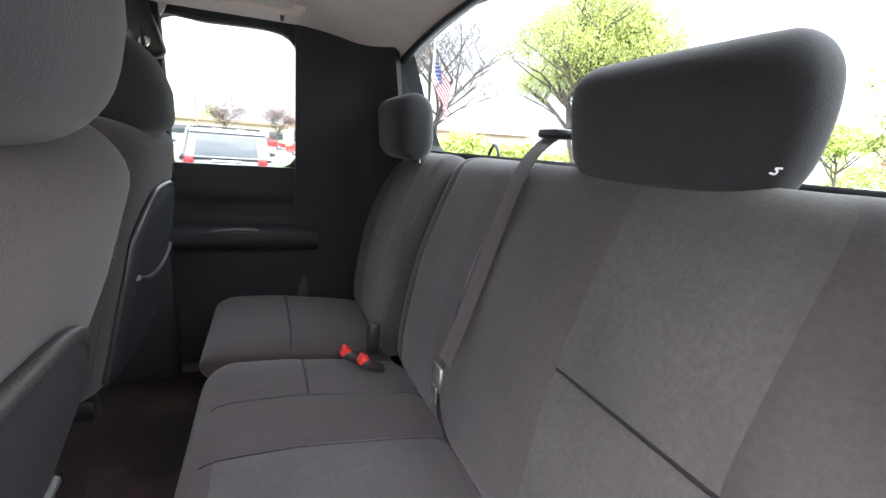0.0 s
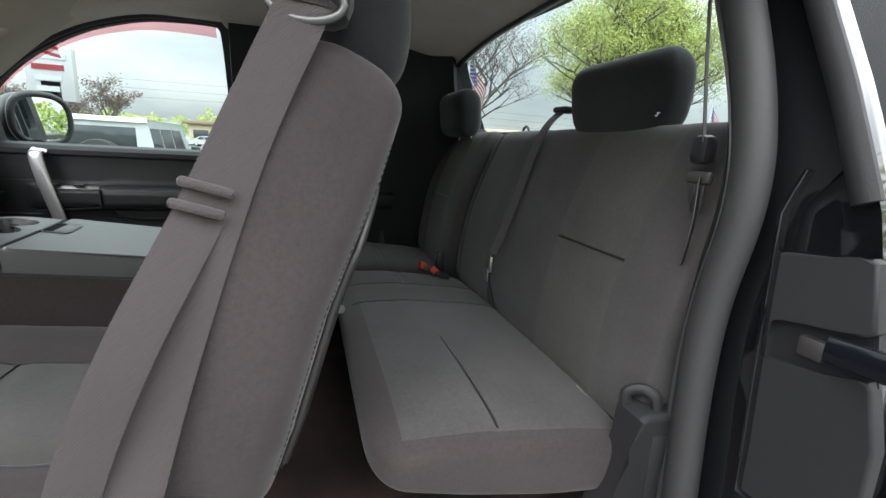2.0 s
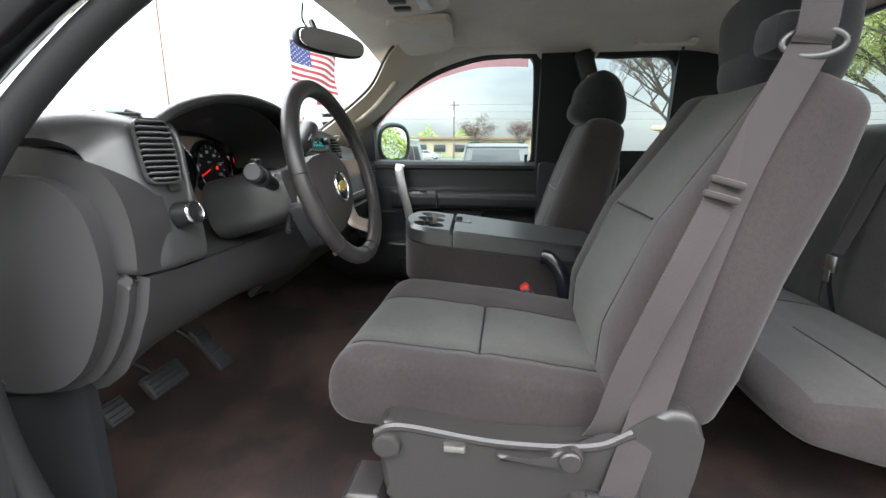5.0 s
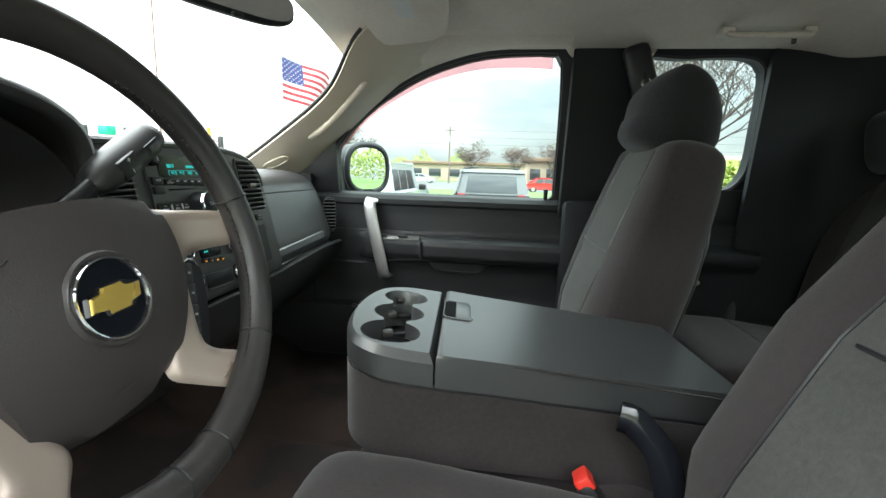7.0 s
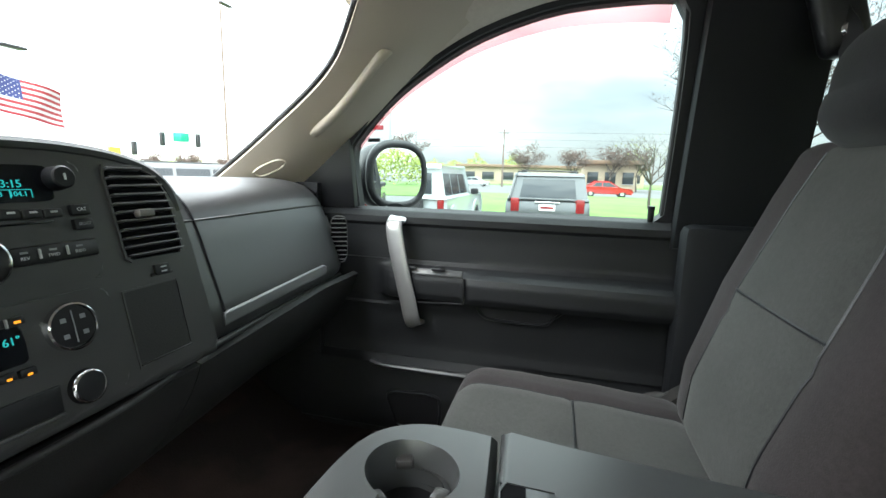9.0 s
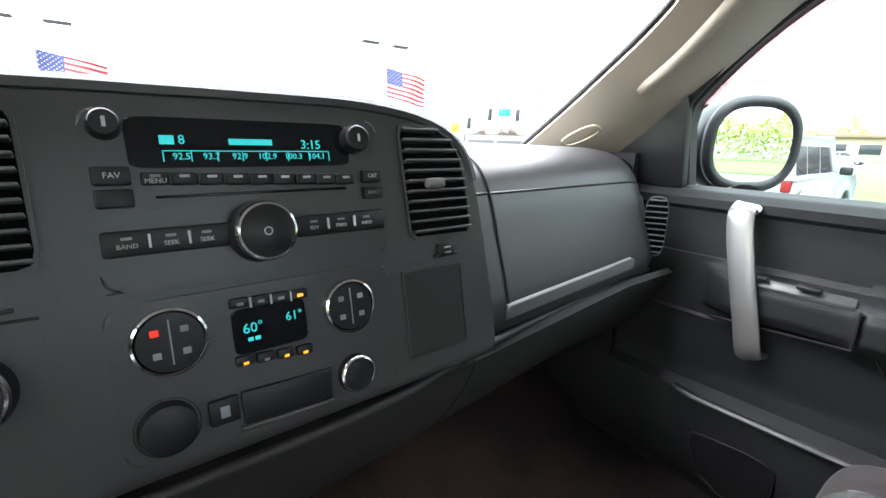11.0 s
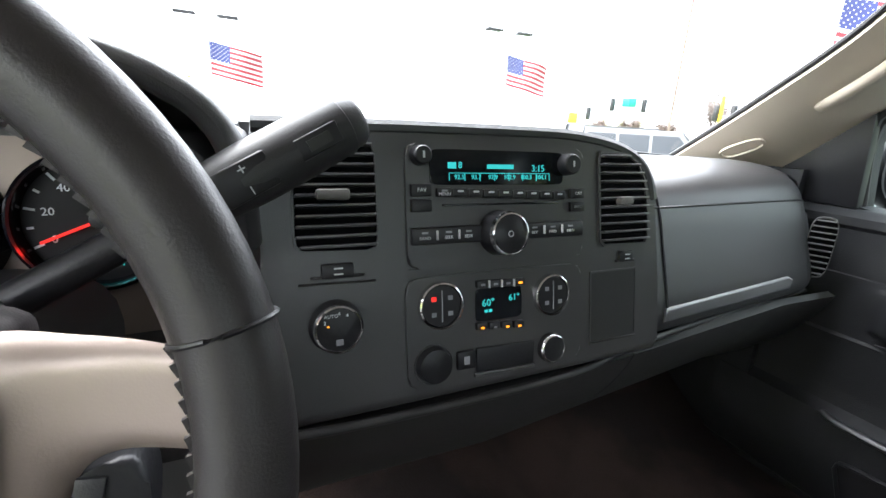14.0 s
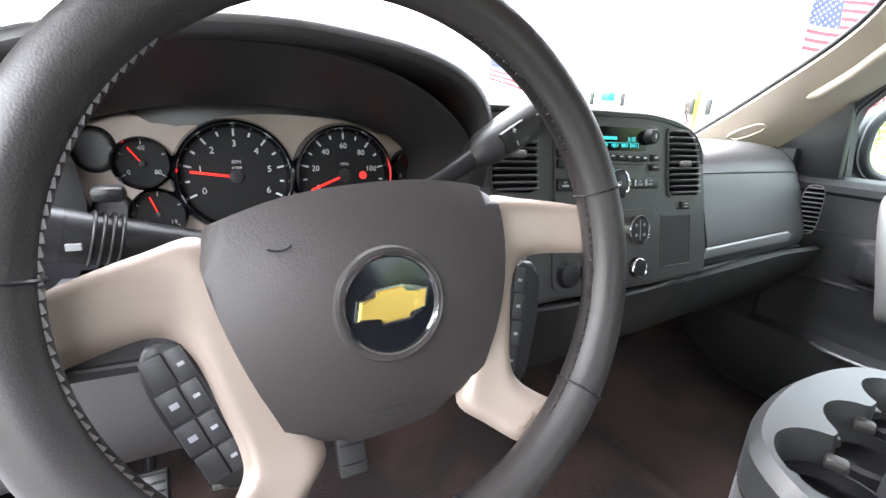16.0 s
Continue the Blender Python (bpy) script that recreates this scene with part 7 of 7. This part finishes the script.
PLATE = mat("white_plate", (0.7, 0.7, 0.7), 0.4)

single("ground", sheet(lambda u, v: (-400 + 900 * u, -450 + 900 * v, 0.0), 2, 2), ASPHALT, "grey asphalt parking lot reaching the horizon", "ground", kind="structure")
single("grass_verge", rbox((31, 0, 0.02), (24, 300, 0.10), 0.04), GRASS, "bright green grass verge beside the lot", "grass", kind="structure")
single("far_lawn", rbox((130, 0, 0.02), (90, 400, 0.10), 0.04), GRASS, "green lawn beyond the road", "grass", kind="structure")
single("rear_lawn", rbox((4, -60, 0.02), (36, 60, 0.10), 0.04), GRASS, "green lawn behind the truck", "grass", kind="structure")


def wheel_at(parent, x, y, r, w=0.22):
    t = part("wheel", lathe([(0, -w / 2), (r * 0.60, -w / 2), (r * 0.95, -w / 2), (r, -w * 0.3), (r, w * 0.3), (r * 0.95, w / 2), (r * 0.6, w / 2), (0, w / 2)], 24, Matrix.Translation((x, y, r)) @ Matrix.Rotation(radians(90), 4, "X")), RUBBER, parent, "black tyre")
    part("rim", lathe([(0, -w / 2 - 0.01), (r * 0.55, -w / 2 - 0.012), (r * 0.60, -w / 2 + 0.01), (r * 0.60, w / 2 - 0.01), (r * 0.55, w / 2 + 0.012), (0, w / 2 + 0.01)], 20, Matrix.Translation((x, y, r)) @ Matrix.Rotation(radians(90), 4, "X")), SILVER, t)


def vehicle(name, label, m, L, W, paint, lower, upper, glass, wheels, r=0.36, group=""):
    """A parked vehicle along +x, its tail at x = 0. lower and upper: side outlines in (x, z); glass: outlines of the side panes."""
    v = thing(name, label, "car", m=m, group=group)
    def tuck(x, d, z):
        k = 1 - 0.16 * max(0, (z - 0.95) / 0.8)
        return (x, d * k, z)
    def body(outl, w, rr):
        bm = prism(outl, FLAT, -w / 2, w / 2)
        for q in bm.verts:
            q.co = Vector(tuck(q.co.x, q.co.z, q.co.y))
        edges = [e for e in bm.edges if len(e.link_faces) == 2 and e.calc_face_angle(0) > radians(50)]
        bmesh.ops.bevel(bm, geom=edges, offset=rr, segments=3, affect="EDGES", profile=0.5)
        return bm
    part("body", body(lower, W, 0.06), paint, v)
    part("cabin", body(upper, W * 0.97, 0.06), paint, v)
    for i, g in enumerate(glass):
        for s in (-1, 1):
            bm = prism(g, FLAT, 0, 0.012)
            for q in bm.verts:
                q.co = Vector(tuck(q.co.x, s * (W * 0.485 + q.co.z), q.co.y))
            part("side_window", bm, DARKGLASS, v)
    for x in wheels:
        for s in (-1, 1):
            wheel_at(v, x, s * (W / 2 - 0.10), r)
    return v


# silver sport utility vehicle, tail towards the truck
suv = vehicle("parked_suv", "grey sport utility vehicle parked on the lot", Matrix.Translation((11.2, 1.87, 0)), 4.8, 1.96, METALGREY,
    [(0.0, 0.45), (0.02, 0.95), (0.10, 1.10), (3.5, 1.12), (4.6, 0.98), (4.8, 0.75), (4.8, 0.40), (0.05, 0.36)],
    [(0.08, 1.08), (0.30, 1.70), (0.50, 1.76), (2.4, 1.76), (2.8, 1.72), (3.6, 1.10)],
    [[(0.45, 1.16), (0.55, 1.62), (1.2, 1.64), (1.2, 1.16)], [(1.28, 1.16), (1.28, 1.64), (2.2, 1.64), (2.2, 1.16)], [(2.28, 1.16), (2.28, 1.64), (2.6, 1.62), (3.3, 1.16)]], (0.95, 3.75), 0.36)
part("rear_window", prism([(-0.70, 1.14), (-0.64, 1.60), (0.64, 1.60), (0.70, 1.14)], lambda y, z, d: (0.085 + 0.355 * (z - 1.08) - d, y, z), -0.02, 0.012, 0.01), DARKGLASS, suv, "dark rear window")
for s in (-1, 1):
    part("tail_lamp", rbox((0.06, s * 0.80, 0.95), (0.14, 0.22, 0.34), 0.03), TAIL, suv, "red tail lamp")
    part("roof_rail", rod((0.5, s * 0.70, 1.80), (2.6, s * 0.70, 1.80), 0.02), BLACK, suv)
    part("mirror", rbox((2.9, s * 1.05, 1.15), (0.12, 0.18, 0.14), 0.04), METALGREY, suv)
part("crossbar", rod((1.0, -0.72, 1.82), (1.0, 0.72, 1.82), 0.018), BLACK, suv)
part("number_plate", rbox((0.0, 0, 0.90), (0.03, 0.40, 0.16), 0.01), PLATE, suv)
part("plate_bar", rbox((-0.018, 0, 0.90), (0.006, 0.32, 0.05), 0), TAIL, suv)
part("plate_garnish", rbox((0.01, 0, 1.03), (0.03, 0.62, 0.05), 0.01), CHROME, suv)
part("bumper", rbox((0.0, 0, 0.62), (0.18, 1.90, 0.22), 0.06), METALGREY, suv)
part("rear_wiper", rod((0.12, -0.05, 1.16), (0.18, 0.35, 1.24), 0.012), BLACK, suv)

# boxy white off-roader with a spare wheel
jeep = vehicle("parked_off_roader", "white boxy four-door off-roader with a spare wheel", Matrix.Translation((8.6, 4.75, 0)), 4.3, 1.80, WHITEPAINT,
    [(0.0, 0.55), (0.0, 1.15), (2.9, 1.17), (4.2, 1.12), (4.3, 0.95), (4.3, 0.60)],
    [(0.02, 1.14), (0.06, 1.80), (0.14, 1.84), (2.45, 1.82), (2.75, 1.16)],
    [[(0.16, 1.22), (0.18, 1.68), (0.85, 1.68), (0.85, 1.22)], [(0.95, 1.22), (0.95, 1.68), (1.65, 1.68), (1.65, 1.22)], [(1.75, 1.22), (1.75, 1.68), (2.40, 1.68), (2.60, 1.22)]], (0.70, 3.55), 0.41)
part("rear_window", prism([(-0.60, 1.24), (-0.58, 1.68), (0.58, 1.68), (0.60, 1.24)], lambda y, z, d: (0.03 + 0.05 * (z - 1.14) - d, y, z), -0.02, 0.012, 0.01), DARKGLASS, jeep)
spare = part("spare_tyre", lathe([(0, -0.11), (0.23, -0.11), (0.38, -0.10), (0.40, -0.05), (0.40, 0.09), (0, 0.10)], 28, Matrix.Translation((-0.16, -0.05, 1.05)) @ Matrix.Rotation(radians(90), 4, "Y")), RUBBER, jeep, "black spare tyre")
for s in (-1, 1):
    for x in (0.70, 3.55):
        part("fender_flare", tube([(x + 0.52 * math.cos(t), s * 0.92, 0.42 + 0.50 * math.sin(t)) for t in np.linspace(0.2, math.pi - 0.2, 14)], 0.10, 0.035, 8, (0, s, 0)), WHITEPAINT, jeep)
    part("tail_lamp", rbox((-0.01, s * 0.80, 1.05), (0.08, 0.14, 0.20), 0.02), TAIL, jeep)
    part("door_mirror", rbox((2.65, s * 1.02, 1.25), (0.10, 0.20, 0.16), 0.04), BLACK, jeep)
part("rear_bumper", rbox((-0.08, 0, 0.60), (0.20, 1.70, 0.18), 0.04), BLACK, jeep)

SEDAN_LOW = [(0.0, 0.45), (0.05, 0.85), (0.9, 0.95), (3.3, 0.92), (4.4, 0.75), (4.5, 0.45), (4.4, 0.30), (0.1, 0.30)]
SEDAN_UP = [(0.55, 0.92), (1.2, 1.40), (2.5, 1.43), (3.4, 0.90)]
SEDAN_GLASS = [[(0.95, 0.97), (1.3, 1.32), (1.8, 1.34), (1.8, 0.97)], [(1.88, 0.97), (1.88, 1.34), (2.45, 1.34), (3.05, 0.97)]]


def sedan(m, paint, label):
    return vehicle("parked_car", label, m, 4.5, 1.8, paint, SEDAN_LOW, SEDAN_UP, SEDAN_GLASS, (0.85, 3.6), 0.31, "far parked cars")


far = lambda x, y, a: Matrix.Translation((x, y, 0)) @ Matrix.Rotation(radians(a), 4, "Z")
sedan(far(64, 3.2, -90), CARRED, "red sedan on the far road")
sedan(far(70, 16.5, -90), WHITEPAINT, "white sedan by the low building")
sedan(far(74, 21.0, -90), WHITEPAINT, "white sedan by the low building")
sedan(far(44.1, -0.6, -90), CARRED, "red sedan beyond the lawn")
sedan(far(47, -17.5, -70), WHITEPAINT, "white sedan near the tan building")
sedan(far(47, -21.5, -70), CARRED, "red sedan near the tan building")
sedan(far(18.6, -10.0, -120), WHITEPAINT, "white sedan parked behind the truck")
van = vehicle("parked_van", "grey boxy vehicle parked ahead of the truck", Matrix.Translation((7.9, 11.6, 0)) @ Matrix.Rotation(radians(-25), 4, "Z"), 4.6, 1.85, METALGREY,
    [(0.0, 0.45), (0.02, 1.05), (3.2, 1.08), (4.5, 1.0), (4.6, 0.45)], [(0.04, 1.04), (0.16, 1.74), (2.7, 1.74), (3.3, 1.06)],
    [[(0.22, 1.12), (0.28, 1.62), (1.0, 1.62), (1.0, 1.12)], [(1.08, 1.12), (1.08, 1.62), (1.85, 1.62), (1.85, 1.12)], [(1.93, 1.12), (1.93, 1.62), (2.6, 1.62), (3.0, 1.12)]], (0.8, 3.7))


def building(name, label, m, w, d, h, wallmat, roofmat, bays):
    b = thing(name, label, "building", m=m)
    part("wall", rbox((0, 0, h / 2), (d, w, h), 0.05), wallmat, b)
    part("roof", merge(rbox((0, 0, h + 0.15), (d + 1.6, w + 1.6, 0.55), 0.08)), roofmat, b, "flat overhanging roof")
    for i in range(bays):
        y = -w / 2 + w * (i + 0.5) / bays
        win = part("window", rbox((-d / 2 - 0.02, y, h * 0.48), (0.16, w / bays * 0.62, h * 0.42), 0.03), DARKGLASS, b)
        part("window_frame", rbox((-d / 2 - 0.06, y, h * 0.26), (0.2, w / bays * 0.68, 0.10), 0.02), FLAGWHITE, win)
    return b


building("low_shop", "long low tan building with a flat brown roof", Matrix.Translation((98, 3.5, 0)), 36, 12, 3.6, BRICK, ROOFING, 9)
building("tan_store", "tan flat-roofed store behind the lawn", Matrix.Translation((62, -27, 0)) @ Matrix.Rotation(radians(-25), 4, "Z"), 16, 10, 4.2, BRICK, BRICK, 5)
building("tan_house", "small tan building beyond the road", Matrix.Translation((70, -5.5, 0)), 7, 8, 3.8, BRICK, ROOFING, 3)
sign = thing("dealer_sign", "grey pylon sign with a white panel at the lot edge", "sign", (16.6, 8.75, 0))
part("sign_post", rbox((0, 0, 1.5), (0.30, 0.55, 3.0), 0.02), POLE, sign)
part("sign_panel", rbox((0, 0, 3.2), (0.30, 1.25, 1.6), 0.03), FLAGWHITE, sign)
for k in range(4):
    part("sign_bar", rbox((-0.16, 0.02 * k, 3.72 - 0.32 * k), (0.02, 0.95 - 0.12 * k, 0.16), 0), FLAGRED if k == 1 else POLE, sign)


def tree(name, at, h, spread, leaves, seed, label, leaf_size=0.09, first=0.30, leaf=None, twigs=5):
    rnd = random.Random(seed)
    t = thing(name, label, "tree", at)
    wood, tips = [], []
    def grow(p, d, length, r, depth):
        pts = [p]
        q = p
        dd = d.copy()
        n = 4
        for k in range(n):
            dd = (dd + Vector((rnd.uniform(-1, 1), rnd.uniform(-1, 1), rnd.uniform(-0.3, 0.6))) * 0.13).normalized()
            q = q + dd * (length / n)
            pts.append(q)
        wood.append(tube([tuple(x) for x in pts], [r * (1 - 0.13 * k) for k in range(n + 1)], None, 6 if depth < 2 else 4, (1, 0.1, 0)))
        if depth >= max(3, twigs - 3):
            tips.extend(pts[1:])
        if depth < twigs:
            for k in range(rnd.choice((3, 3, 4) if twigs > 5 and depth < 5 else (2, 3)) if depth else 8):
                s = rnd.uniform(0.45, 1.0) if depth else rnd.uniform(0.55, 1.0)
                base = pts[min(n, max(1, round(s * n)))]
                ang = rnd.uniform(0, 2 * math.pi)
                side = Vector((math.cos(ang), math.sin(ang), rnd.uniform(0.1, 0.7))) * spread
                grow(base, (dd * 0.7 + side).normalized(), length * rnd.uniform(0.58, 0.78), r * 0.52, depth + 1)
    grow(Vector((0, 0, -0.05)), Vector((0, 0, 1)), h * first, h * 0.015, 0)
    part("trunk", merge(*wood), BARK, t, "bare grey-brown trunk and limbs")
    if leaves:
        V, F = [], []
        for k in range(leaves):
            c = rnd.choice(tips) + Vector((rnd.gauss(0, 0.22), rnd.gauss(0, 0.22), rnd.gauss(0, 0.20)))
            a, b = Vector((rnd.gauss(0, 1), rnd.gauss(0, 1), rnd.gauss(0, 1))).normalized(), Vector((rnd.gauss(0, 1), rnd.gauss(0, 1), rnd.gauss(0, 1)))
            b = a.cross(b).normalized()
            s = leaf_size * rnd.uniform(0.6, 1.3)
            n = len(V)
            V += [c + a * s, c + b * s * 0.6, c - a * s, c - b * s * 0.6]
            F.append((n, n + 1, n + 2, n + 3))
        me = bpy.data.meshes.new("crown")
        me.from_pydata([tuple(v) for v in V], [], F)
        me.materials.append(leaf or LEAF)
        crown = new("crown", me)
        crown.parent = t
        tagged(crown, "brown buds on thin twigs" if leaf else "thin bright green spring leaves", kind="stuff")
    return t


tree("leafing_tree", (10.2, -7.4, 0), 12.5, 1.0, 130000, 3, "tree with fresh yellow-green spring leaves", 0.021, 0.22, None, 7)
tree("leafing_tree", (8.8, -23.0, 0), 8.0, 0.9, 7000, 11, "tree with fresh yellow-green spring leaves", 0.09)
tree("leafing_tree", (17.9, -34.4, 0), 8.6, 0.95, 9000, 14, "tree with fresh yellow-green spring leaves", 0.09)
tree("bare_tree", (16.6, -5.45, 0), 11.0, 1.05, 5000, 5, "bare spreading tree behind the lot", 0.03, 0.30, BUD, 7)
tree("bare_tree", (27.0, -3.5, 0), 6.5, 0.9, 100, 8, "small bare tree on the lawn", 0.05)
for i, (x, y, h, n) in enumerate(((60, 5.6, 6.5, 300), (62, -0.2, 6.2, 300), (64, -5.0, 7.0, 500), (66, -9, 6.5, 300), (50, 19, 6.8, 500), (56, 23.5, 6.0, 300), (58, 44, 7, 1500), (70, 36, 7.5, 300), (43, 43, 4.6, 0), (46, 40, 4.2, 0), (41, 46, 4.4, 0))):
    tree("small_tree", (x, y, 0), h * (1.35 if h > 5 else 1), 0.8, 3000, 20 + i, "small bare street tree with brown buds", 0.085, 0.30, BUD)


def bush_row(at, n, length, h, seed, label):
    """A far band of young foliage: many small leaves round hidden clumps, with an uneven outline."""
    rnd = random.Random(seed)
    V, F = [], []
    for k in range(3 * n):
        u = rnd.random()
        c = Vector((rnd.gauss(0, 1.4), (u - 0.5) * length, 0))
        top = h * (0.55 + 0.45 * noise.noise((u * length * 0.22, seed, 0)) + 0.15 * noise.noise((u * length, seed, 3)))
        c.z = max(0.1, top * rnd.random() ** 0.6)
        a = Vector((rnd.gauss(0, 1), rnd.gauss(0, 1), rnd.gauss(0, 1))).normalized()
        b = a.cross(Vector((rnd.gauss(0, 1), rnd.gauss(0, 1), rnd.gauss(0, 1)))).normalized()
        s = rnd.uniform(0.10, 0.24)
        j = len(V)
        V += [c + a * s, c + b * s * 0.7, c - a * s, c - b * s * 0.7]
        F.append((j, j + 1, j + 2, j + 3))
    me = bpy.data.meshes.new("far_trees")
    me.from_pydata([tuple(v) for v in V], [], F)
    me.materials.append(LEAF)
    ob = new("far_trees", me)
    ob.matrix_world = at
    return tagged(ob, label, "trees", kind="stuff")


bush_row(Matrix.Translation((112, 40, 0)), 5000, 60, 9, 1, "far band of pale green trees beyond the building")
bush_row(Matrix.Translation((40, -25, 0)) @ Matrix.Rotation(radians(-32), 4, "Z"), 5000, 26, 5.0, 2, "band of bright green bushes behind the lawn")
bush_row(Matrix.Translation((8, -62, 0)) @ Matrix.Rotation(radians(-90), 4, "Z"), 5000, 50, 7.5, 3, "band of bright green trees behind the lot")
bush_row(Matrix.Translation((60, 150, 0)) @ Matrix.Rotation(radians(70), 4, "Z"), 4000, 160, 9, 4, "far line of trees ahead of the truck")
bush_row(Matrix.Translation((-35, 95, 0)) @ Matrix.Rotation(radians(90), 4, "Z"), 3000, 60, 9, 5, "far green trees ahead of the truck")


bush_row(Matrix.Translation((-15, 2, 0)), 9000, 70, 13, 6, "row of green trees beyond the driver's side of the lot")


def flag(at, h, size, droop, turn, label, arms=False):
    """A flag on a pole: thirteen stripes and a blue canton, with folds."""
    f = thing("flag_on_pole", label, "flag", at, "flags on the lot")
    part("pole", rod((0, 0, 0), (0, 0, h), 0.06, 0.04, 10), POLE, f)
    L, Hh = size * 1.7, size
    ct, stn = math.cos(radians(turn)), math.sin(radians(turn))
    def cloth(u, v):
        x = u * L * (1 - 0.35 * droop)
        z = h - 0.15 - v * Hh - droop * u * L * 0.75
        w = 0.12 * L * u * math.sin(u * 7 + v * 2)
        return (x * ct - w * stn, x * stn + w * ct, z)
    for k in range(13):
        u0 = 0.40 if k < 7 else 0.0
        part("stripe", sheet(lambda u, v: cloth(u0 + (1 - u0) * u, (k + v) / 13), 10, 1), FLAGWHITE if k % 2 else FLAGRED, f)
    can = part("canton", sheet(lambda u, v: cloth(0.40 * u, 7 / 13 * v), 6, 4), FLAGBLUE, f, "blue canton")
    for i in range(9):
        for j in range(5 if i % 2 == 0 else 4):
            p = Vector(cloth(0.40 * (0.1 + 0.2 * j + (0 if i % 2 == 0 else 0.1)), 7 / 13 * (i + 0.5) / 9))
            star = lathe([(0, 0.0), (size * 0.018, 0.0)], 5, Matrix.Translation(p + Vector((stn, -ct, 0)) * 0.012) @ Matrix.Rotation(radians(turn), 4, "Z") @ Matrix.Rotation(radians(90), 4, "X"))
            part("star", star, FLAGWHITE, can)
    if arms:
        for s in (-1, 1):
            part("lamp_head", rbox((s * 0.75, 0, h + 0.75), (0.75, 0.35, 0.10), 0.03), BLACK, f)
        part("lamp_arm", merge(rod((-0.6, 0, h + 0.75), (0.6, 0, h + 0.75), 0.04), rod((0, 0, h - 0.1), (0, 0, h + 0.75), 0.045)), POLE, f)
    return f

flag((10.75, 19.75, 0), 4.75, 1.25, 0.25, -15, "flag flying on a light pole ahead of the truck", True)
flag((-1.01, 22.77, 0), 4.30, 1.25, 0.25, -15, "flag flying on a light pole ahead of the truck", True)
flag((11.15, 7.65, 0), 4.75, 1.10, 0.18, -30, "flag flying beside the lot entrance")
flag((14.25, -4.25, 0), 5.00, 1.05, 1.05, -60, "flag hanging limp on a light pole before the bare tree", True)
flag((9.43, -21.9, 0), 5.2, 1.4, 1.0, -60, "flag hanging limp by the far trees")
flag((17.9, -19.0, 0), 5.4, 1.5, 1.1, -60, "flag hanging limp behind the lot")

def traffic_light(at, label):
    t = thing("traffic_light", label, "traffic light", at, "traffic lights")
    part("housing", rbox((0, 0, 0), (0.38, 0.30, 1.15), 0.06), BLACK, t)
    for k in range(3):
        part("lens", lathe([(0, 0.02), (0.13, 0.0)], 16, Matrix.Translation((0, -0.155, 0.36 - 0.36 * k)) @ Matrix.Rotation(radians(90), 4, "X")), DARKGLASS, t)
    return t

for p in ((33.2, 36.3, 4.1), (35.2, 34.3, 4.1), (31.5, 37.6, 3.2), (32.4, 24.9, 3.4), (33.0, 24.0, 3.4)):
    traffic_light(p, "black traffic light hanging over the crossing")
mast = thing("signal_mast", "grey signal mast arm over the crossing", "signal mast", (41, 28.5, 0))
part("mast_post", rod((0, 0, 0), (0, 0, 5.6), 0.12, 0.10, 10), POLE, mast)
part("mast_arm", rod((0, 0, 4.8), (-12, 12, 4.7), 0.07, 0.05, 8), POLE, mast)
part("street_sign", rbox((-6.75, 6.75, 4.35), (0.9, 0.9, 0.75), 0.02), SIGNGREEN, mast)
ysig = thing("yellow_signal_pole", "yellow painted signal pole", "signal pole", (32.6, 24.7, 0))
part("post", rod((0, 0, 0), (0, 0, 4.6), 0.14, 0.14, 10), YELLOW, ysig)
part("arm", rod((0, 0, 4.4), (4.0, -3.0, 4.5), 0.05, 0.04, 8), POLE, ysig)
ybox = single("yellow_sign", merge(rbox((27.5, 35.0, 2.6), (0.9, 0.2, 0.9), 0.02), rod((27.5, 35.1, 0), (27.5, 35.1, 2.5), 0.05)), YELLOW, "small yellow sign on a post by the crossing", "sign")
lp = thing("light_pole", "tall thin light pole ahead of the lot", "light pole", (22.95, 20.95, 0))
part("post", rod((0, 0, 0), (0, 0, 11), 0.07, 0.05, 10), WOODPOLE, lp)
part("lamp_head", rbox((0.4, 0, 11), (0.9, 0.3, 0.1), 0.03), BLACK, lp)
up = thing("utility_pole", "wooden utility pole with a cross-arm and wires", "utility pole", (72, 10.2, 0))
part("post", rod((0, 0, 0), (0, 0, 9.0), 0.16, 0.11, 10), WOODPOLE, up)
part("crossarm", rbox((0, 0, 8.4), (0.12, 1.6, 0.12), 0.02), WOODPOLE, up)
part("transformer", rod((-0.25, 0.1, 6.6), (-0.25, 0.1, 7.4), 0.18), POLE, up)
for z in (8.5, 7.4, 6.3):
    part("wire", tube([(0, -120, z + 0.5), (0, -60, z - 0.4), (0, 0, z), (0, 60, z - 0.4), (0, 120, z + 0.5)], 0.014, 0.014, 5), BLACK, up)
